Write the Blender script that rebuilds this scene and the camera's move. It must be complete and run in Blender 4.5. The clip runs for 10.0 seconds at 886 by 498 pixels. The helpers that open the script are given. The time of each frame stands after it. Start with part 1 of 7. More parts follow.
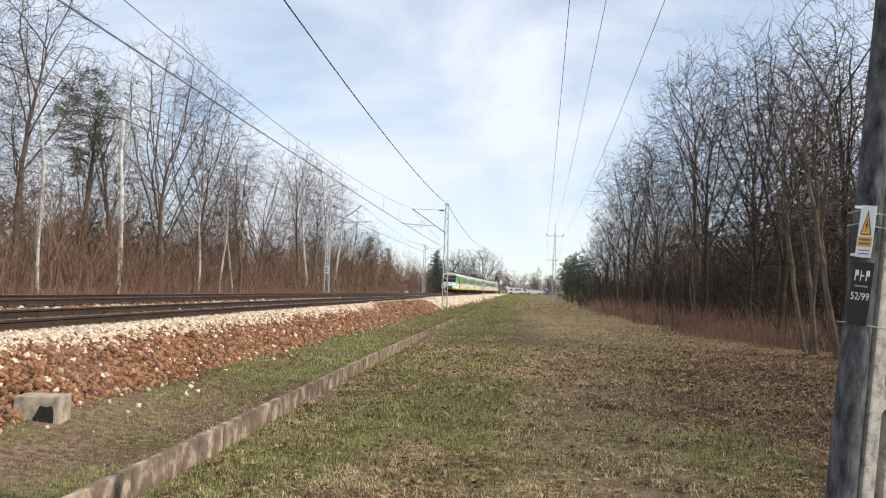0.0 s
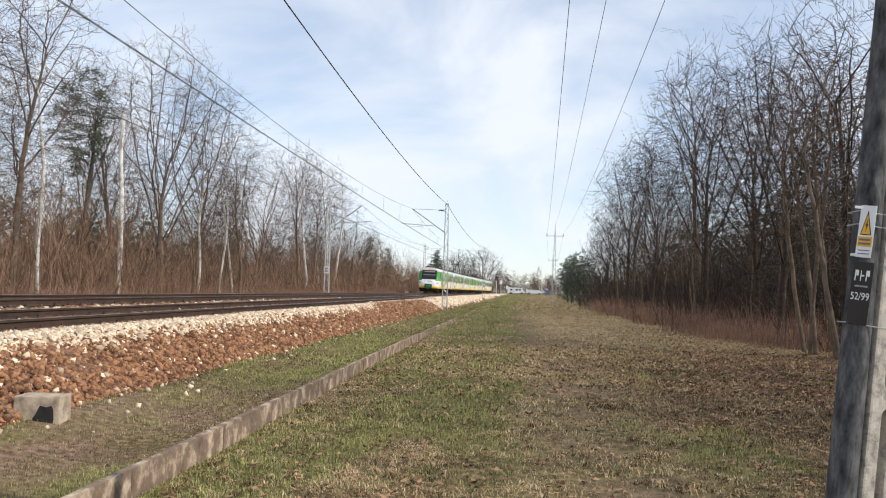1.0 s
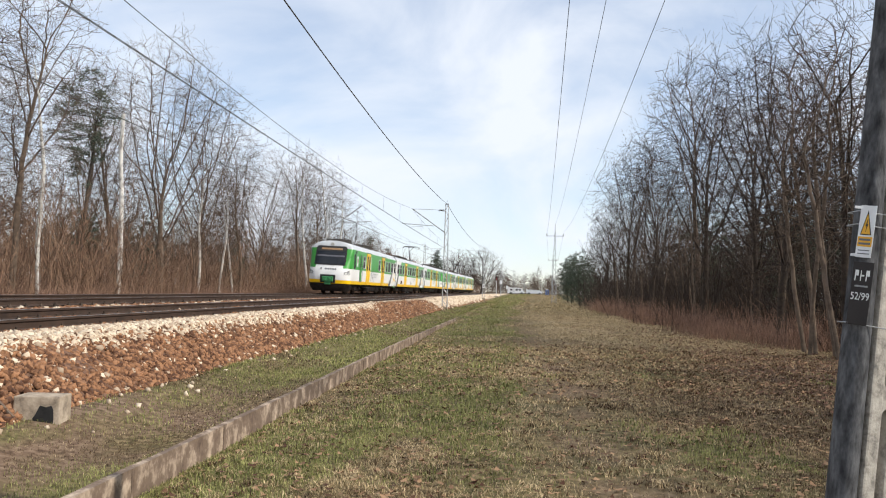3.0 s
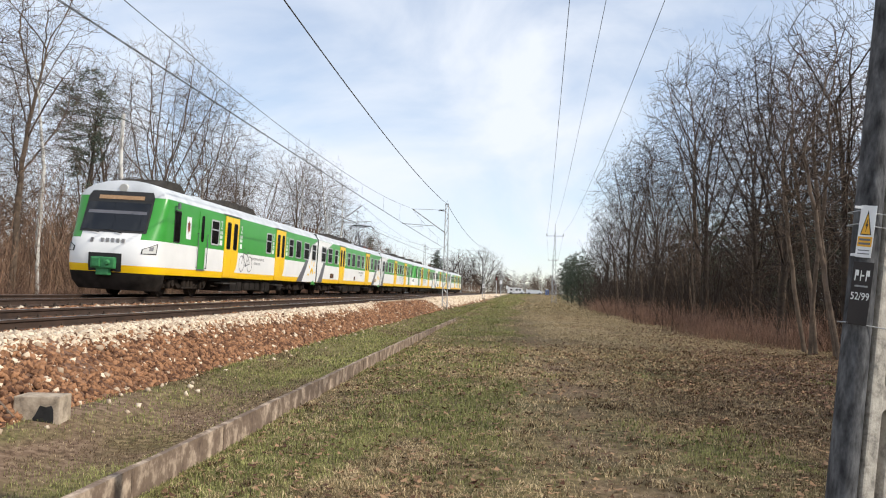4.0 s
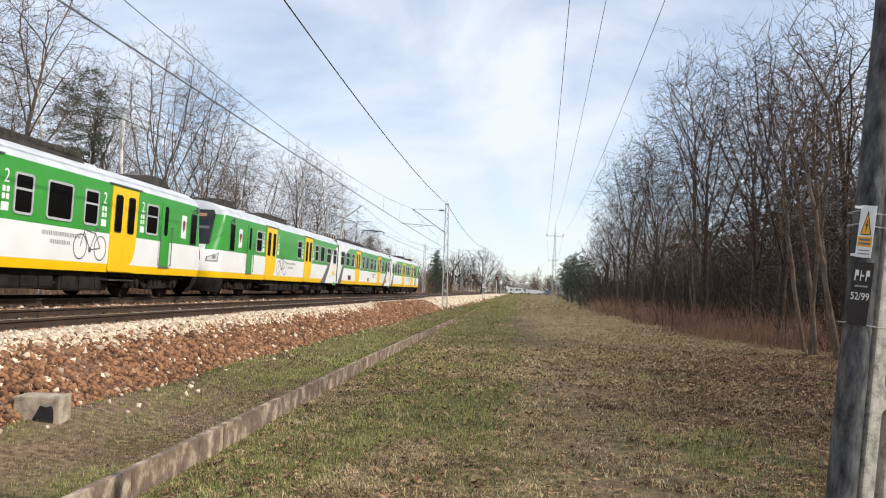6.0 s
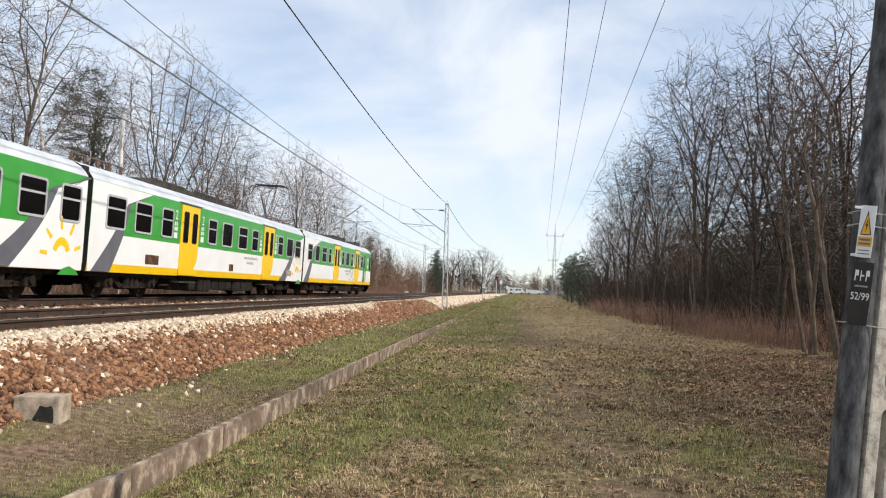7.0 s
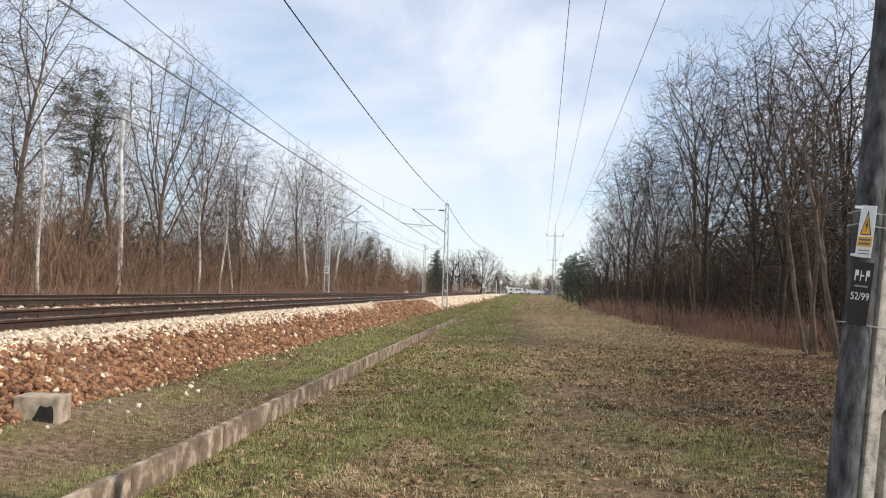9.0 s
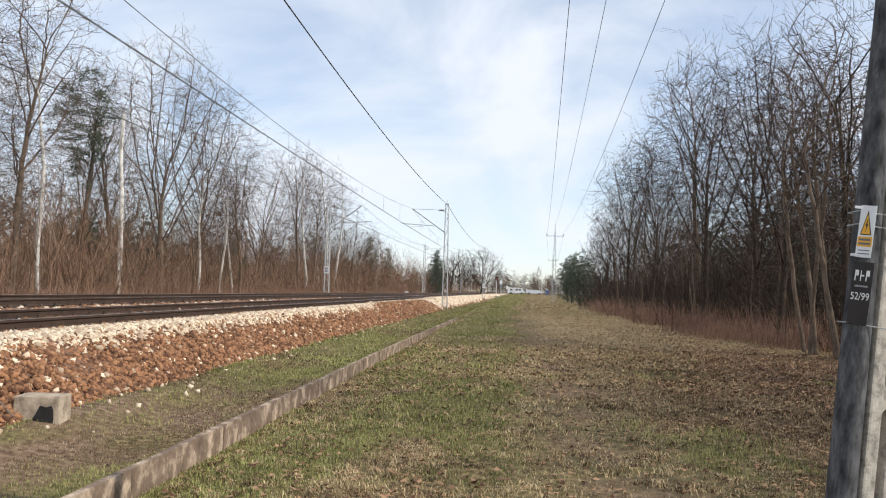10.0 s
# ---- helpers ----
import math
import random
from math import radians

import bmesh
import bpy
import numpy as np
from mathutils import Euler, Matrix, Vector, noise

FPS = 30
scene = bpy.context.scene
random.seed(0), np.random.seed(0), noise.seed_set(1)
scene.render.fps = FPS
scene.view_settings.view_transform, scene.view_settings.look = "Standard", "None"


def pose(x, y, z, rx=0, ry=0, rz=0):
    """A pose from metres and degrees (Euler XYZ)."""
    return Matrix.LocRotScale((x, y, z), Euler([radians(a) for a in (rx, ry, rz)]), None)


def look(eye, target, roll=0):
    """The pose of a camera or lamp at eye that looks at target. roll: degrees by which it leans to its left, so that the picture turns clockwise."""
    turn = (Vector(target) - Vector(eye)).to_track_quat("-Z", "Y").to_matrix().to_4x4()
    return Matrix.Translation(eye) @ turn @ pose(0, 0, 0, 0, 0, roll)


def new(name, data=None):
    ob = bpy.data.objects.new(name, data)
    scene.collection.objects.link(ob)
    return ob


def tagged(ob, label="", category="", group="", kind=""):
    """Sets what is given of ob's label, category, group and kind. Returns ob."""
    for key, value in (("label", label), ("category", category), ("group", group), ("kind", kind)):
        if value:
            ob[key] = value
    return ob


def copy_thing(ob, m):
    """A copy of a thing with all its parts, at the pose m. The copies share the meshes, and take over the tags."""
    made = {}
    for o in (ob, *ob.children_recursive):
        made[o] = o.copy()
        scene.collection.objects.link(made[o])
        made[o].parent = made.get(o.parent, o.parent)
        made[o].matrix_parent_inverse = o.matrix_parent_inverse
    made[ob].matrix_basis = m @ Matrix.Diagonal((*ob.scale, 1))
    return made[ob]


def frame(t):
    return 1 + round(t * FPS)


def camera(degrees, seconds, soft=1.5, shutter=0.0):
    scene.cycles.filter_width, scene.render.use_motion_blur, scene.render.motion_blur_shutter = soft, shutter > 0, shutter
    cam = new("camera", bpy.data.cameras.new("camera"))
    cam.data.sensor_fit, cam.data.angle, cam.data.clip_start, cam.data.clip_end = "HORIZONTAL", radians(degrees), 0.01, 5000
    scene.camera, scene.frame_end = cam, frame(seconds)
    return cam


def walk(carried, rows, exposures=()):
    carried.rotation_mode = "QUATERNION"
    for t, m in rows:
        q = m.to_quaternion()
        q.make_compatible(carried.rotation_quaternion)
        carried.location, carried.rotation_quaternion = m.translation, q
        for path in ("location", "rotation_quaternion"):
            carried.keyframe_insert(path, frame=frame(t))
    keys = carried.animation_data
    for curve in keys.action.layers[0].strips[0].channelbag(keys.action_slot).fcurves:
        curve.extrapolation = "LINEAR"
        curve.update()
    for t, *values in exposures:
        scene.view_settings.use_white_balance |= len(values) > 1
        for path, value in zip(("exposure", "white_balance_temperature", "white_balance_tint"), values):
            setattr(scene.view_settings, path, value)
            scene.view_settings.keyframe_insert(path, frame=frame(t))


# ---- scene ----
# The camera stands at the edge of a meadow beside a two-track railway. The track's tangent is +Y; it bends gently to +X.
EYE = Vector((0.0, 0.0, 1.55))
YAW, PITCH, ROLL = 4.173, 2.890, 1.5
CURVE = 0.00026          # 1 / radius of the railway
CLIP = 10.0

cam = camera(2 * math.degrees(math.atan(784 / 1450)), CLIP, soft=1.1, shutter=0.0)
AIM = EYE + Vector((-math.sin(radians(YAW)) * math.cos(radians(PITCH)), math.cos(radians(YAW)) * math.cos(radians(PITCH)), math.sin(radians(PITCH)))) * 50
walk(cam, [(0.0, look(EYE, AIM, ROLL)), (CLIP, look(EYE, AIM, ROLL))])

# ---- light ----
SUN_FROM = Vector((0.955, -0.30, 0.0)).normalized()
SUN_ELEV = 38.0
scene.view_settings.exposure = 0.02


def daylight():
    world = bpy.data.worlds.new("spring_sky")
    scene.world = world
    world.use_nodes = True
    nt = world.node_tree
    nt.nodes.clear()
    out = nt.nodes.new("ShaderNodeOutputWorld")
    sky = nt.nodes.new("ShaderNodeTexSky")
    sky.sky_type = "NISHITA"
    sky.sun_disc = False
    sky.sun_elevation = radians(SUN_ELEV)
    sky.sun_rotation = math.atan2(SUN_FROM.x, SUN_FROM.y)
    sky.air_density, sky.dust_density, sky.ozone_density = 1.0, 0.25, 3.0
    blue = nt.nodes.new("ShaderNodeBackground")
    blue.inputs["Strength"].default_value = 0.165
    nt.links.new(sky.outputs["Color"], blue.inputs["Color"])
    # thin high cloud: stretched, wispy noise on the dome
    tc = nt.nodes.new("ShaderNodeTexCoord")
    mp = nt.nodes.new("ShaderNodeMapping")
    mp.inputs["Scale"].default_value = (1.6, 1.1, 2.6)
    mp.inputs["Rotation"].default_value = (0.35, 0.25, 0.3)
    mp.inputs["Location"].default_value = (0.35, 0.1, 0.0)
    nt.links.new(tc.outputs["Generated"], mp.inputs["Vector"])
    n1 = nt.nodes.new("ShaderNodeTexNoise")
    n1.inputs["Scale"].default_value = 2.1
    n1.inputs["Detail"].default_value = 7
    n1.inputs["Roughness"].default_value = 0.52
    n1.inputs["Distortion"].default_value = 0.5
    nt.links.new(mp.outputs["Vector"], n1.inputs["Vector"])
    ramp = nt.nodes.new("ShaderNodeValToRGB")
    ramp.color_ramp.elements[0].position, ramp.color_ramp.elements[1].position = 0.38, 0.60
    ramp.color_ramp.elements[0].color = (0.40, 0.40, 0.40, 1)
    ramp.color_ramp.elements[1].color = (0.97, 0.97, 0.97, 1)
    nt.links.new(n1.outputs["Fac"], ramp.inputs["Fac"])
    cloud = nt.nodes.new("ShaderNodeBackground")
    cloud.inputs["Color"].default_value = (0.865, 0.915, 1.0, 1)
    cloud.inputs["Strength"].default_value = 1.05
    mix = nt.nodes.new("ShaderNodeMixShader")
    nt.links.new(ramp.outputs["Color"], mix.inputs["Fac"])
    nt.links.new(blue.outputs["Background"], mix.inputs[1])
    nt.links.new(cloud.outputs["Background"], mix.inputs[2])
    nt.links.new(mix.outputs["Shader"], out.inputs["Surface"])
    lamp = bpy.data.lights.new("sun", "SUN")
    lamp.energy, lamp.angle, lamp.color = 4.0, radians(0.6), (1.0, 0.93, 0.82)
    sun = new("sun", lamp)
    e = radians(SUN_ELEV)
    sun.matrix_world = look(Vector((SUN_FROM.x * math.cos(e), SUN_FROM.y * math.cos(e), math.sin(e))) * 100, (0, 0, 0))


daylight()


# ---- materials ----
def mat(name, a, b, scale=8.0, rough=0.8, bump=0.2, metal=0.0, fine=60.0, c=None, island=False, spec=0.5, piece=False, dist=0.01, stretch=None, shift=False):
    """Two colours mixed by coarse and fine noise, with relief. island / piece: each loose piece has its own tone."""
    m = bpy.data.materials.new(name)
    m.use_nodes = True
    nt = m.node_tree
    bs = nt.nodes["Principled BSDF"]
    tc = nt.nodes.new("ShaderNodeTexCoord")
    big = nt.nodes.new("ShaderNodeTexNoise")
    big.inputs["Scale"].default_value, big.inputs["Detail"].default_value = scale, 5
    small = nt.nodes.new("ShaderNodeTexNoise")
    small.inputs["Scale"].default_value, small.inputs["Detail"].default_value = fine, 3
    where = tc.outputs["Object"]
    if shift:
        # alike pieces take the pattern at different places
        info = nt.nodes.new("ShaderNodeObjectInfo")
        far = nt.nodes.new("ShaderNodeVectorMath")
        far.operation = "MULTIPLY_ADD"
        far.inputs[1].default_value = (37.0, 53.0, 0.0)
        nt.links.new(info.outputs["Random"], far.inputs[0])
        nt.links.new(where, far.inputs[2])
        where = far.outputs["Vector"]
    if stretch:
        mp = nt.nodes.new("ShaderNodeMapping")
        mp.inputs["Scale"].default_value = stretch
        nt.links.new(where, mp.inputs["Vector"])
        where = mp.outputs["Vector"]
    nt.links.new(where, big.inputs["Vector"])
    nt.links.new(where, small.inputs["Vector"])
    add = nt.nodes.new("ShaderNodeMath")
    add.operation = "MULTIPLY_ADD"
    add.inputs[1].default_value = 0.35
    nt.links.new(small.outputs["Fac"], add.inputs[0])
    nt.links.new(big.outputs["Fac"], add.inputs[2])
    fac = add.outputs[0]
    if island or piece:
        if island:
            g = nt.nodes.new("ShaderNodeNewGeometry").outputs["Random Per Island"]
        else:
            g = nt.nodes.new("ShaderNodeObjectInfo").outputs["Random"]
        ad = nt.nodes.new("ShaderNodeMath")
        ad.operation = "MULTIPLY_ADD"
        ad.inputs[1].default_value = 0.7
        nt.links.new(g, ad.inputs[0])
        sub = nt.nodes.new("ShaderNodeMath")
        sub.operation = "SUBTRACT"
        sub.inputs[1].default_value = 0.35
        nt.links.new(fac, sub.inputs[0])
        nt.links.new(sub.outputs[0], ad.inputs[2])
        fac = ad.outputs[0]
    ramp = nt.nodes.new("ShaderNodeValToRGB")
    ramp.color_ramp.elements[0].position, ramp.color_ramp.elements[1].position = 0.42, 0.92
    ramp.color_ramp.elements[0].color, ramp.color_ramp.elements[1].color = (*a, 1), (*b, 1)
    if c:
        e = ramp.color_ramp.elements.new(0.66)
        e.color = (*c, 1)
    nt.links.new(fac, ramp.inputs["Fac"])
    nt.links.new(ramp.outputs["Color"], bs.inputs["Base Color"])
    bs.inputs["Roughness"].default_value, bs.inputs["Metallic"].default_value = rough, metal
    bs.inputs["Specular IOR Level"].default_value = spec
    if bump:
        bp = nt.nodes.new("ShaderNodeBump")
        bp.inputs["Strength"].default_value, bp.inputs["Distance"].default_value = bump, dist
        nt.links.new(add.outputs[0], bp.inputs["Height"])
        nt.links.new(bp.outputs["Normal"], bs.inputs["Normal"])
    return m


def glass_mat(name, colour, rough=0.06, spec=0.5, ior=1.5):
    m = bpy.data.materials.new(name)
    m.use_nodes = True
    nt = m.node_tree
    bs = nt.nodes["Principled BSDF"]
    bs.inputs["Base Color"].default_value = (*colour, 1)
    bs.inputs["Roughness"].default_value = rough
    bs.inputs["Specular IOR Level"].default_value = spec
    bs.inputs["IOR"].default_value = ior
    tc = nt.nodes.new("ShaderNodeTexCoord")
    n = nt.nodes.new("ShaderNodeTexNoise")
    n.inputs["Scale"].default_value = 1.3
    nt.links.new(tc.outputs["Object"], n.inputs["Vector"])
    bp = nt.nodes.new("ShaderNodeBump")
    bp.inputs["Strength"].default_value, bp.inputs["Distance"].default_value = 0.05, 0.02
    nt.links.new(n.outputs["Fac"], bp.inputs["Height"])
    nt.links.new(bp.outputs["Normal"], bs.inputs["Normal"])
    return m


def meadow_mat():
    """Worn spring turf: green, straw and bare soil in patches."""
    m = bpy.data.materials.new("meadow_soil")
    m.use_nodes = True
    nt = m.node_tree
    bs = nt.nodes["Principled BSDF"]
    tc = nt.nodes.new("ShaderNodeTexCoord")

    def noise_node(scale, detail, stretch=(1, 1, 1)):
        mp = nt.nodes.new("ShaderNodeMapping")
        mp.inputs["Scale"].default_value = stretch
        n = nt.nodes.new("ShaderNodeTexNoise")
        n.inputs["Scale"].default_value, n.inputs["Detail"].default_value = scale, detail
        nt.links.new(tc.outputs["Object"], mp.inputs["Vector"])
        nt.links.new(mp.outputs["Vector"], n.inputs["Vector"])
        return n.outputs["Fac"]

    def ramp_node(fac, stops):
        r = nt.nodes.new("ShaderNodeValToRGB")
        r.color_ramp.elements[0].position, r.color_ramp.elements[0].color = stops[0][0], (*stops[0][1], 1)
        r.color_ramp.elements[1].position, r.color_ramp.elements[1].color = stops[-1][0], (*stops[-1][1], 1)
        for p, col in stops[1:-1]:
            r.color_ramp.elements.new(p).color = (*col, 1)
        nt.links.new(fac, r.inputs["Fac"])
        return r.outputs["Color"]

    turf = ramp_node(noise_node(9, 8), [(0.3, (0.055, 0.038, 0.024)), (0.46, (0.105, 0.076, 0.038)), (0.56, (0.20, 0.145, 0.078)), (0.75, (0.33, 0.245, 0.145))])
    green = ramp_node(noise_node(14, 8), [(0.3, (0.06, 0.048, 0.024)), (0.5, (0.125, 0.115, 0.042)), (0.75, (0.27, 0.215, 0.11))])
    mask = ramp_node(noise_node(0.35, 6, (1, 0.4, 1)), [(0.42, (0, 0, 0)), (0.6, (1, 1, 1))])
    mx = nt.nodes.new("ShaderNodeMix")
    mx.data_type = "RGBA"
    nt.links.new(mask, mx.inputs["Factor"])
    nt.links.new(turf, mx.inputs["A"])
    nt.links.new(green, mx.inputs["B"])
    # worn places with a shape of their own: soil by the ditch, a trodden path; leaf mould towards the wood carries tree
    # shade in its colour
    sep = nt.nodes.new("ShaderNodeSeparateXYZ")
    nt.links.new(tc.outputs["Object"], sep.inputs["Vector"])

    def span(out, a, b):
        r = nt.nodes.new("ShaderNodeMapRange")
        r.interpolation_type = "SMOOTHSTEP"
        r.inputs["From Min"].default_value, r.inputs["From Max"].default_value = a, b
        nt.links.new(out, r.inputs["Value"])
        return r.outputs["Result"]

    def maths(op, a, b):
        n = nt.nodes.new("ShaderNodeMath")
        n.operation = op
        n.use_clamp = True
        for k, v in ((0, a), (1, b)):
            if isinstance(v, float):
                n.inputs[k].default_value = v
            else:
                nt.links.new(v, n.inputs[k])
        return n.outputs[0]

    rag = span(noise_node(1.1, 6, (1, 0.6, 1)), 0.36, 0.6)
    ditch = maths("MULTIPLY", maths("MULTIPLY", span(sep.outputs["X"], -2.9, -3.5), span(sep.outputs["Y"], 15.0, 9.5)), rag)
    shaded_mould = maths("MULTIPLY", span(sep.outputs["X"], 2.2, 6.0), maths("MULTIPLY", span(sep.outputs["Y"], 28.0, 18.0), maths("ADD", rag, 0.35)))
    path = maths("MULTIPLY", maths("MULTIPLY", span(sep.outputs["X"], 0.2, 0.9), span(sep.outputs["X"], 2.0, 1.2)), maths("MULTIPLY", rag, 0.7))
    bare = maths("ADD", ditch, path)
    dust = ramp_node(noise_node(11, 8), [(0.3, (0.08, 0.05, 0.033)), (0.5, (0.17, 0.112, 0.074)), (0.75, (0.31, 0.225, 0.155))])
    md = nt.nodes.new("ShaderNodeMix")
    md.data_type = "RGBA"
    nt.links.new(bare, md.inputs["Factor"])
    nt.links.new(mx.outputs["Result"], md.inputs["A"])
    nt.links.new(dust, md.inputs["B"])
    # bleached hay left lying along the wood's side of the meadow
    hay = maths("MULTIPLY", maths("MULTIPLY", span(sep.outputs["X"], 0.6, 2.6), span(sep.outputs["Y"], 20.0, 27.0)), maths("MULTIPLY", span(sep.outputs["Y"], 75.0, 45.0), maths("ADD", rag, 0.3)))
    bleach = ramp_node(noise_node(8, 8, (1, 0.5, 1)), [(0.3, (0.15, 0.105, 0.055)), (0.5, (0.30, 0.22, 0.12)), (0.75, (0.46, 0.36, 0.22))])
    mh = nt.nodes.new("ShaderNodeMix")
    mh.data_type = "RGBA"
    nt.links.new(hay, mh.inputs["Factor"])
    nt.links.new(md.outputs["Result"], mh.inputs["A"])
    nt.links.new(bleach, mh.inputs["B"])
    md = mh
    worn = shaded_mould
    # leaf mould, darkened to put the wood's shade into the ground colour
    soil = ramp_node(noise_node(13, 8), [(0.3, (0.042, 0.025, 0.017)), (0.5, (0.088, 0.053, 0.034)), (0.75, (0.18, 0.12, 0.08))])
    mw = nt.nodes.new("ShaderNodeMix")
    mw.data_type = "RGBA"
    nt.links.new(worn, mw.inputs["Factor"])
    nt.links.new(md.outputs["Result"], mw.inputs["A"])
    nt.links.new(soil, mw.inputs["B"])
    nt.links.new(mw.outputs["Result"], bs.inputs["Base Color"])
    bs.inputs["Roughness"].default_value = 0.95
    bs.inputs["Specular IOR Level"].default_value = 0.15
    bp = nt.nodes.new("ShaderNodeBump")
    bp.inputs["Strength"].default_value, bp.inputs["Distance"].default_value = 0.5, 0.03
    nt.links.new(noise_node(22, 8), bp.inputs["Height"])
    nt.links.new(bp.outputs["Normal"], bs.inputs["Normal"])
    return m


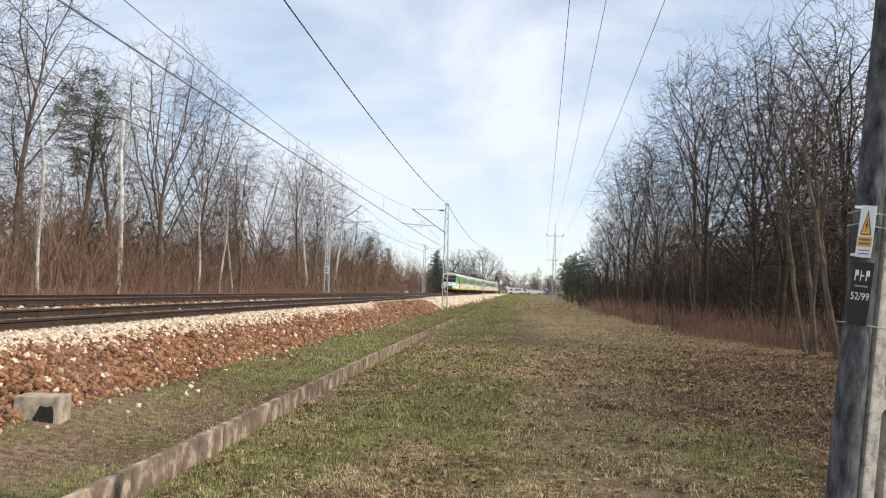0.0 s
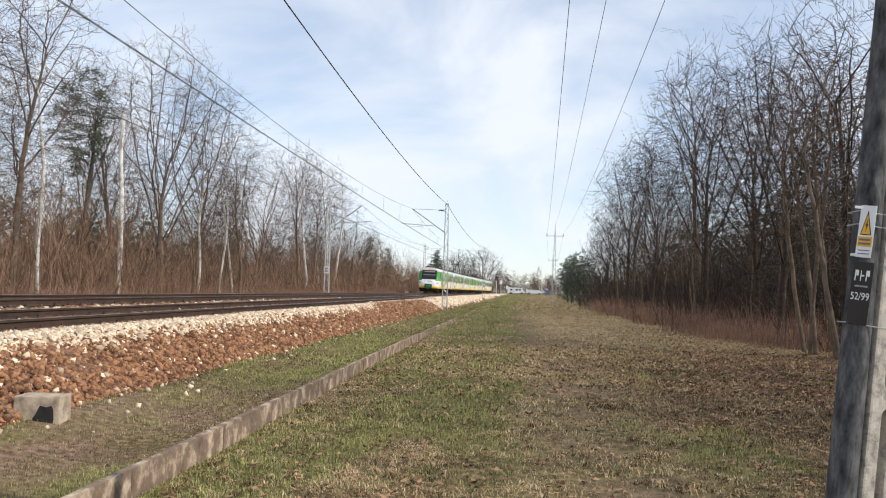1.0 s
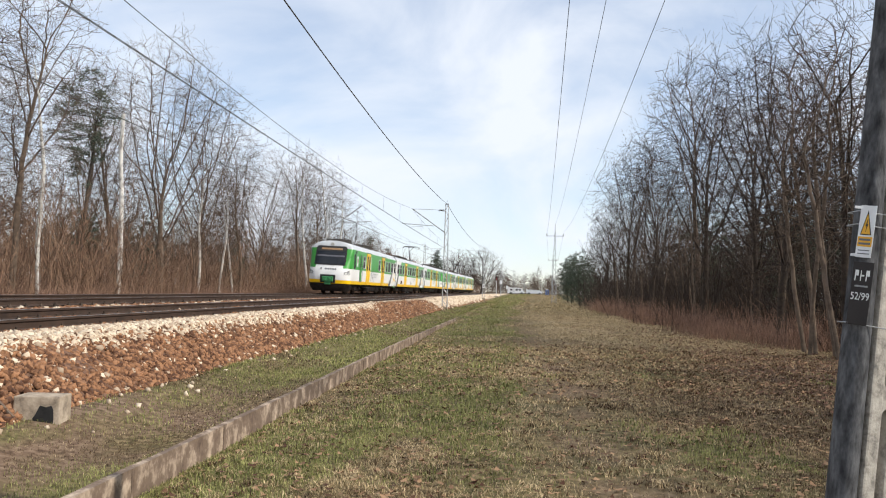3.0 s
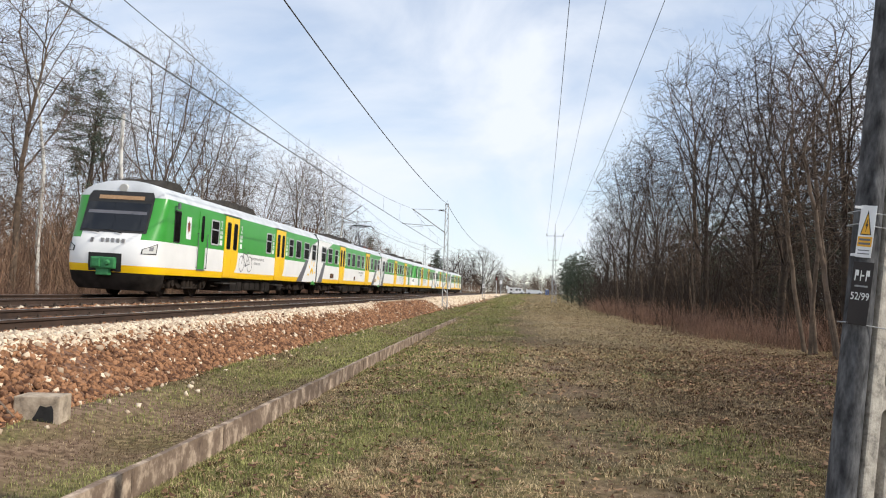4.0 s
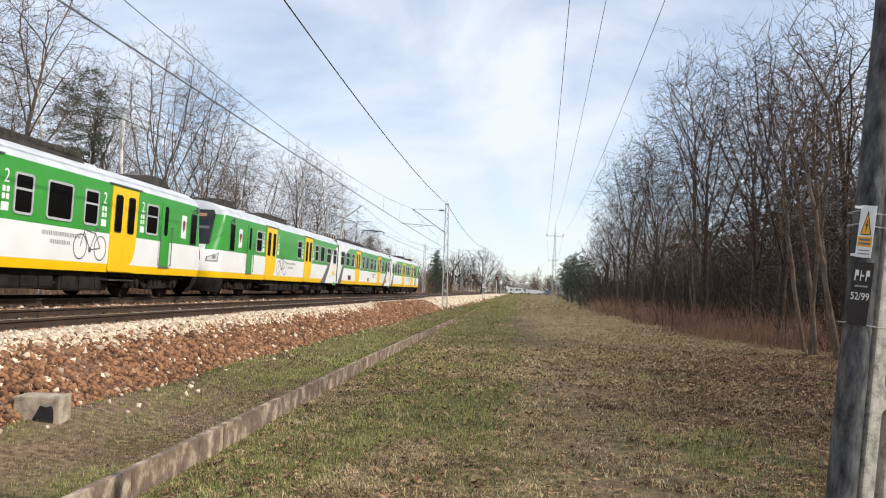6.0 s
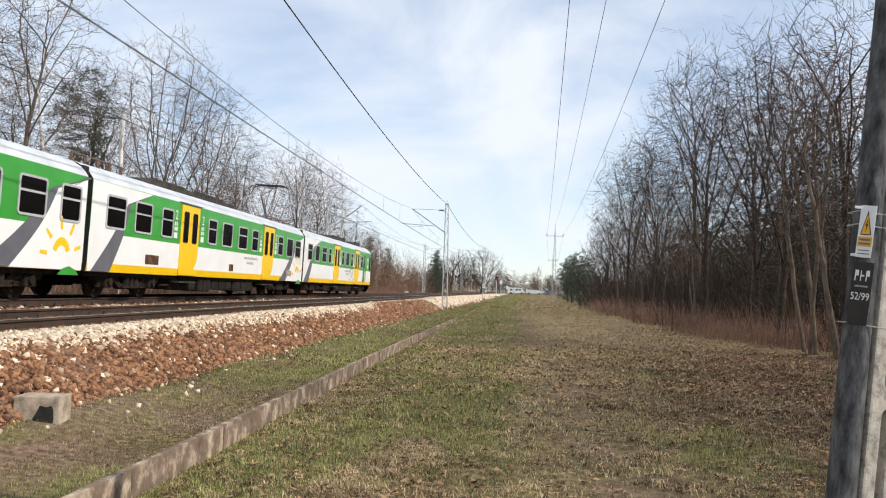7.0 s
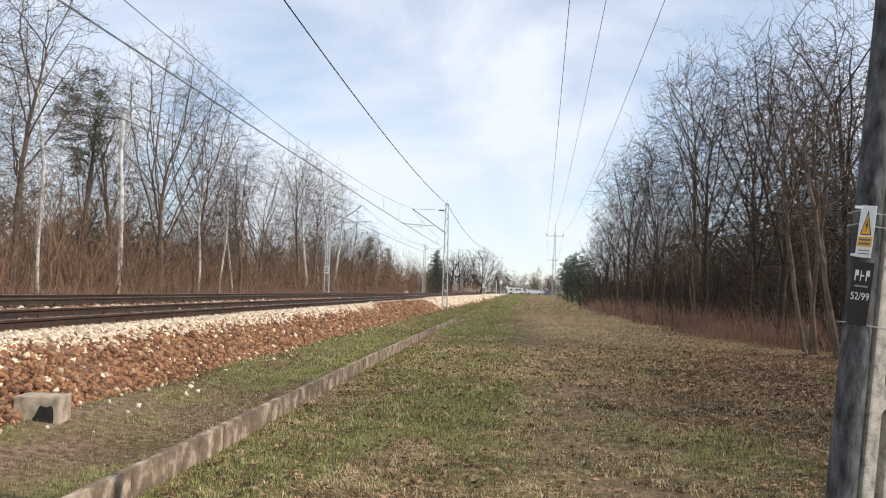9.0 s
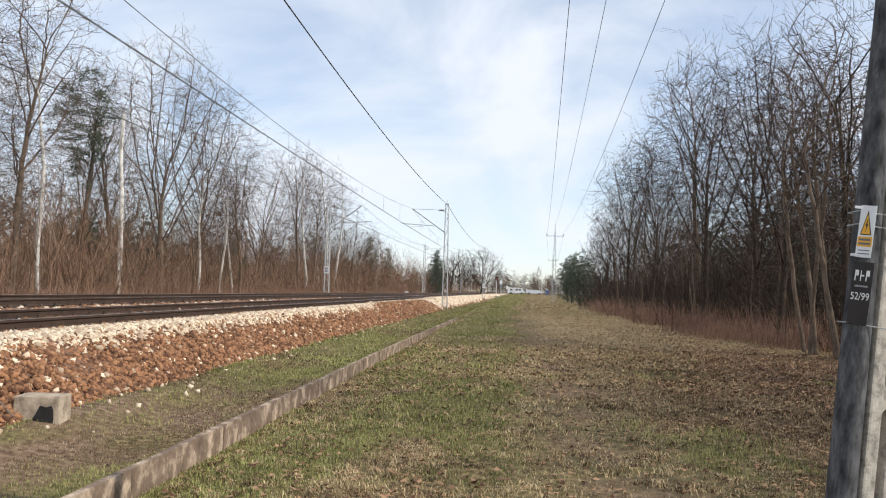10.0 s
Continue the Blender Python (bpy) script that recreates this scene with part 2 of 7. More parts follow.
M = dict(
    meadow=meadow_mat(),
    ballast=mat("rusty_ballast_bed", (0.07, 0.035, 0.02), (0.22, 0.12, 0.075), 14, 0.95, 0.6, fine=70, dist=0.03),
    brown_stone=mat("rusty_brown_stone", (0.085, 0.035, 0.016), (0.33, 0.165, 0.082), 9, 0.92, 0.3, island=True),
    white_stone=mat("pale_crushed_stone", (0.40, 0.30, 0.21), (0.74, 0.62, 0.47), 9, 0.9, 0.3, island=True),
    rail_side=mat("rusty_rail_steel", (0.035, 0.022, 0.016), (0.085, 0.052, 0.036), 5, 0.7, 0.2, metal=0.25),
    rail_top=mat("polished_rail_head", (0.30, 0.29, 0.28), (0.45, 0.43, 0.41), 5, 0.3, 0.05, metal=0.9),
    sleeper=mat("dark_sleeper", (0.04, 0.028, 0.02), (0.11, 0.08, 0.06), 6, 0.9, 0.4, piece=True),
    concrete=mat("weathered_concrete", (0.13, 0.10, 0.075), (0.52, 0.43, 0.33), 7, 0.92, 0.6, fine=40, c=(0.34, 0.275, 0.205)),
    kerb=mat("stained_concrete_edging", (0.10, 0.065, 0.045), (0.56, 0.44, 0.33), 6.5, 0.95, 0.8, fine=34, c=(0.185, 0.13, 0.092), stretch=(1, 0.8, 0.7), shift=True),
    post_concrete=mat("grey_post_concrete", (0.14, 0.128, 0.112), (0.52, 0.485, 0.425), 12, 0.92, 0.8, fine=60, c=(0.38, 0.35, 0.305)),
    soot=mat("black_bitumen", (0.006, 0.006, 0.006), (0.02, 0.02, 0.02), 10, 0.7, 0.2),
    steel=mat("galvanised_steel", (0.30, 0.31, 0.32), (0.48, 0.49, 0.50), 6, 0.55, 0.1, metal=0.5),
    rust=mat("rusty_iron", (0.08, 0.035, 0.02), (0.20, 0.09, 0.05), 9, 0.8, 0.3, metal=0.3),
    wire=mat("dull_copper_wire", (0.05, 0.05, 0.05), (0.10, 0.10, 0.10), 6, 0.8, 0.0, spec=0.2),
    porcelain=mat("brown_insulator", (0.09, 0.05, 0.035), (0.16, 0.09, 0.06), 8, 0.25, 0.0),
    wood_pole=mat("grey_weathered_pole", (0.022, 0.022, 0.024), (0.16, 0.163, 0.17), 16, 0.95, 0.9, fine=60, c=(0.075, 0.076, 0.08), stretch=(1, 1, 0.35), spec=0.15),
    green=mat("green_train_paint", (0.035, 0.27, 0.03), (0.05, 0.33, 0.045), 1.5, 0.32, 0.02),
    white=mat("white_train_paint", (0.76, 0.76, 0.745), (0.85, 0.85, 0.835), 1.2, 0.32, 0.02),
    yellow=mat("yellow_train_paint", (0.83, 0.50, 0.0), (0.90, 0.57, 0.005), 1.5, 0.35, 0.02),
    silver=mat("grey_roof_paint", (0.42, 0.44, 0.46), (0.62, 0.64, 0.66), 1.5, 0.55, 0.05),
    slate=mat("slate_grey_paint", (0.10, 0.10, 0.115), (0.14, 0.14, 0.155), 2, 0.4, 0.02),
    roofbox=mat("dusty_roof_box", (0.022, 0.02, 0.018), (0.075, 0.066, 0.058), 3, 0.8, 0.1, spec=0.2),
    under=mat("grimy_underframe", (0.009, 0.008, 0.007), (0.036, 0.03, 0.026), 3, 0.9, 0.3, spec=0.12),
    grime=mat("oily_brown_bogie", (0.01, 0.008, 0.006), (0.038, 0.028, 0.022), 6, 0.85, 0.3, spec=0.15),
    rubber=mat("black_rubber", (0.01, 0.01, 0.01), (0.025, 0.025, 0.025), 6, 0.7, 0.05),
    frame_grey=mat("grey_window_frame", (0.36, 0.37, 0.38), (0.5, 0.51, 0.52), 5, 0.5, 0.02),
    pane=glass_mat("dark_train_glass", (0.006, 0.005, 0.005), 0.12, 0.3, 1.12),
    screen=glass_mat("windscreen_glass", (0.008, 0.010, 0.014), 0.05),
    lampglass=glass_mat("lamp_lens", (0.55, 0.55, 0.52), 0.1),
    marking=mat("grey_lettering", (0.22, 0.22, 0.22), (0.33, 0.33, 0.33), 9, 0.6, 0.0),
    whitemark=mat("white_lettering", (0.72, 0.74, 0.72), (0.85, 0.86, 0.84), 9, 0.6, 0.0),
    coupler=mat("green_coupler_paint", (0.02, 0.16, 0.05), (0.05, 0.25, 0.09), 9, 0.6, 0.2),
    orange=mat("red_lead_paint", (0.14, 0.035, 0.02), (0.34, 0.09, 0.05), 6, 0.6, 0.1),
    sign_white=mat("sign_white", (0.68, 0.69, 0.70), (0.82, 0.83, 0.84), 6, 0.45, 0.0),
    sign_amber=mat("sign_amber", (0.72, 0.36, 0.02), (0.82, 0.44, 0.04), 6, 0.5, 0.0),
    sign_dark=mat("sign_dark_brown", (0.014, 0.010, 0.009), (0.026, 0.020, 0.018), 6, 0.65, 0.0),
    # dark bark and twig tones carry the right-hand wood's backlit shade in their colour
    bark_dark_shaded=mat("dark_shaded_bark", (0.022, 0.016, 0.012), (0.085, 0.062, 0.046), 6, 0.95, 0.6, fine=40),
    bark_tan=mat("tan_bark", (0.07, 0.05, 0.036), (0.22, 0.16, 0.115), 5, 0.95, 0.5, fine=40),
    twig=mat("brown_twigs", (0.05, 0.034, 0.025), (0.155, 0.108, 0.076), 2, 0.95, 0.0, island=True),
    twig_dark_shaded=mat("dark_shaded_twigs", (0.018, 0.0125, 0.0095), (0.062, 0.042, 0.03), 2, 0.95, 0.0, island=True),
    brush=mat("dry_brushwood", (0.085, 0.048, 0.031), (0.31, 0.19, 0.122), 1.5, 0.95, 0.0, island=True),
    reed=mat("reddish_dry_weeds", (0.125, 0.068, 0.047), (0.39, 0.235, 0.165), 1.5, 0.95, 0.0, island=True),
    needles=mat("pine_needles", (0.026, 0.040, 0.026), (0.095, 0.118, 0.078), 1.5, 0.85, 0.0, island=True),
    grass=mat("green_grass_blades", (0.10, 0.115, 0.032), (0.39, 0.385, 0.145), 1.2, 0.8, 0.0, island=True, spec=0.2),
    straw=mat("dry_grass_blades", (0.20, 0.14, 0.07), (0.66, 0.51, 0.30), 1.2, 0.85, 0.0, island=True, spec=0.2),
    # withered grass, kept darker to stand in for tree shade on the right
    withered=mat("withered_shaded_grass", (0.05, 0.029, 0.017), (0.16, 0.10, 0.055), 1.2, 0.9, 0.0, island=True, spec=0.15),
    leaf=mat("fallen_leaves", (0.075, 0.034, 0.019), (0.36, 0.22, 0.125), 3, 0.85, 0.0, island=True, spec=0.2),
    litter=mat("reddish_leaf_litter", (0.085, 0.035, 0.024), (0.24, 0.125, 0.078), 3, 0.9, 0.0, island=True, spec=0.2),
    car_white=mat("white_vehicle_paint", (0.68, 0.69, 0.70), (0.78, 0.79, 0.80), 2, 0.3, 0.0),
    car_blue=mat("blue_panel", (0.03, 0.09, 0.32), (0.05, 0.13, 0.42), 2, 0.4, 0.0),
    brickwork=mat("far_brickwork", (0.22, 0.08, 0.05), (0.34, 0.14, 0.09), 4, 0.9, 0.2),
    roof_tile=mat("far_roof", (0.10, 0.05, 0.04), (0.18, 0.10, 0.08), 4, 0.9, 0.2),
    asphalt=mat("asphalt", (0.04, 0.04, 0.042), (0.08, 0.08, 0.08), 4, 0.9, 0.2),
    display=mat("amber_display", (0.30, 0.17, 0.08), (0.45, 0.28, 0.15), 20, 0.5, 0.0),
    red=mat("red_paint", (0.45, 0.03, 0.02), (0.55, 0.05, 0.03), 4, 0.5, 0.0),
)
# bark of birches: white with dark bands
def birch_mat():
    m = mat("white_birch_bark", (0.06, 0.05, 0.045), (0.78, 0.75, 0.70), 3, 0.8, 0.3, fine=20, c=(0.66, 0.63, 0.58))
    return m


M["birch"] = birch_mat()


# ---- building blocks ----
def bend(x, y):
    """A place x metres across and y metres along the railway's bend."""
    return x + CURVE * y * y / 2, y


def mesh_of(name, verts, faces, mats=(), idx=None, smooth=False):
    me = bpy.data.meshes.new(name)
    me.from_pydata([tuple(v) for v in verts], [], [tuple(f) for f in faces])
    for m in mats:
        me.materials.append(m)
    if idx is not None:
        me.polygons.foreach_set("material_index", np.asarray(idx, dtype=np.int32))
    if smooth:
        me.polygons.foreach_set("use_smooth", np.ones(len(me.polygons), dtype=bool))
    me.update()
    return me


def tri_mesh(name, verts, tris, m, smooth=False):
    """A large triangle mesh from numpy arrays."""
    me = bpy.data.meshes.new(name)
    n = len(tris)
    me.vertices.add(len(verts))
    me.vertices.foreach_set("co", np.asarray(verts, dtype=np.float32).ravel())
    me.loops.add(n * 3)
    me.loops.foreach_set("vertex_index", np.asarray(tris, dtype=np.int32).ravel())
    me.polygons.add(n)
    me.polygons.foreach_set("loop_start", np.arange(0, n * 3, 3, dtype=np.int32))
    if smooth:
        me.polygons.foreach_set("use_smooth", np.ones(n, dtype=bool))
    me.materials.append(m)
    me.update(calc_edges=True)
    return me


def part(name, bm, material, parent, label=""):
    """Links a bmesh (or a finished mesh) as one mesh object under a thing or a part."""
    if isinstance(bm, bpy.types.Mesh):
        me = bm
    else:
        me = bpy.data.meshes.new(name)
        bm.to_mesh(me)
        bm.free()
    if material is not None and not me.materials:
        me.materials.append(material)
    ob = new(name, me)
    if parent is not None:
        ob.parent = parent
    if label:
        tagged(ob, label)
    return ob


def thing(name, label, category, group="", kind="", at=None):
    ob = new(name)
    ob.empty_display_size = 0.2
    if at is not None:
        ob.matrix_basis = at
    return tagged(ob, label, category, group, kind)


def box(bm, x0, x1, y0, y1, z0, z1, bevel=0.0):
    r = bmesh.ops.create_cube(bm, size=1.0, matrix=Matrix.Translation(((x0 + x1) / 2, (y0 + y1) / 2, (z0 + z1) / 2)) @ Matrix.Diagonal((x1 - x0, y1 - y0, z1 - z0, 1)))
    if bevel:
        edges = {e for v in r["verts"] for e in v.link_edges}
        bmesh.ops.bevel(bm, geom=list(edges), offset=bevel, segments=2, affect="EDGES", profile=0.6)
    return r


def rod(bm, a, b, r0, r1=None, sides=6):
    a, b = Vector(a), Vector(b)
    d = b - a
    m = Matrix.Translation((a + b) / 2) @ d.to_track_quat("Z", "Y").to_matrix().to_4x4()
    bmesh.ops.create_cone(bm, cap_ends=True, segments=sides, radius1=r0, radius2=r0 if r1 is None else r1, depth=d.length, matrix=m)


def prism(bm, pts, axis, lo, hi):
    """A flat outline (list of 2D points) extruded along an axis from lo to hi."""
    def at(p, h):
        return {"x": (h, p[0], p[1]), "y": (p[0], h, p[1]), "z": (p[0], p[1], h)}[axis]
    a = [bm.verts.new(at(p, lo)) for p in pts]
    b = [bm.verts.new(at(p, hi)) for p in pts]
    n = len(pts)
    bm.faces.new(a[::-1])
    bm.faces.new(b)
    for i in range(n):
        bm.faces.new((a[i], a[(i + 1) % n], b[(i + 1) % n], b[i]))
    bmesh.ops.recalc_face_normals(bm, faces=bm.faces[:])


# ---- ground ----
NEAR_X, FAR_X = -7.88, -11.88     # track centres across the bend
RAILS = ((NEAR_X + 0.75, 0.96), (NEAR_X - 0.75, 1.01), (FAR_X + 0.75, 1.10), (FAR_X - 0.75, 1.15))


def smooth01(a, b, v):
    t = min(1.0, max(0.0, (v - a) / (b - a)))
    return t * t * (3 - 2 * t)


def ground_height(x, y):
    """Height of the ground x metres across the bend, y along it."""
    rise = 0.95 * smooth01(120, 235, y)
    soft = 0.05 * noise.noise(Vector((x * 0.35, y * 0.2, 0))) + 0.02 * noise.noise(Vector((x * 1.5, y * 1.2, 3)))
    if x > -2.76:
        return rise + soft - 0.075 * math.exp(-((x + 2.75) / 0.55) ** 2) * smooth01(60, 40, y)
    if x > -5.2:
        t = (x + 2.7) / -2.5
        return rise + 0.05 + soft - 0.16 * math.sin(math.pi * min(1, t * 1.15))
    if x > -13.2:
        t = (x + 5.2) / -8.0
        return max(rise * 0.7, 0.0) * (1 - t) + 0.0 + 0.6 * t - 0.12
    return 0.72 + 0.25 * smooth01(120, 235, y) + soft * 1.5


def spaced(stops):
    out = []
    for (a, b, n) in stops:
        out += [a + (b - a) * i / n for i in range(n)]
    return out + [stops[-1][1]]


def build_ground():
    xs = spaced([(-900, -120, 8), (-120, -14, 26), (-14, -6, 10), (-6, -3, 12), (-3, -2.79, 3), (-2.79, -2.73, 1), (-2.73, -1.5, 18), (-1.5, 12, 54), (12, 60, 24), (60, 900, 8)])
    ys = spaced([(-300, 0, 20), (0, 4, 8), (4, 24, 100), (24, 80, 80), (80, 300, 55), (300, 1600, 14)])
    verts = []
    for y in ys:
        yy = min(max(y, -300), 420)
        for x in xs:
            verts.append((x + CURVE * yy * yy / 2, y, ground_height(x, y)))
    n = len(xs)
    faces = [(j * n + i, j * n + i + 1, (j + 1) * n + i + 1, (j + 1) * n + i) for j in range(len(ys) - 1) for i in range(n - 1)]
    ob = new("ground", mesh_of("ground", verts, faces, [M["meadow"]], smooth=True))
    tagged(ob, "worn spring meadow with green, straw and bare patches", "ground", kind="structure")


build_ground()

BED = ((-4.7, -0.14), (-5.0, 0.02), (-5.35, 0.26), (-5.75, 0.52), (-6.15, 0.755), (-6.4, 0.775), (-6.62, 0.77), (-7.9, 0.79), (-9.2, 0.84), (-9.9, 0.86),
       (-10.6, 0.885), (-11.9, 0.93), (-13.2, 0.97), (-13.55, 0.96), (-14.0, 0.80), (-14.4, 0.62))


def bed_height(x):
    for (a, za), (b, zb) in zip(BED, BED[1:]):
        if a >= x >= b:
            return za + (zb - za) * (x - a) / (b - a)
    return 0.0


def build_bed():
    ys = spaced([(-240, 0, 30), (0, 70, 150), (70, 420, 90)])
    verts = []
    for y in ys:
        for i, (x, z) in enumerate(BED):
            k = noise.noise(Vector((x * 1.3, y * 0.7, 5.0)))
            e = 0.05 if 0 < i < 5 else 0.012
            bx, by = bend(x + e * 1.5 * k, y)
            verts.append((bx, by, z + e * noise.noise(Vector((x, y * 0.8, 9.0)))))
    n = len(BED)
    faces = [(j * n + i, j * n + i + n, j * n + i + n + 1, j * n + i + 1) for j in range(len(ys) - 1) for i in range(n - 1)]
    ob = new("ballast_bed", mesh_of("ballast_bed", verts, faces, [M["ballast"]], smooth=True))
    tagged(ob, "rust-brown ballast embankment under two railway tracks", "ballast", kind="structure")


build_bed()


def stone_shapes(rng, k=8):
    base = np.array([(x, y, z) for x in (-1, 1) for y in (-1, 1) for z in (-1, 1)], float)
    return [base * (0.62 + 0.5 * rng.random((8, 1))) + rng.normal(0, 0.14, (8, 3)) for _ in range(k)]


CUBE_TRIS = np.array([(0, 1, 3), (0, 3, 2), (4, 6, 7), (4, 7, 5), (0, 4, 5), (0, 5, 1), (2, 3, 7), (2, 7, 6), (0, 2, 6), (0, 6, 4), (1, 5, 7), (1, 7, 3)])


def turn_matrices(rng, n):
    q = rng.normal(size=(n, 4))
    q /= np.linalg.norm(q, axis=1, keepdims=True)
    w, x, y, z = q.T
    return np.stack([np.stack([1 - 2 * (y * y + z * z), 2 * (x * y - z * w), 2 * (x * z + y * w)], -1),
                     np.stack([2 * (x * y + z * w), 1 - 2 * (x * x + z * z), 2 * (y * z - x * w)], -1),
                     np.stack([2 * (x * z - y * w), 2 * (y * z + x * w), 1 - 2 * (x * x + y * y)], -1)], -2)


def stones(name, label, places, sizes, material, seed):
    rng = np.random.default_rng(seed)
    places, sizes = np.asarray(places, float), np.asarray(sizes, float)
    n = len(places)
    shapes = np.array(stone_shapes(rng))[rng.integers(0, 8, n)]
    v = np.einsum("nij,nkj->nki", turn_matrices(rng, n), shapes * np.array([1.0, 0.85, 0.7])) * sizes[:, None, None] * 0.5 + places[:, None, :]
    t = CUBE_TRIS[None] + (np.arange(n) * 8)[:, None, None]
    ob = new(name, tri_mesh(name, v.reshape(-1, 3), t.reshape(-1, 3), material))
    tagged(ob, label, "gravel", kind="stuff")


def build_stones():
    rng = np.random.default_rng(4)
    brown, bs, white, ws = [], [], [], []

    def drop(n, x0, x1, y0, y1, size):
        # denser towards the near end
        for _ in range(n):
            y = y0 + (y1 - y0) * rng.random()
            x = x0 + (x1 - x0) * rng.random()
            s = size * (0.6 + 0.9 * rng.random())
            z = bed_height(x) + s * 0.12
            edge = -6.02 + 0.16 * noise.noise(Vector((y * 0.45, 0, 0))) + 0.12 * noise.noise(Vector((y * 2.1, 4, 0))) + 0.15 * rng.normal()
            edge -= 0.55 * smooth01(35, 42, y) * smooth01(62, 57, y)
            if y > 62:
                edge = -5.2 + 0.2 * rng.normal()
            pale = x < edge and x > -6.78 or rng.random() < (0.024 if x > -6.2 else 0.06)
            if -10.6 < x < -9.2 and rng.random() < 0.06:
                pale = True
            bx, by = bend(x, y)
            (white if pale else brown).append((bx, by, z))
            (ws if pale else bs).append(s * (1.12 if pale else 1.0))

    drop(15500, -6.95, -5.0, 5.5, 20, 0.062)
    drop(11000, -6.95, -5.0, 20, 40, 0.075)
    drop(9000, -6.95, -5.0, 40, 66, 0.10)
    drop(9000, -6.95, -4.95, 66, 150, 0.17)
    drop(5000, -6.95, -4.95, 150, 260, 0.26)
    drop(5000, -10.6, -9.1, 9, 50, 0.085)
    drop(2600, -8.5, -7.3, 9, 30, 0.07)
    drop(2500, -13.6, -12.8, 16, 90, 0.10)
    stones("brown_ballast_stones", "rusty brown crushed ballast stones heaped on the bank", brown, bs, M["brown_stone"], 11)
    stones("pale_ballast_stones", "pale fresh crushed ballast stones beside the rails", white, ws, M["white_stone"], 12)
    # strays that rolled down onto the turf
    pl, sz = [], []
    for _ in range(85):
        y = 6.5 + 34 * rng.random() ** 1.4
        x = -5.1 + abs(rng.normal(0, 0.42))
        s = 0.03 + 0.045 * rng.random()
        bx, by = bend(min(x, -3.2), y)
        pl.append((bx, by, ground_height(x, y) + s * 0.2))
        sz.append(s)
    stones("stray_stones", "pale stray ballast stones lying on the turf", pl, sz, M["white_stone"], 13)


build_stones()


# ---- tracks ----
RAIL_PROFILE = ((-0.036, 0), (0.036, 0), (0.036, -0.035), (0.010, -0.052), (0.009, -0.135), (0.070, -0.155), (0.075, -0.172), (-0.075, -0.172), (-0.070, -0.155),
                (-0.009, -0.135), (-0.010, -0.052), (-0.036, -0.035))


def rail_mesh(x, z, tilt):
    ys = spaced([(-240, 0, 24), (0, 100, 50), (100, 420, 64)])
    verts, faces, idx = [], [], []
    n = len(RAIL_PROFILE)
    c, s = math.cos(tilt), math.sin(tilt)
    for y in ys:
        for px, pz in RAIL_PROFILE:
            bx, by = bend(x + px * c + pz * s, y)
            verts.append((bx, by, z - px * s + pz * c))
    for j in range(len(ys) - 1):
        for i in range(n):
            faces.append((j * n + i, j * n + (i + 1) % n, (j + 1) * n + (i + 1) % n, (j + 1) * n + i))
            idx.append(1 if i == 0 else 0)
    me = mesh_of("rail", verts, faces, [M["rail_side"], M["rail_top"]], idx)
    return me


def sleeper_mesh():
    bm = bmesh.new()
    box(bm, -1.28, 1.28, -0.13, 0.13, -0.2, 0.0, 0.02)
    for rx in (-0.75, 0.75):
        box(bm, rx - 0.17, rx + 0.17, -0.08, 0.08, 0.0, 0.025)
        for sx in (-0.115, 0.115):
            box(bm, rx + sx - 0.028, rx + sx + 0.028, -0.045, 0.045, 0.02, 0.065, 0.008)
            rod(bm, (rx + sx, 0, 0.05), (rx + sx, 0, 0.10), 0.018)
    me = bpy.data.meshes.new("sleeper")
    bm.to_mesh(me)
    bm.free()
    me.materials.append(M["sleeper"])
    return me


TILT = math.atan(0.05 / 1.5)


def build_track(name, cx, rails, label):
    tr = thing(name, label, "railway track", "railway tracks", kind="structure")
    for x, z in rails:
        part("rail", rail_mesh(x, z, TILT), None, tr)
    me = sleeper_mesh()
    z = (rails[0][1] + rails[1][1]) / 2 - 0.195
    for i in range(130):
        y = 4.0 + 0.62 * i
        bx, by = bend(cx, y)
        s = part("sleeper", me, None, tr)
        s.matrix_basis = pose(bx, by, z, 0, math.degrees(TILT), -math.degrees(CURVE * y))


build_track("near_track", NEAR_X, RAILS[:2], "empty railway track with dark rusty rails on ballast")
build_track("far_track", FAR_X, RAILS[2:], "railway track with dark rusty rails carrying the train")


# ---- concrete edging of the drain ----
def build_edging():
    ed = thing("drain_edging", "low stained concrete edging slabs along the ditch", "kerb", kind="structure")
    rng = random.Random(5)
    meshes = []
    for k in range(4):
        bm = bmesh.new()
        box(bm, -0.035, 0.035, -0.999, 0.999, -0.35, 0.165)
        bmesh.ops.bisect_plane(bm, geom=bm.verts[:] + bm.edges[:] + bm.faces[:], plane_co=(0, 0.0, 0), plane_no=(0, 1, 0))
        bmesh.ops.bisect_plane(bm, geom=bm.verts[:] + bm.edges[:] + bm.faces[:], plane_co=(0, 0.5, 0), plane_no=(0, 1, 0))
        bmesh.ops.bisect_plane(bm, geom=bm.verts[:] + bm.edges[:] + bm.faces[:], plane_co=(0, -0.5, 0), plane_no=(0, 1, 0))
        for v in bm.verts:
            v.co.z += rng.uniform(-0.007, 0.003) if v.co.z > 0 and abs(v.co.y) < 0.9 else 0
        me = bpy.data.meshes.new("slab")
        bm.to_mesh(me)
        bm.free()
        me.materials.append(M["kerb"])
        meshes.append(me)
    for i in range(22):
        y = 1.0 + i * 2.0
        bx, by = bend(-2.765 + 0.0016 * y, y)
        s = part("slab", meshes[i % 4], None, ed)
        s.matrix_basis = pose(bx, by, -0.004 - 0.0035 * max(0, y - 20), 0, rng.uniform(-0.4, 0.4), -0.1)


build_edging()


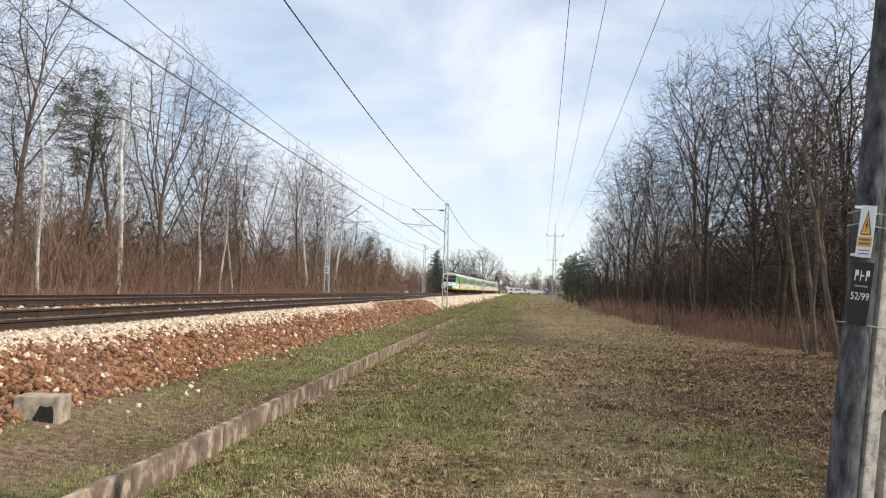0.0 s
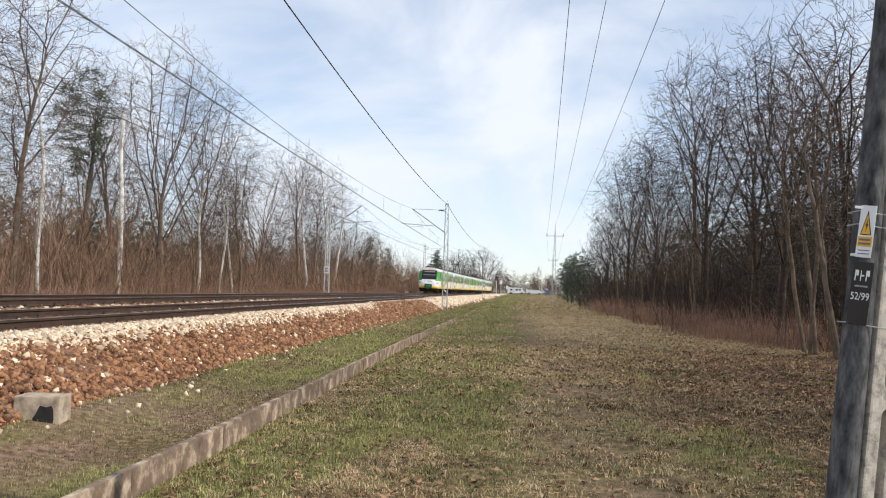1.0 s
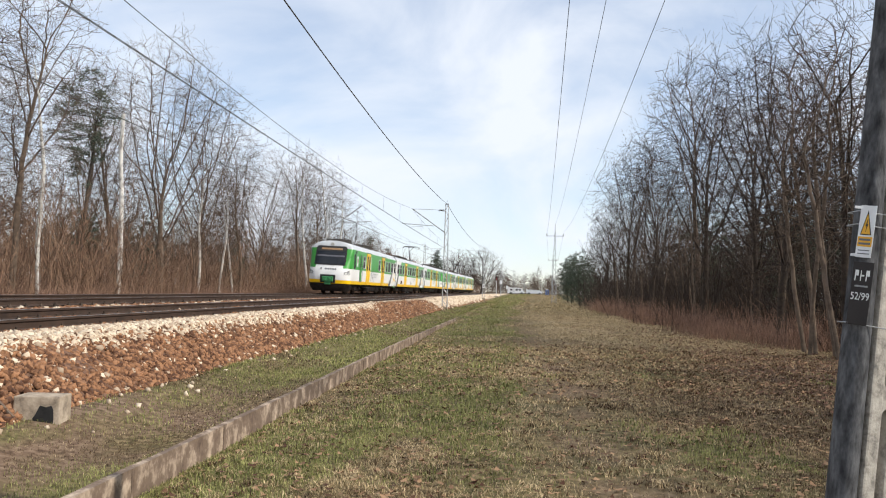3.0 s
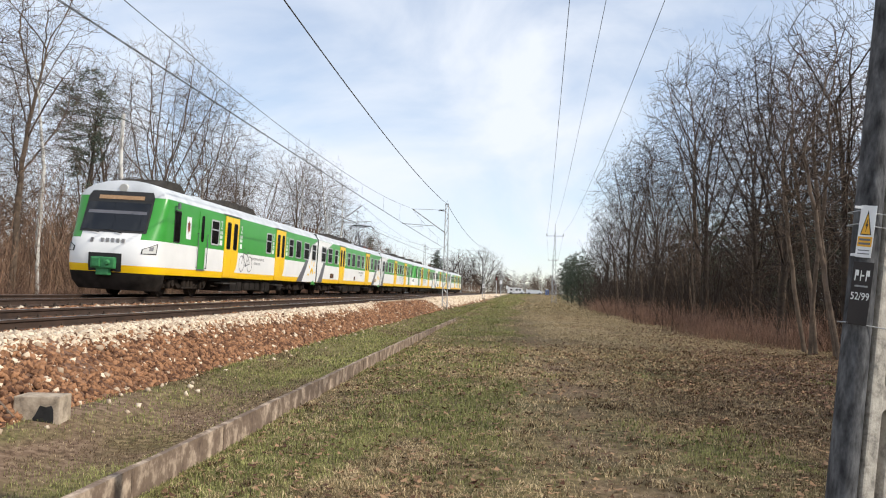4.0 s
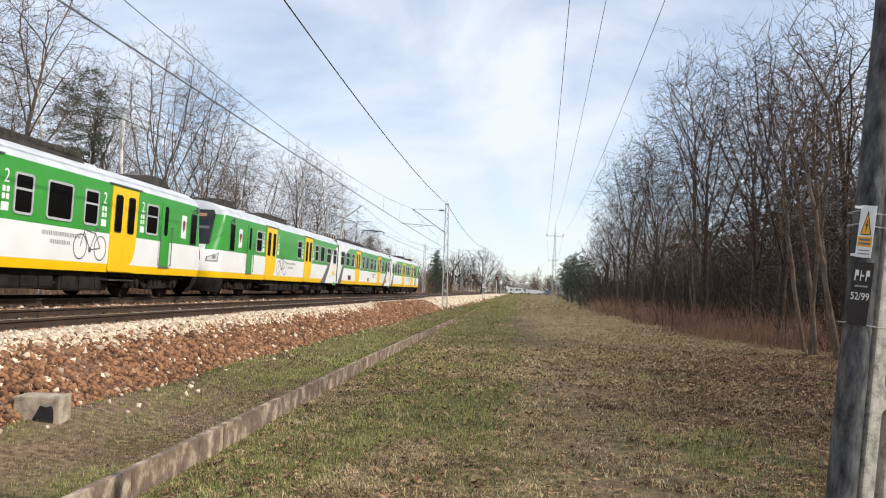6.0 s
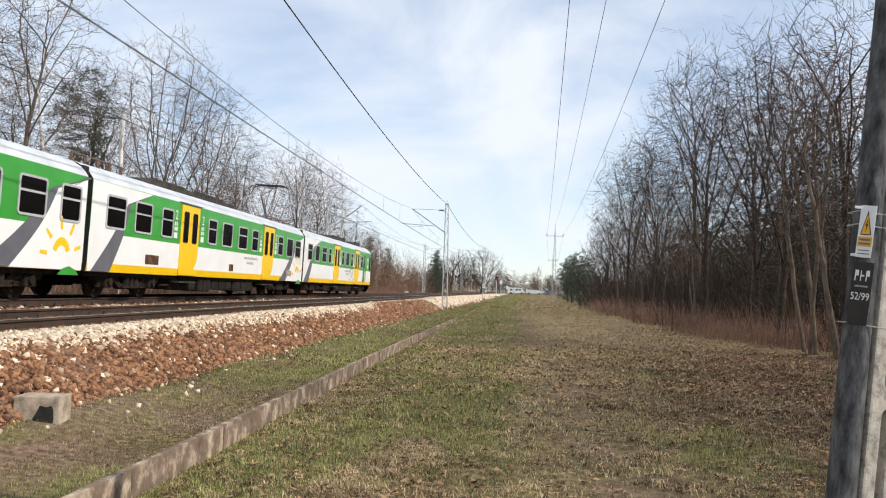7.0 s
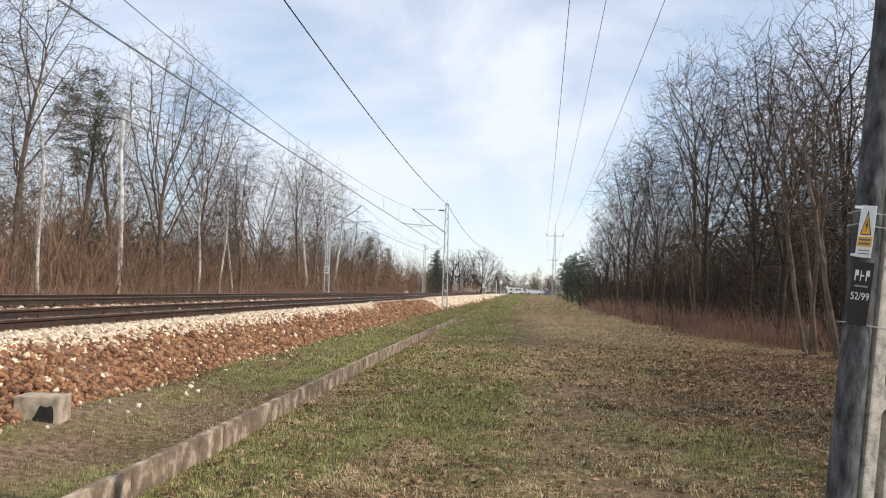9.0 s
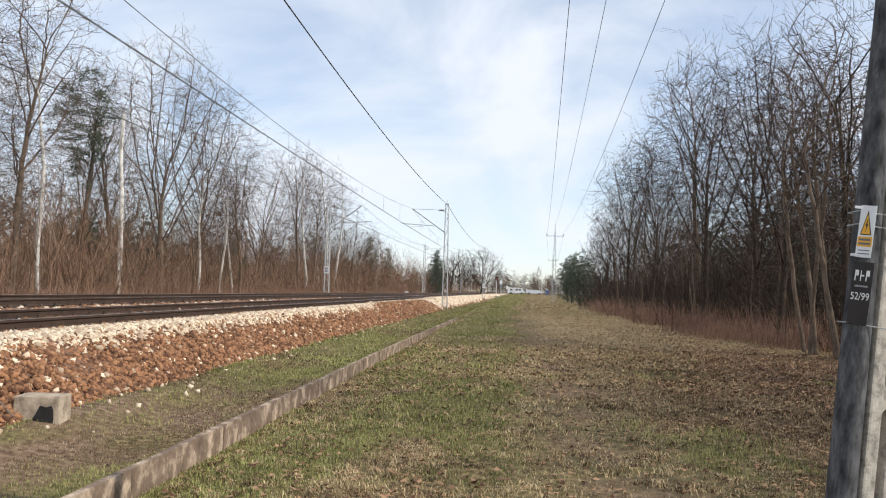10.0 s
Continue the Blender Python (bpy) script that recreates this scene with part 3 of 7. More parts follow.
def build_block():
    b = thing("concrete_block", "small weathered concrete marker block with black bitumen patch", "concrete block", at=pose(-4.93, 8.62, -0.02, 0, 0, 8))
    bm = bmesh.new()
    box(bm, -0.24, 0.24, -0.17, 0.17, -0.1, 0.33, 0.015)
    part("body", bm, M["concrete"], b)
    bm = bmesh.new()
    pts = [(-0.02, 0.0), (0.17, 0.0), (0.185, 0.09), (0.18, 0.19), (0.16, 0.235), (0.10, 0.22), (0.04, 0.235), (0.0, 0.15), (-0.03, 0.10)]
    prism(bm, pts, "y", -0.176, -0.168)
    part("bitumen_patch", bm, M["soot"], b, "flaking black bitumen patch")
    p = thing("scrap_board", "broken rusty board leaning against the concrete block", "board", at=pose(-5.12, 8.28, 0.02, 0, 0, 0))
    bm = bmesh.new()
    rod(bm, (-0.42, 0.06, 0.50), (0.20, 0.05, -0.06), 0.022, 0.016, 6)
    part("stick", bm, M["bark_tan"], p)
    bm = bmesh.new()
    prism(bm, [(-0.34, -0.04), (0.05, -0.03), (-0.05, 0.16), (-0.2, 0.3), (-0.36, 0.28)], "y", 0.09, 0.11)
    part("plate", bm, M["rust"], p)


build_block()


# ---- overhead line ----
def mast_thing(x, y, height, side, label):
    """A lattice mast; side +1: its arm reaches to +X, -1: to -X."""
    bx, by = bend(x, y)
    base = 0.15 if side < 0 else 0.85
    if y > 120 and side < 0:
        base = 0.4
    mt = thing("catenary_mast", label, "catenary mast", "catenary masts", at=pose(bx, by, base, 0, 0, -math.degrees(CURVE * y)))
    h = height - base
    bm = bmesh.new()
    box(bm, -0.25, 0.25, -0.25, 0.25, -0.6, 0.12, 0.03)
    part("footing", bm, M["concrete"], mt)
    for sx in (-1, 1):
        bm = bmesh.new()
        w0, w1 = 0.20, 0.11
        for sy in (-0.07, 0.07):
            a, b = Vector((sx * w0, sy, 0.1)), Vector((sx * w1, sy, h))
            rod(bm, a, b, 0.036, 0.03, 4)
        part("upright", bm, M["steel"], mt)
    bm = bmesh.new()
    n = 16
    for i in range(n):
        z0, z1 = 0.1 + (h - 0.1) * i / n, 0.1 + (h - 0.1) * (i + 1) / n
        w = lambda z: 0.20 + (0.11 - 0.20) * (z - 0.1) / (h - 0.1)
        s = 1 if i % 2 else -1
        for sy in (-0.075, 0.075):
            rod(bm, (-s * w(z0), sy, z0), (s * w(z1), sy, z1), 0.016, sides=4)
    part("lacing", bm, M["steel"], mt)
    reach = 2.83 if side < 0 else 2.72
    s = side
    up = 7.9 - base if side < 0 else 8.05 - base
    low = 6.15 - base if side < 0 else 6.25 - base
    bm = bmesh.new()
    rod(bm, (s * 0.12, 0, low), (s * (reach - 0.05), 0, up + 0.12), 0.042)
    part("strut", bm, M["steel"], mt)
    bm = bmesh.new()
    rod(bm, (s * 0.12, 0, up + 0.05), (s * (reach - 0.1), 0, up + 0.1), 0.016)
    rod(bm, (s * 0.12, 0, up - 0.02), (s * 0.7, 0, up + 0.0), 0.03)
    part("tie", bm, M["steel"], mt)
    bm = bmesh.new()
    for k in range(5):
        rod(bm, (s * (0.28 + 0.07 * k), 0, up + 0.055), (s * (0.31 + 0.07 * k), 0, up + 0.055), 0.06, sides=8)
    part("insulator", bm, M["porcelain"], mt)
    cz = (6.62 if side < 0 else 6.72) - base
    bm = bmesh.new()
    rod(bm, (s * 1.05, 0, cz + 0.05), (s * (reach + 0.75), 0, cz + 0.2), 0.026)
    rod(bm, (s * (reach + 0.2), 0, cz + 0.16), (s * (reach + 0.2), 0, cz - 0.08), 0.018)
    rod(bm, (s * (reach + 0.2), 0, cz - 0.08), (s * (reach - 0.9), 0, cz - 0.02), 0.016)
    rod(bm, (s * (reach - 0.9), 0, cz - 0.02), (s * (reach - 1.0), 0, cz - 0.16), 0.014)
    part("registration_arm", bm, M["steel"], mt)
    bm = bmesh.new()
    rod(bm, (0, 0, h), (0, 0, h + 0.28), 0.012)
    box(bm, -0.16, 0.16, -0.05, 0.05, h - 0.05, h + 0.02)
    part("cap", bm, M["steel"], mt)
    return mt


def number_plate(x, y, z):
    bx, by = bend(x, y)
    p = thing("mast_plate", "white enamel mast plate with dark marks", "plate", at=pose(bx, by, z, 0, 0, -math.degrees(CURVE * y)))
    bm = bmesh.new()
    box(bm, -0.22, 0.22, -0.012, 0.0, -0.28, 0.28, 0.004)
    part("board", bm, M["sign_white"], p)
    bm = bmesh.new()
    for k in range(2):
        box(bm, -0.12, 0.12, -0.018, -0.0125, 0.05 - 0.2 * k, 0.15 - 0.2 * k)
    part("marks", bm, M["slate"], p)


for k in range(1, 6):
    mast_thing(-5.05, 65.0 * k, 8.45, -1, "slender galvanised lattice mast at the foot of the ballast bank")
    mast_thing(-14.6, 65.0 * k, 8.75, 1, "slender galvanised lattice mast beyond the far track")
number_plate(-14.6, 64.85, 2.95)
number_plate(-5.05, 129.8, 2.4)


def wire_thing(name, label, spans, radius, group="overhead wires"):
    """spans: runs of points; each becomes a thin tube in one curve."""
    cu = bpy.data.curves.new(name, "CURVE")
    cu.dimensions, cu.bevel_depth, cu.bevel_resolution = "3D", radius, 2
    for pts in spans:
        sp = cu.splines.new("POLY")
        sp.points.add(len(pts) - 1)
        for p, q in zip(sp.points, pts):
            p.co = (*q, 1)
    cu.materials.append(M["wire"])
    return tagged(new(name, cu), label, "wire", group)


def sagging(x, z_mast, z_mid, y0, y1, n=26):
    pts = []
    for i in range(n + 1):
        y = y0 + (y1 - y0) * i / n
        t = 2 * i / n - 1
        bx, by = bend(x, y)
        pts.append((bx, by, z_mid + (z_mast - z_mid) * t * t))
    return pts


def build_overhead():
    spans = [(65.0 * k, 65.0 * (k + 1)) for k in range(-2, 5)]
    for cx, zc, zm, zs, nm in ((NEAR_X, 6.45, 8.05, 7.06, "near"), (FAR_X, 6.58, 8.2, 7.2, "far")):
        for dx in (-0.02, 0.02):
            wire_thing("contact_wire", "dark contact wire above the track", [[(*bend(cx + dx, -130 + 6.5 * i), zc) for i in range(70)]], 0.009)
        wire_thing("messenger_wire", "sagging messenger wire carrying the contact wire", [sagging(cx, zm, zs, a, b) for a, b in spans], 0.009)
        for a, b in spans:
            if not -1 < a < 200:
                continue
            for i in range(1, 9):
                y = a + (b - a) * (i - 0.1) / 8.8
                t = 2 * (y - a) / (b - a) - 1
                bx, by = bend(cx, y)
                wire_thing("dropper", "thin dropper between the catenary wires", [[(bx, by, zc), (bx, by, zs + (zm - zs) * t * t)]], 0.0045, "droppers")
    wire_thing("feeder_wire", "bare feeder wire along the mast tops", [sagging(-5.03, 8.42, 7.80, a, b) for a, b in spans], 0.017)
    wire_thing("feeder_wire", "bare feeder wire along the mast tops", [sagging(-14.6, 8.75, 8.0, a, b) for a, b in spans], 0.009)


build_overhead()


# ---- power line with lattice masts and a timber pole on a concrete stub ----
LINE = ((1.7, 4.3, 8.3), (8.14, 129.0, 11.2), (15.2, 250.0, 11.4), (26.5, 370.0, 11.4))


def power_mast(x, y, h):
    pm = thing("power_line_mast", "slim lattice power line mast with one crossarm", "power mast", "power line masts", at=pose(x, y, ground_height(x - CURVE * y * y / 2, y) - 0.05))
    for sx in (-1, 1):
        for sy in (-1, 1):
            bm = bmesh.new()
            rod(bm, (sx * 0.33, sy * 0.33, 0), (sx * 0.07, sy * 0.07, h - 1.3), 0.04, 0.03, 4)
            part("leg", bm, M["steel"], pm)
    bm = bmesh.new()
    n = 14
    for i in range(n):
        z0, z1 = (h - 1.3) * i / n, (h - 1.3) * (i + 1) / n
        w0, w1 = 0.33 - 0.26 * i / n, 0.33 - 0.26 * (i + 1) / n
        s = 1 if i % 2 else -1
        for sy in (-1, 1):
            rod(bm, (-s * w0, sy * w0, z0), (s * w1, sy * w1, z1), 0.018, sides=4)
            rod(bm, (sy * w0, -s * w0, z0), (sy * w1, s * w1, z1), 0.018, sides=4)
    part("lacing", bm, M["steel"], pm)
    bm = bmesh.new()
    rod(bm, (0, 0, h - 1.4), (0, 0, h), 0.05, 0.03)
    part("spire", bm, M["steel"], pm)
    bm = bmesh.new()
    rod(bm, (-1.32, 0, h - 2.0), (1.32, 0, h - 2.0), 0.045)
    part("crossarm", bm, M["steel"], pm)
    for px, pz in ((-1.3, h - 2.0), (1.3, h - 2.0)):
        bm = bmesh.new()
        rod(bm, (px, 0, pz), (px, 0, pz + 0.4), 0.05, 0.04)
        part("insulator", bm, M["porcelain"], pm)


for (px, py, pz) in LINE[1:]:
    power_mast(px, py, 12.55)


def build_power_wires():
    for off, dz in ((-1.25, 0.0), (0.0, 1.3), (1.25, 0.0)):
        spans = []
        for (x0, y0, z0), (x1, y1, z1) in zip(LINE, LINE[1:]):
            pts = []
            for i in range(31):
                t = i / 30
                pts.append((x0 + (x1 - x0) * t + off * (0.82 + 0.18 * t if y0 < 10 else 1.0), y0 + (y1 - y0) * t, z0 + (z1 - z0) * t + dz - 4 * 1.3 * t * (1 - t)))
            spans.append(pts)
        wire_thing("power_wire", "thin power line wire over the meadow", spans, 0.008, "power line wires")


build_power_wires()


def text_part(name, body, size, material, parent, m, label=""):
    cu = bpy.data.curves.new(name, "FONT")
    cu.body, cu.size, cu.align_x, cu.align_y, cu.extrude = body, size, "CENTER", "CENTER", 0.0006
    cu.materials.append(material)
    ob = new(name, cu)
    ob.parent = parent
    ob.matrix_basis = m
    if label:
        tagged(ob, label)
    return ob


def build_pole():
    """Timber pole leaning to +X, strapped to an openwork concrete stub."""
    lean = 5.3
    base = Vector((1.691, 4.30, 0.268))
    pole = thing("power_pole", "leaning grey timber pole strapped to a concrete stub", "utility pole", at=pose(base.x, base.y, base.z, 0, lean, 0))
    pole.scale = (0.827, 0.827, 0.827)
    bm = bmesh.new()
    rings = []
    for i in range(40):
        z = -0.8 + 9.9 * i / 39
        r = 0.086 - 0.0028 * z
        ring = []
        for k in range(20):
            a = 2 * math.pi * k / 20
            rr = r * (1 + 0.02 * math.sin(3 * a + 0.5 * z) + 0.012 * noise.noise(Vector((math.cos(a) * 3, math.sin(a) * 3, z * 0.8))))
            ring.append(bm.verts.new((rr * math.cos(a), rr * math.sin(a), z)))
        rings.append(ring)
    for a, b in zip(rings, rings[1:]):
        for k in range(20):
            bm.faces.new((a[k], a[(k + 1) % 20], b[(k + 1) % 20], b[k]))
    bm.faces.new(rings[-1])
    for f in bm.faces:
        f.smooth = True
    part("timber", bm, M["wood_pole"], pole)
    # concrete stub: two rails joined by rounded webs
    bm = bmesh.new()
    x0, x1, d = 0.088, 0.36, 0.07
    box(bm, x0, x0 + 0.105, -d, d, -0.9, 3.9, 0.018)
    box(bm, x1 - 0.105, x1, -d, d, -0.9, 3.9, 0.018)
    z = 0.2
    for zc in (-0.4, 0.28, 0.98, 1.52, 2.1, 2.7, 3.3, 3.85):
        pts = []
        for k in range(13):
            a = math.pi * k / 12
            pts.append((x0 + 0.09 + (1 - math.cos(a)) / 2 * (x1 - x0 - 0.18), zc + 0.16 - 0.10 * math.sin(a)))
        for k in range(13):
            a = math.pi * k / 12
            pts.append((x1 - 0.09 - (1 - math.cos(a)) / 2 * (x1 - x0 - 0.18), zc - 0.16 + 0.10 * math.sin(a)))
        prism(bm, pts, "y", -d + 0.004, d - 0.004)
    stub = part("stub", bm, M["post_concrete"], pole, "pale openwork concrete stub")
    stub.matrix_basis = pose(0, 0, 0, 0, 0, 24)
    for zb in (1.42, 2.02, 2.10, 3.6):
        bm = bmesh.new()
        for dy in (-0.098, 0.098):
            rod(bm, (-0.09, dy * 0.75, zb), (0.37, dy, zb - 0.03), 0.0035)
        rod(bm, (-0.09, -0.075, zb), (-0.09, 0.075, zb), 0.0035)
        part("strap", bm, M["steel"], pole, "dull grey wire strap")
    bm = bmesh.new()
    box(bm, -1.35, 1.35, -0.06, 0.06, 8.6, 8.72, 0.01)
    part("crossarm", bm, M["wood_pole"], pole)
    # plates face the camera, turned a little to -X; the plate's own space has z = 0 at its middle
    bm = bmesh.new()
    box(bm, -0.062, 0.062, -0.004, 0.0, -0.158, 0.158, 0.0015)
    w = part("warning_plate", bm, M["sign_white"], pole, "white warning plate with amber triangle")
    w.matrix_basis = pose(-0.045, -0.104, 1.975, 0, 2.0, -40) @ Matrix.Diagonal((0.72, 1, 1, 1))
    bm = bmesh.new()
    prism(bm, [(-0.044, -0.022), (0.044, -0.022), (0.0, 0.128)], "y", -0.006, -0.0045)
    part("triangle_border", bm, M["soot"], w)
    bm = bmesh.new()
    prism(bm, [(-0.035, -0.016), (0.035, -0.016), (0.0, 0.108)], "y", -0.0075, -0.0065)
    part("triangle", bm, M["sign_amber"], w)
    bm = bmesh.new()
    prism(bm, [(0.004, 0.072), (-0.009, 0.034), (0.0, 0.034), (-0.003, -0.006), (0.012, 0.044), (0.003, 0.044), (0.009, 0.072)], "y", -0.009, -0.008)
    part("bolt_mark", bm, M["soot"], w)
    bm = bmesh.new()
    box(bm, -0.056, 0.056, -0.006, -0.0045, -0.092, -0.032)
    part("amber_panel", bm, M["sign_amber"], w)
    bm = bmesh.new()
    for zz in (-0.050, -0.074):
        box(bm, -0.045, 0.045, -0.0075, -0.0065, zz - 0.006, zz + 0.006)
    for zz in (-0.115, -0.135):
        box(bm, -0.045, 0.045, -0.006, -0.0045, zz - 0.003, zz + 0.003)
    part("small_print", bm, M["slate"], w)
    for zz in (2.12, 1.83):
        bm = bmesh.new()
        box(bm, -0.115, 0.0, -0.088, -0.082, zz - 0.008, zz + 0.008)
        part("plate_bracket", bm, M["sign_white"], pole)
    bm = bmesh.new()
    box(bm, -0.078, 0.078, -0.006, 0.0, -0.19, 0.19, 0.002)
    b = part("number_board", bm, M["sign_dark"], pole, "dark brown board with pale lettering")
    b.matrix_basis = pose(-0.045, -0.106, 1.60, 0, 2.0, -40) @ Matrix.Diagonal((0.74, 1, 1, 1))
    b2 = bmesh.new()
    for k, cx in enumerate((-0.042, 0.0, 0.042)):
        box(b2, cx - 0.015, cx - 0.008, -0.008, -0.0065, 0.075, 0.14)
        if k != 1:
            box(b2, cx - 0.007, cx + 0.012, -0.008, -0.0065, 0.105, 0.14)
        else:
            box(b2, cx - 0.007, cx + 0.014, -0.008, -0.0065, 0.103, 0.112)
    part("emblem_bars", b2, M["whitemark"], b)
    b3 = bmesh.new()
    box(b3, -0.05, 0.05, -0.008, -0.0065, 0.038, 0.048)
    part("print_line", b3, M["marking"], b)
    text_part("number", "52/99", 0.064, M["whitemark"], b, pose(0, -0.0075, -0.02, 90, 0, 0), "white painted pole number")


build_pole()


# ---- the train: two three-car units on the far track ----
SIDE = 1.43
LEVELS = ((0.72, 1.40, 1.02), (0.94, SIDE, 1.06), (1.30, SIDE, 1.08), (1.73, SIDE, 0.90), (2.20, SIDE, 0.66), (2.70, SIDE, 0.44), (3.06, 1.425, 0.30), (3.13, 1.38, 0.27),
          (3.30, 1.24, 0.20), (3.44, 0.98, 0.12), (3.54, 0.62, 0.05), (3.585, 0.25, 0.0))
PAINT = {0: 2, 1: 1, 2: 1, 3: 0, 4: 0, 5: 0}
NOSE_AT = 19.72
END_LEN, MID_LEN = 21.0, 21.6


def nose_point(level, a, out=0.0):
    """Plan of the rounded cab: a from 0 (side) to pi/2 (middle of the front)."""
    z, w, d = level
    e = 0.62
    return ((w + out) * math.cos(a) ** e, NOSE_AT + (d + out) * math.sin(a) ** e if a > 0 else NOSE_AT)


def blend_level(z):
    for p, q in zip(LEVELS, LEVELS[1:]):
        if p[0] <= z <= q[0]:
            t = (z - p[0]) / (q[0] - p[0])
            return tuple(p[k] + (q[k] - p[k]) * t for k in range(3))
    return LEVELS[-1]


def shell(length, cab):
    """Body shell with u from 0 (inner end) to length; painted by height."""
    ring_u = [0.12, 4, 8, 12, 16, 18.5, NOSE_AT] if cab else [0.12, 4, 8, 12, 16, length - 0.12]
    verts, faces, idx = [], [], []
    angles = [math.pi / 2 * k / 18 for k in range(1, 19)] if cab else []
    rows = []
    for lv in LEVELS:
        half = [(lv[1], u) for u in ring_u] + [nose_point(lv, a) for a in angles]
        row = half + [(-x, u) for x, u in (half[:-1] if cab else half)[::-1]]
        rows.append([len(verts) + k for k in range(len(row))])
        verts += [(x, u, lv[0]) for x, u in row]
    n = len(rows[0])
    m_half = len(ring_u)
    for j in range(len(LEVELS) - 1):
        for k in range(n):
            k2 = (k + 1) % n
            faces.append((rows[j][k], rows[j][k2], rows[j + 1][k2], rows[j + 1][k]))
            p = PAINT.get(j, 3)
            mid = cab and m_half + 11 <= k <= n - 2 - (m_half + 11)
            if mid and j == 3:
                p = 1
            if not cab and k == m_half - 1 or k == n - 1:
                p = 4
            idx.append(p)
    faces.append(tuple(rows[-1]))
    idx.append(3)
    faces.append(tuple(rows[0][::-1]))
    idx.append(4)
    me = mesh_of("body", verts, faces, [M["green"], M["white"], M["yellow"], M["silver"], M["rubber"]], idx)
    me.polygons.foreach_set("use_smooth", np.array([cab for _ in range(len(me.polygons))], dtype=bool))
    if cab:
        try:
            me.set_sharp_from_angle(angle=radians(28))
        except AttributeError:
            pass
    return me


def rounded(w, h, r, n=4):
    pts = []
    for cx, cz, a0 in ((w / 2 - r, h / 2 - r, 0), (-w / 2 + r, h / 2 - r, 90), (-w / 2 + r, -h / 2 + r, 180), (w / 2 - r, -h / 2 + r, 270)):
        for k in range(n + 1):
            a = radians(a0 + 90 * k / n)
            pts.append((cx + r * math.cos(a), cz + r * math.sin(a)))
    return pts


MESHES = {}


def window_meshes(w, h):
    key = (round(w, 2), h)
    if key not in MESHES:
        outer, inner = rounded(w, h, 0.10), rounded(w - 0.11, h - 0.11, 0.06)
        bm = bmesh.new()
        n = len(outer)
        rings = [[bm.verts.new((x, p[0], p[1])) for p in pts] for x, pts in ((0.0, outer), (0.022, outer), (0.022, inner), (-0.004, inner))]
        for a, b in zip(rings, rings[1:]):
            for i in range(n):
                bm.faces.new((a[i], a[(i + 1) % n], b[(i + 1) % n], b[i]))
        if round(w, 2) not in (1.12, 1.0, 0.95):
            box(bm, 0.0, 0.018, -w / 2 + 0.05, w / 2 - 0.05, h * 0.08, h * 0.08 + 0.05)
        f = bpy.data.meshes.new("window_frame")
        bmesh.ops.recalc_face_normals(bm, faces=bm.faces[:])
        bm.to_mesh(f)
        bm.free()
        f.materials.append(M["frame_grey"])
        bm = bmesh.new()
        prism(bm, rounded(w - 0.105, h - 0.105, 0.06), "x", 0.002, 0.008)
        g = bpy.data.meshes.new("pane")
        bm.to_mesh(g)
        bm.free()
        g.materials.append(M["pane"])
        MESHES[key] = (f, g)
    return MESHES[key]


def door_meshes():
    if "door" not in MESHES:
        out = []
        for side in (0, 1):
            bm = bmesh.new()
            lo, hi = (-0.76, -0.006) if side == 0 else (0.006, 0.76)
            prism(bm, [(lo, 0.745), (hi, 0.745), (hi, 3.01), (lo, 3.01)], "x", 0.0, 0.022)
            me = bpy.data.meshes.new("door_leaf")
            bm.to_mesh(me)
            bm.free()
            me.materials.append(M["yellow"])
            bm = bmesh.new()
            c = -0.37 if side == 0 else 0.37
            prism(bm, [(c + p[0], 2.30 + p[1]) for p in rounded(0.42, 1.02, 0.09)], "x", 0.022, 0.030)
            g = bpy.data.meshes.new("door_rubber")
            bm.to_mesh(g)
            bm.free()
            g.materials.append(M["rubber"])
            bm = bmesh.new()
            prism(bm, [(c + p[0], 2.30 + p[1]) for p in rounded(0.36, 0.96, 0.07)], "x", 0.030, 0.033)
            p = bpy.data.meshes.new("door_pane")
            bm.to_mesh(p)
            bm.free()
            p.materials.append(M["pane"])
            out.append((me, g, p))
        bm = bmesh.new()
        prism(bm, [(-0.95, 3.055), (0.95, 3.055), (0.95, 3.085), (-0.95, 3.085)], "x", -0.06, 0.035)
        s = bpy.data.meshes.new("drip_strip")
        bm.to_mesh(s)
        bm.free()
        s.materials.append(M["slate"])
        bm = bmesh.new()
        prism(bm, [(-0.7, 0.50), (0.7, 0.50), (0.7, 0.54), (-0.7, 0.54)], "x", -0.30, 0.05)
        st = bpy.data.meshes.new("door_step")
        bm.to_mesh(st)
        bm.free()
        st.materials.append(M["roofbox"])
        MESHES["door"] = (out, s, st)
    return MESHES["door"]


def flat_mark(name, pts, material, parent, m, t=0.003, label=""):
    """A thin painted shape in the car side's plane: pts are (along, up)."""
    bm = bmesh.new()
    prism(bm, pts, "x", 0.0, t)
    ob = part(name, bm, material, parent, label)
    ob.matrix_basis = m
    return ob


def ring_mark(bm, cy, cz, r0, r1, n=24):
    for k in range(n):
        a, b = 2 * math.pi * k / n, 2 * math.pi * (k + 1) / n
        vs = [bm.verts.new((0.003, cy + r * math.cos(q), cz + r * math.sin(q))) for r, q in ((r0, a), (r1, a), (r1, b), (r0, b))]
        bm.faces.new(vs)


def bar_mark(bm, a, b, w):
    d = (Vector(b) - Vector(a)).normalized()
    nrm = Vector((-d.y, d.x)) * w / 2
    vs = [bm.verts.new((0.003, q.x, q.y)) for q in (Vector(a) + nrm, Vector(a) - nrm, Vector(b) - nrm, Vector(b) + nrm)]
    bm.faces.new(vs)


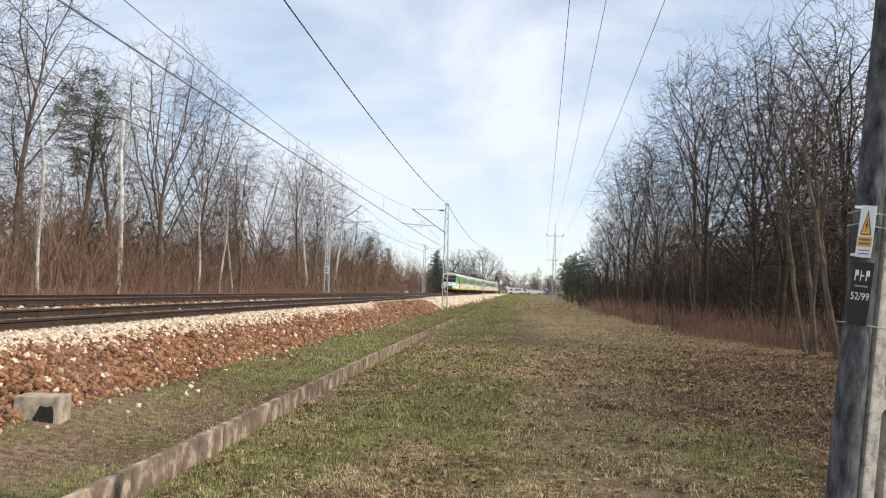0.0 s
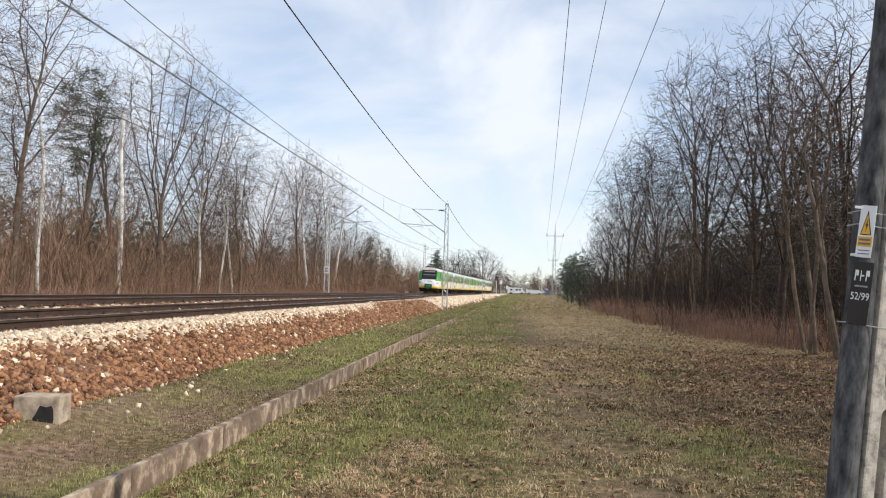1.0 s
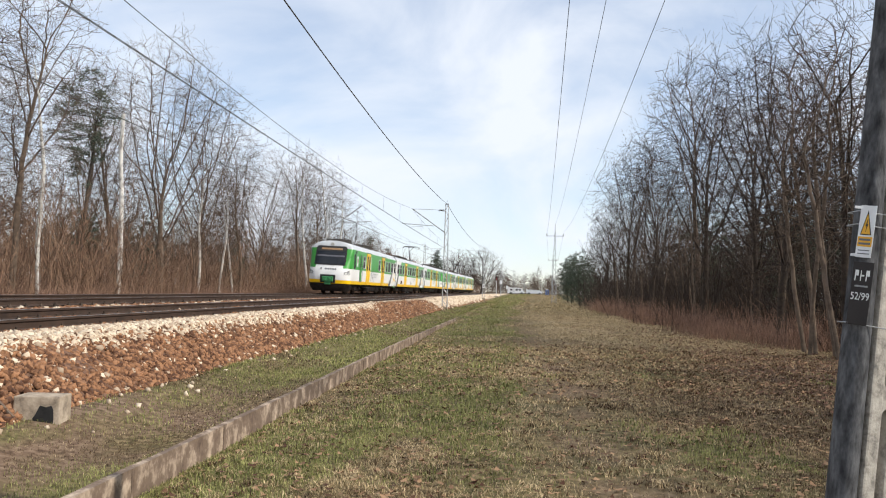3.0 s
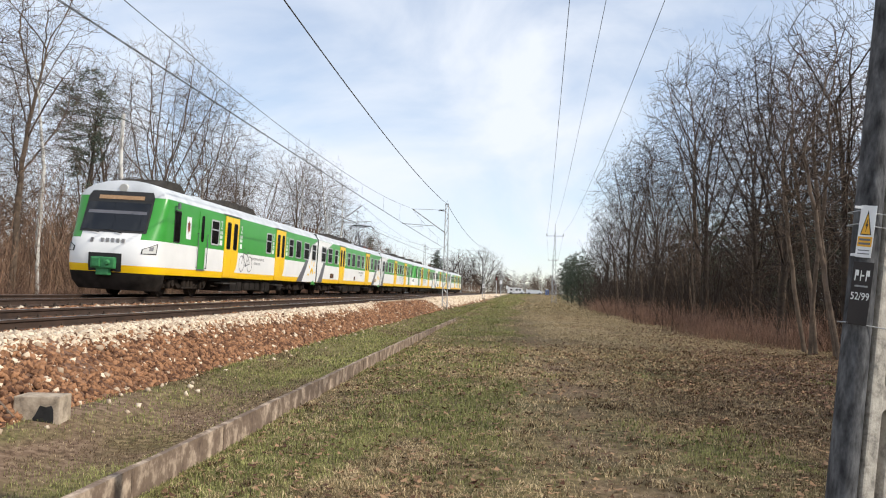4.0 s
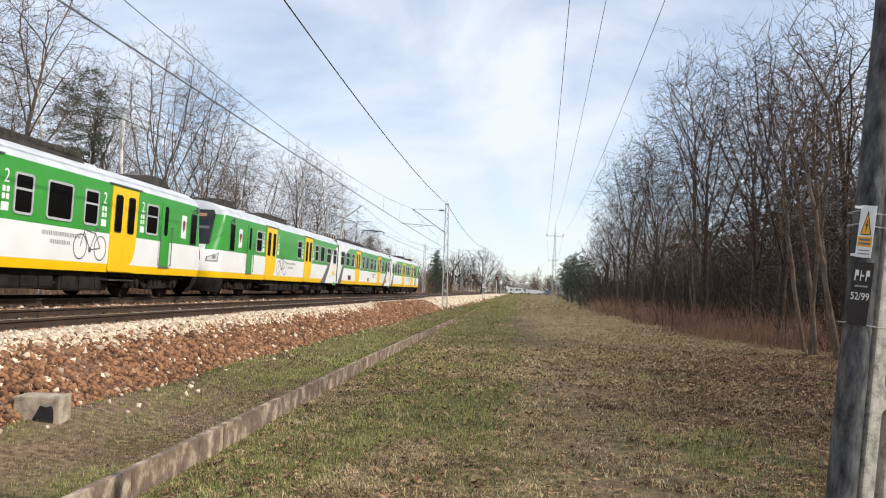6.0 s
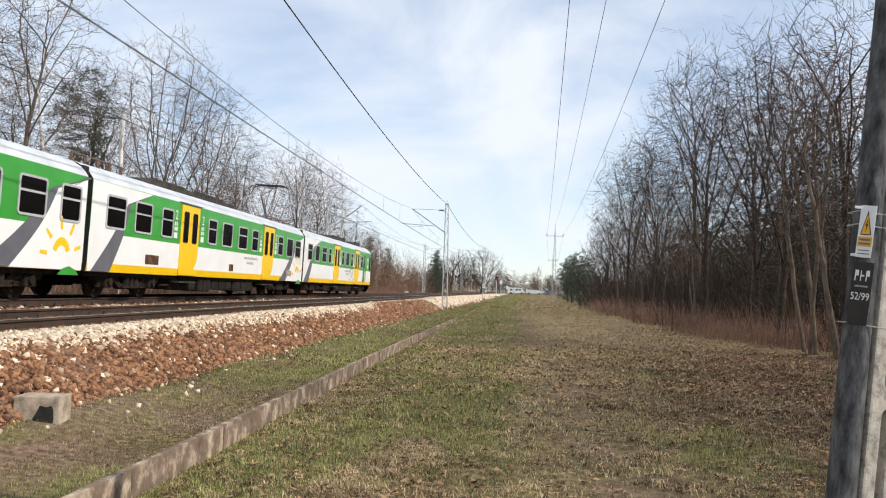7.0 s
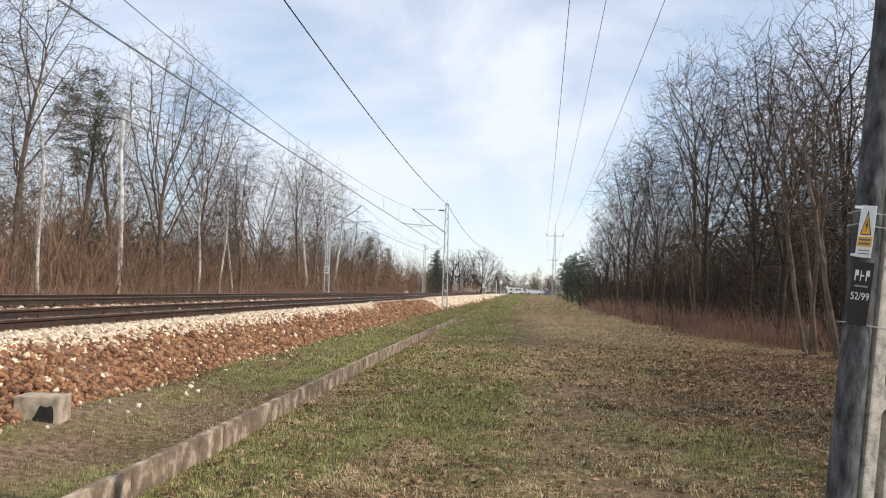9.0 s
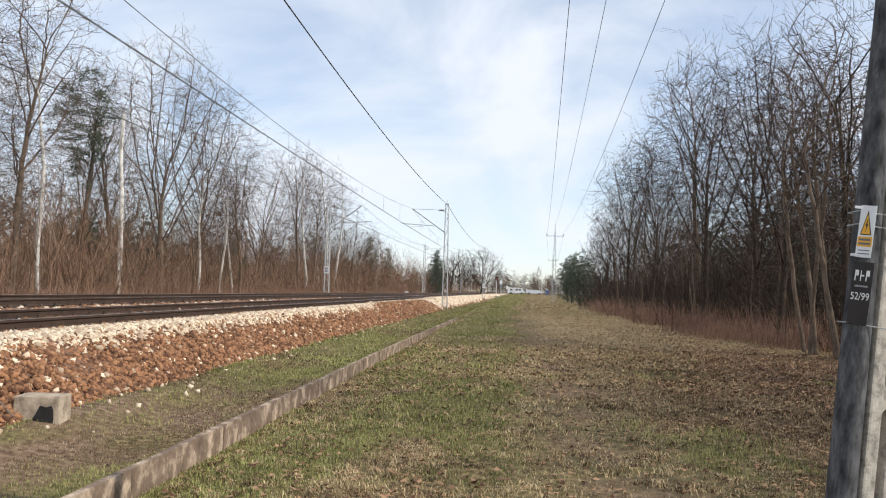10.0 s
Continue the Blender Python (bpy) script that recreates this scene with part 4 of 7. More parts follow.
def bicycle_mesh():
    if "bike" not in MESHES:
        bm = bmesh.new()
        for cy in (-0.5, 0.5):
            ring_mark(bm, cy, 0.30, 0.29, 0.325)
        for a, b in (((-0.5, 0.3), (-0.30, 0.78)), ((-0.30, 0.72), (0.22, 0.66)), ((-0.34, 0.66), (-0.02, 0.24)), ((-0.02, 0.24), (0.26, 0.76)), ((-0.02, 0.24), (0.5, 0.3)), ((0.22, 0.66), (0.5, 0.3)),
                     ((-0.30, 0.78), (-0.26, 0.92)), ((-0.26, 0.92), (-0.40, 0.90))):
            bar_mark(bm, a, b, 0.035)
        bar_mark(bm, (0.16, 0.78), (0.38, 0.78), 0.06)
        ring_mark(bm, -0.02, 0.24, 0.0, 0.07, 12)
        bmesh.ops.recalc_face_normals(bm, faces=bm.faces[:])
        me = bpy.data.meshes.new("bicycle_mark")
        bm.to_mesh(me)
        bm.free()
        me.materials.append(M["slate"])
        MESHES["bike"] = me
    return MESHES["bike"]


def bars_mesh(key, rows, material):
    """Rows of short dark bars in place of lettering: rows of (y0, y1, z, height)."""
    if key not in MESHES:
        bm = bmesh.new()
        for y0, y1, z, h in rows:
            y = y0
            k = 0
            while y < y1:
                w = h * (0.45 if k % 3 else 0.3)
                bar_mark(bm, (y, z), (min(y + w, y1), z), h)
                y += w + h * 0.35
                k += 1
        me = bpy.data.meshes.new("number_bars")
        bm.to_mesh(me)
        bm.free()
        me.materials.append(material)
        MESHES[key] = me
    return MESHES[key]


def sweep_s(z, edge, lean):
    """How far from the joint the slanting grey stripe stands at height z (edge 0: away from the joint, 1: next to it). lean +1: it leans to the joint, -1: away from it."""
    t = (z - 0.74) / (2.93 - 0.74)
    if lean > 0:
        outer = 4.15 - 2.75 * t - 0.25 * math.sin(math.pi * t) - 1.0 * max(0, t - 0.86) / 0.14
        return outer if edge == 0 else max(outer - 0.92 * (1 - t) - 0.10, 0.15)
    inner = 0.32 + 2.0 * t + 0.15 * math.sin(math.pi * t) + 0.9 * max(0, t - 0.86) / 0.14
    return inner + 0.92 * (1 - t) + 0.06 if edge == 0 else inner


def end_livery(parent, frame_m, lean):
    """White end field and grey slanting stripe beside an inner joint; the local along axis runs away from the joint."""
    zs = [0.735 + (3.045 - 0.735) * k / 16 for k in range(17)]
    mid = [((sweep_s(z, 0, lean) + sweep_s(z, 1, lean)) / 2, z) for z in zs]
    flat_mark("white_field", [(0.14, 0.735)] + mid + [(0.14, 3.05)], M["white"], parent, frame_m, 0.003)
    flat_mark("grey_stripe", [(sweep_s(z, 0, lean), z) for z in zs] + [(sweep_s(z, 1, lean), z) for z in zs[::-1]], M["slate"], parent, frame_m @ Matrix.Translation((0.003, 0, 0)), 0.003)


def sun_mark(parent, m):
    bm = bmesh.new()
    pts = []
    for k in range(9):
        a = radians(20 + 140 * k / 8)
        pts.append((0.34 * math.cos(a), 0.42 * math.sin(a)))
    for k in range(9):
        a = radians(160 - 140 * k / 8)
        pts.append((0.2 * math.cos(a), 0.24 * math.sin(a)))
    prism(bm, pts, "x", 0, 0.002)
    for a0 in (15, 55, 95, 140, 175):
        a = radians(a0)
        c, s = math.cos(a), math.sin(a)
        prism(bm, [(0.52 * c - 0.04 * s, 0.6 * s + 0.05 * c), (0.52 * c + 0.05 * s, 0.6 * s - 0.04 * c), (0.78 * c + 0.02 * s, 0.9 * s - 0.02 * c), (0.76 * c - 0.06 * s, 0.9 * s + 0.05 * c)], "x", 0, 0.002)
    ob = part("sun_mark", bm, M["yellow"], parent)
    ob.matrix_basis = m
    flat_mark("hill_mark", [(-0.1, -0.42), (0.75, -0.42), (0.6, -0.30), (0.35, -0.22), (0.1, -0.28)], M["green"], parent, m, 0.002)


TWO = None


def class_marks(parent, m):
    """The numeral 2 with small pictogram plates below, beside a door."""
    global TWO
    if TWO is None:
        TWO = bpy.data.curves.new("numeral", "FONT")
        TWO.body, TWO.size, TWO.align_x, TWO.align_y, TWO.extrude = "2", 0.42, "CENTER", "CENTER", 0.0006
        TWO.materials.append(M["whitemark"])
    ob = new("numeral", TWO)
    ob.parent = parent
    ob.matrix_basis = m @ Matrix.Translation((0.003, 0, 2.62)) @ Matrix(((0, 0, 1, 0), (1, 0, 0, 0), (0, 1, 0, 0), (0, 0, 0, 1)))
    if "plates" not in MESHES:
        bm = bmesh.new()
        for z in (2.36, 2.20):
            for y in (-0.07, 0.07):
                prism(bm, [(y - 0.05, z - 0.06), (y + 0.05, z - 0.06), (y + 0.05, z + 0.06), (y - 0.05, z + 0.06)], "x", 0, 0.003)
        prism(bm, [(-0.13, 1.90), (0.13, 1.90), (0.13, 2.08), (-0.13, 2.08)], "x", 0, 0.003)
        me = bpy.data.meshes.new("pictogram_plates")
        bm.to_mesh(me)
        bm.free()
        me.materials.append(M["whitemark"])
        MESHES["plates"] = me
    p = tagged(part("pictogram_plates", MESHES["plates"], None, parent), kind="stuff")
    p.matrix_basis = m


def wheelset_mesh():
    if "wheelset" not in MESHES:
        bm = bmesh.new()
        rod(bm, (-0.82, 0, 0), (0.82, 0, 0), 0.08, sides=12)
        for s in (-1, 1):
            rod(bm, (s * 0.69, 0, 0), (s * 0.82, 0, 0), 0.46, sides=28)
            rod(bm, (s * 0.66, 0, 0), (s * 0.69, 0, 0), 0.49, sides=28)
            rod(bm, (s * 0.82, 0, 0), (s * 0.85, 0, 0), 0.37, 0.34, sides=24) if s > 0 else rod(bm, (-0.85, 0, 0), (-0.82, 0, 0), 0.34, 0.37, sides=24)
            for k in range(4):
                a = math.pi / 2 * k
                c = Vector((s * 0.855, 0.25 * math.cos(a), 0.25 * math.sin(a)))
                rod(bm, c, c + Vector((s * 0.012, 0, 0)), 0.04, sides=6)
        me = bpy.data.meshes.new("wheelset")
        bm.to_mesh(me)
        bm.free()
        me.materials.append(M["grime"])
        MESHES["wheelset"] = me
    return MESHES["wheelset"]


def bogie_meshes():
    if "bogie" not in MESHES:
        bm = bmesh.new()
        for s in (-1, 1):
            x0, x1 = s * 0.92, s * 1.10
            pts = [(-2.0, 0.62), (-1.75, 0.70), (-0.8, 0.66), (-0.5, 0.42), (0.5, 0.42), (0.8, 0.66), (1.75, 0.70), (2.0, 0.62), (1.9, 0.46), (0.9, 0.46), (0.55, 0.26), (-0.55, 0.26), (-0.9, 0.46), (-1.9, 0.46)]
            prism(bm, pts, "x", min(x0, x1), max(x0, x1))
            for y in (-1.35, 1.35):
                box(bm, min(x0, x1 + s * 0.08), max(x0, x1 + s * 0.08), y - 0.19, y + 0.19, 0.29, 0.64, 0.05)
                rod(bm, (s * 1.10, y, 0.46), (s * 1.24, y, 0.46), 0.13, 0.11, 12)
                for dy in (-0.34, 0.34):
                    rod(bm, (s * 1.0, y + dy, 0.30), (s * 1.0, y + dy, 0.60), 0.085, sides=10)
                    for k in range(4):
                        rod(bm, (s * 1.0, y + dy, 0.31 + 0.07 * k), (s * 1.0, y + dy, 0.345 + 0.07 * k), 0.105, sides=10)
            for dy in (-0.3, 0.0, 0.3):
                rod(bm, (s * 1.12, dy, 0.34), (s * 1.12, dy, 0.70), 0.095, sides=10)
            box(bm, min(s * 1.16, s * 1.22), max(s * 1.16, s * 1.22), -0.6, 0.6, 0.30, 0.36)
        box(bm, -1.0, 1.0, -0.28, 0.28, 0.36, 0.66, 0.04)
        me = bpy.data.meshes.new("bogie_frame")
        bm.to_mesh(me)
        bm.free()
        me.materials.append(M["grime"])
        MESHES["bogie"] = me
    return MESHES["bogie"]


WHEELSETS = []


def pantograph(parent, u, mir):
    """A raised single-arm pantograph; the contact strips stand at local height 5.42."""
    bm = bmesh.new()
    for x in (-0.5, 0.5):
        rod(bm, (x, u - 1.1, 3.74), (x, u + 1.1, 3.74), 0.028)
    for y in (-1.1, 0, 1.1):
        rod(bm, (-0.5, u + y, 3.74), (0.5, u + y, 3.74), 0.028)
    base = part("pantograph_base", bm, M["slate"], parent, "dark steel pantograph base")
    for x in (-0.5, 0.5):
        for y in (-1.0, 1.0):
            bm = bmesh.new()
            rod(bm, (x, u + y, 3.44), (x, u + y, 3.72), 0.04, sides=8)
            for k in range(3):
                rod(bm, (x, u + y, 3.50 + 0.07 * k), (x, u + y, 3.54 + 0.07 * k), 0.085, sides=10)
            part("pantograph_insulator", bm, M["orange"], parent, "red-brown ribbed insulator")
    bm = bmesh.new()
    rod(bm, (0, u - 0.2, 3.76), (0, u - 1.25, 4.72), 0.055, 0.045, 8)
    rod(bm, (0.12, u - 0.5, 3.76), (0.12, u - 1.2, 4.62), 0.02)
    part("lower_arm", bm, M["slate"], base)
    bm = bmesh.new()
    rod(bm, (0, u - 1.25, 4.72), (-0.25, u + 0.1, 5.25), 0.03)
    rod(bm, (0, u - 1.25, 4.72), (0.25, u + 0.1, 5.25), 0.03)
    rod(bm, (-0.3, u + 0.1, 5.25), (0.3, u + 0.1, 5.25), 0.03)
    part("upper_arm", bm, M["slate"], base)
    bm = bmesh.new()
    for dy in (-0.22, 0.22):
        rod(bm, (-0.62, u + 0.1 + dy, 5.36), (0.62, u + 0.1 + dy, 5.36), 0.035)
        for s in (-1, 1):
            rod(bm, (s * 0.62, u + 0.1 + dy, 5.36), (s * 0.85, u + 0.1 + dy, 5.30), 0.022)
            rod(bm, (s * 0.85, u + 0.1 + dy, 5.30), (s * 0.98, u + 0.1 + dy, 5.14), 0.022)
    for s in (-0.4, 0.4):
        rod(bm, (s, u - 0.12, 5.34), (s, u + 0.32, 5.34), 0.025)
        rod(bm, (s * 0.7, u + 0.1, 5.25), (s, u + 0.1, 5.34), 0.02)
    part("collector_head", bm, M["rubber"], base)


def roof_box(parent, u0, u1, w, h, louvres=True):
    bm = bmesh.new()
    prism(bm, [(u0, 3.40), (u0 + 0.12, 3.54), (u0 + 0.55, 3.58 + h), (u1 - 0.35, 3.58 + h), (u1 - 0.05, 3.54), (u1, 3.40)], "x", -w / 2, w / 2)
    if louvres:
        n = max(3, int((u1 - u0) / 0.32))
        for k in range(n):
            y = u0 + 0.6 + (u1 - u0 - 1.0) * (k + 0.5) / n
            for s in (-1, 1):
                box(bm, s * w / 2 - 0.012, s * w / 2 + 0.012, y - 0.08, y + 0.08, 3.62, 3.54 + h)
    part("roof_box", bm, M["roofbox"], parent)


def build_car(kind):
    """kind: 'lead' (cab, luggage bay), 'mid' (pantograph), 'tail' (cab). u runs from the inner joint to the cab; the car's origin is at u = 0 on rail level.
    Local +Y is the u axis."""
    cab = kind != "mid"
    L = END_LEN if cab else MID_LEN
    names = dict(lead="cab_car", mid="middle_car", tail="cab_car")
    labels = dict(lead="white, green and yellow electric train cab car with bicycle mark", mid="white, green and yellow electric train middle car with raised pantograph",
                  tail="white, green and yellow electric train cab car on the rails")
    car = thing(names[kind], labels[kind], "train car", "cars of the train")
    part("body", shell(L, cab), None, car)
    if kind == "lead":
        wins = [(0.85, 0.92), (2.45, 1.1), (4.1, 1.0), (5.48, 0.80), (9.15, 0.80), (15.75, 0.80)]
        doors = [7.32, 13.98]
        cabin = (16.95, 18.15, 19.08)
    elif kind == "tail":
        wins = [(1.35, 0.98), (2.98, 0.95), (4.6, 1.1), (6.05, 0.72), (9.75, 0.72), (11.2, 1.12), (12.65, 0.72), (16.2, 0.82)]
        doors = [8.0, 14.45]
        cabin = (17.2, 18.6, 19.42)
    else:
        wins = [(1.45, 1.1), (3.1, 1.1), (4.75, 0.86), (8.6, 0.86), (10.15, 1.12), (11.95, 1.1), (13.5, 0.86), (17.3, 0.86), (18.9, 1.12), (20.4, 1.05)]
        doors = [6.55, 15.45]
    (leaves, strip, step) = door_meshes()
    for s in (1, -1):
        turn = Matrix.Identity(4) if s > 0 else Matrix.Diagonal((-1, -1, 1, 1))

        def at(u, z=0.0, out=0.0):
            return Matrix.Translation((s * (SIDE + out), u, z)) @ turn

        for u, w in wins:
            f, g = window_meshes(w, 0.90)
            fr = part("window", f, None, car)
            fr.matrix_basis = at(u, 2.32)
            part("pane", g, None, fr)
        for u in doors:
            for k in (0, 1):
                lf = part("door_leaf", leaves[k][0], None, car, "yellow sliding door leaf")
                lf.matrix_basis = at(u)
                part("door_rubber", leaves[k][1], None, lf)
                part("door_pane", leaves[k][2], None, lf)
            sweep = [(0.765, 1.62), (0.74, 1.40), (0.68, 1.20), (0.58, 1.05), (0.42, 0.945), (0.765, 0.945)]
            flat_mark("door_sweep", sweep, M["white"], car, at(u, 0, 0.023), 0.003)
            o = part("drip_strip", strip, None, car)
            o.matrix_basis = at(u)
            o = part("door_step", step, None, car)
            o.matrix_basis = at(u)
            class_marks(car, at(u - 1.12))
            class_marks(car, at(u + 1.12))
        # livery at the inner joints
        if cab:
            flip = at(0) if s > 0 else Matrix.Translation((s * SIDE, 0, 0)) @ Matrix.Diagonal((-1, 1, 1, 1))
            end_livery(car, flip, 1 if kind == "lead" else -1)
        else:
            end_livery(car, at(0) if s > 0 else Matrix.Translation((s * SIDE, 0, 0)) @ Matrix.Diagonal((-1, 1, 1, 1)), -1)
            end_livery(car, (Matrix.Translation((s * SIDE, L, 0)) @ Matrix.Diagonal((s, -1, 1, 1))), 1)
        if kind != "tail":
            sun_mark(car, at(1.12 if kind != "mid" else 20.45, 1.05, 0.007) @ Matrix.Diagonal((1, 1.15, 1.05, 1)))
        if kind == "mid":
            flat_mark("vent_grille", rounded(0.85, 0.26, 0.03), M["concrete"], car, at(19.0, 1.10, 0.007), 0.008)
        if kind == "mid":
            flat_mark("vent_grille", rounded(0.9, 0.28, 0.03), M["leaf"], car, at(3.85, 1.15), 0.008)
            flat_mark("vent_grille", rounded(0.45, 0.26, 0.03), M["leaf"], car, at(10.8, 1.12), 0.008)
        for key, row in (("upper_bars", (-0.85, 0.85, 0.14, 0.10)), ("lower_bars", (-0.5, 0.4, -0.05, 0.10))):
            o = tagged(part("number_bars", bars_mesh(key, (row,), M["marking"]), None, car), kind="stuff")
            o.matrix_basis = at({"lead": 10.6, "tail": 11.4, "mid": 13.1}[kind], 1.42, 0.001)
        if cab:
            bk = part("bicycle_mark", bicycle_mesh(), None, car, "dark painted bicycle outline")
            bk.matrix_basis = at(12.15 if kind == "lead" else 12.75, 1.02, 0.001)
            # cab door and window
            flat_mark("cab_door", [(-0.33, 0.98), (0.33, 0.98), (0.33, 2.92), (-0.33, 2.92)], M["green"], car, at(cabin[0]), 0.014)
            flat_mark("cab_door_pane", [(p[0] * 1.0, p[1] + 2.36) for p in rounded(0.26, 0.9, 0.11)], M["pane"], car, at(cabin[0], 0, 0.014), 0.004)
            flat_mark("cab_step", [(-0.36, 0.93), (0.36, 0.93), (0.36, 0.98), (-0.36, 0.98)], M["slate"], car, at(cabin[0]), 0.03)
            for du in (-0.42, 0.42):
                bm = bmesh.new()
                rod(bm, (0.05, du, 1.0), (0.05, du, 2.2), 0.014)
                rod(bm, (-0.01, du, 1.02), (0.05, du, 1.02), 0.012)
                rod(bm, (-0.01, du, 2.18), (0.05, du, 2.18), 0.012)
                hr = part("handrail", bm, M["slate"], car)
                hr.matrix_basis = at(cabin[0])
            flat_mark("crest_plate", [(-0.2, 1.93), (0.2, 1.93), (0.2, 2.66), (-0.2, 2.66)], M["sign_white"], car, at(cabin[1]), 0.003)
            flat_mark("crest_shield", [(-0.10, 2.45), (-0.10, 2.25), (0.0, 2.12), (0.10, 2.25), (0.10, 2.45), (0.0, 2.52)], M["orange"], car, at(cabin[1], 0, 0.003), 0.002)
            flat_mark("cab_window", [(p[0], p[1] + 2.27) for p in rounded(0.50, 1.02, 0.06)], M["rubber"], car, at(cabin[2]), 0.012)
            flat_mark("cab_pane", [(p[0], p[1] + 2.27) for p in rounded(0.42, 0.94, 0.05)], M["pane"], car, at(cabin[2], 0, 0.012), 0.004)
    # equipment
    spans = (1.6, 16.9) if cab else (3.1, L - 3.1)
    centres = (3.2, 17.3) if cab else (3.2, L - 3.2)
    for c in centres:
        bg = part("bogie_frame", bogie_meshes(), None, car)
        bg.matrix_basis = pose(0, c, 0)
        for dy in (-1.35, 1.35):
            ws = part("wheelset", wheelset_mesh(), None, car)
            ws.matrix_basis = pose(0, c + dy, 0.46)
            WHEELSETS.append((ws, c + dy))
    bm = bmesh.new()
    box(bm, -1.25, 1.25, 0.3, (19.3 if cab else L - 0.3), 0.60, 0.74)
    part("underframe", bm, M["under"], car)
    for u0, u1, z0, w in ((5.9, 7.9, 0.26, 1.2), (8.1, 9.2, 0.20, 1.25), (9.4, 11.6, 0.26, 1.2), (11.8, 14.2, 0.22, 1.22)):
        bm = bmesh.new()
        box(bm, -w, w, u0, u1, z0, 0.68, 0.04)
        for k in range(3):
            yy = u0 + (u1 - u0) * (k + 0.5) / 3
            for s in (-1, 1):
                box(bm, s * w - 0.02, s * w + 0.02, yy - (u1 - u0) / 8, yy + (u1 - u0) / 8, z0 + 0.06, 0.62)
        part("equipment_box", bm, M["under"], car)
    bm = bmesh.new()
    for s in (-1, 1):
        rod(bm, (s * 1.1, 5.2, 0.40), (s * 1.1, 15.0, 0.40), 0.035)
    part("air_pipe", bm, M["grime"], car)
    bm = bmesh.new()
    box(bm, -1.30, 1.30, -0.03, 0.14, 0.86, 3.36, 0.03)
    part("gangway_bellows", bm, M["rubber"], car)
    if not cab:
        bm = bmesh.new()
        box(bm, -1.30, 1.30, L - 0.14, L + 0.03, 0.86, 3.36, 0.03)
        part("gangway_bellows", bm, M["rubber"], car)
        pantograph(car, 19.7, 1)
        roof_box(car, 4.6, 8.0, 1.5, 0.15)
        roof_box(car, 8.1, 11.6, 1.5, 0.16)
        roof_box(car, 12.0, 13.4, 1.2, 0.12)
        bm = bmesh.new()
        for k in range(5):
            rod(bm, (0.3, 1.0 + 0.7 * k, 3.55), (0.3, 1.0 + 0.7 * k, 3.82), 0.05, sides=8)
        rod(bm, (0.3, 1.0, 3.84), (0.3, 3.9, 3.84), 0.02)
        part("roof_busbar", bm, M["porcelain"], car)
    else:
        roof_box(car, 9.2, 13.4, 1.55, 0.17)
        roof_box(car, 16.9, 18.9, 1.5, 0.20)
        bm = bmesh.new()
        box(bm, -0.25, 0.25, 14.3, 15.0, 3.5, 3.68, 0.04)
        part("roof_vent", bm, M["silver"], car)
        build_cab_front(car)
    return car


def nose_patch(name, z0, z1, a0, a1, out, material, parent, nz=8, na=16, label="", shear=0.0):
    """A panel that follows the cab's curve, from angle a0 on one side to a1 (pi - a mirrors)."""
    bm = bmesh.new()
    grid = []
    for j in range(nz + 1):
        row = []
        for k in range(na + 1):
            a = a0 + (a1 - a0) * k / na
            g = k / na if a0 < math.pi / 2 else 1 - k / na
            lv = blend_level(z0 + (z1 - z0) * (0.5 + (j / nz - 0.5) * (1 - 0.55 * abs(shear) * 10 * (g if shear else 0))) - shear * g)
            m = a if a <= math.pi / 2 else math.pi - a
            x, u = nose_point(lv, max(m, 1e-6), out)
            row.append(bm.verts.new((x if a <= math.pi / 2 else -x, u, lv[0])))
        grid.append(row)
    for j in range(nz):
        for k in range(na):
            f = bm.faces.new((grid[j][k], grid[j][k + 1], grid[j + 1][k + 1], grid[j + 1][k]))
            f.smooth = True
    bmesh.ops.recalc_face_normals(bm, faces=bm.faces[:])
    return part(name, bm, material, parent, label)


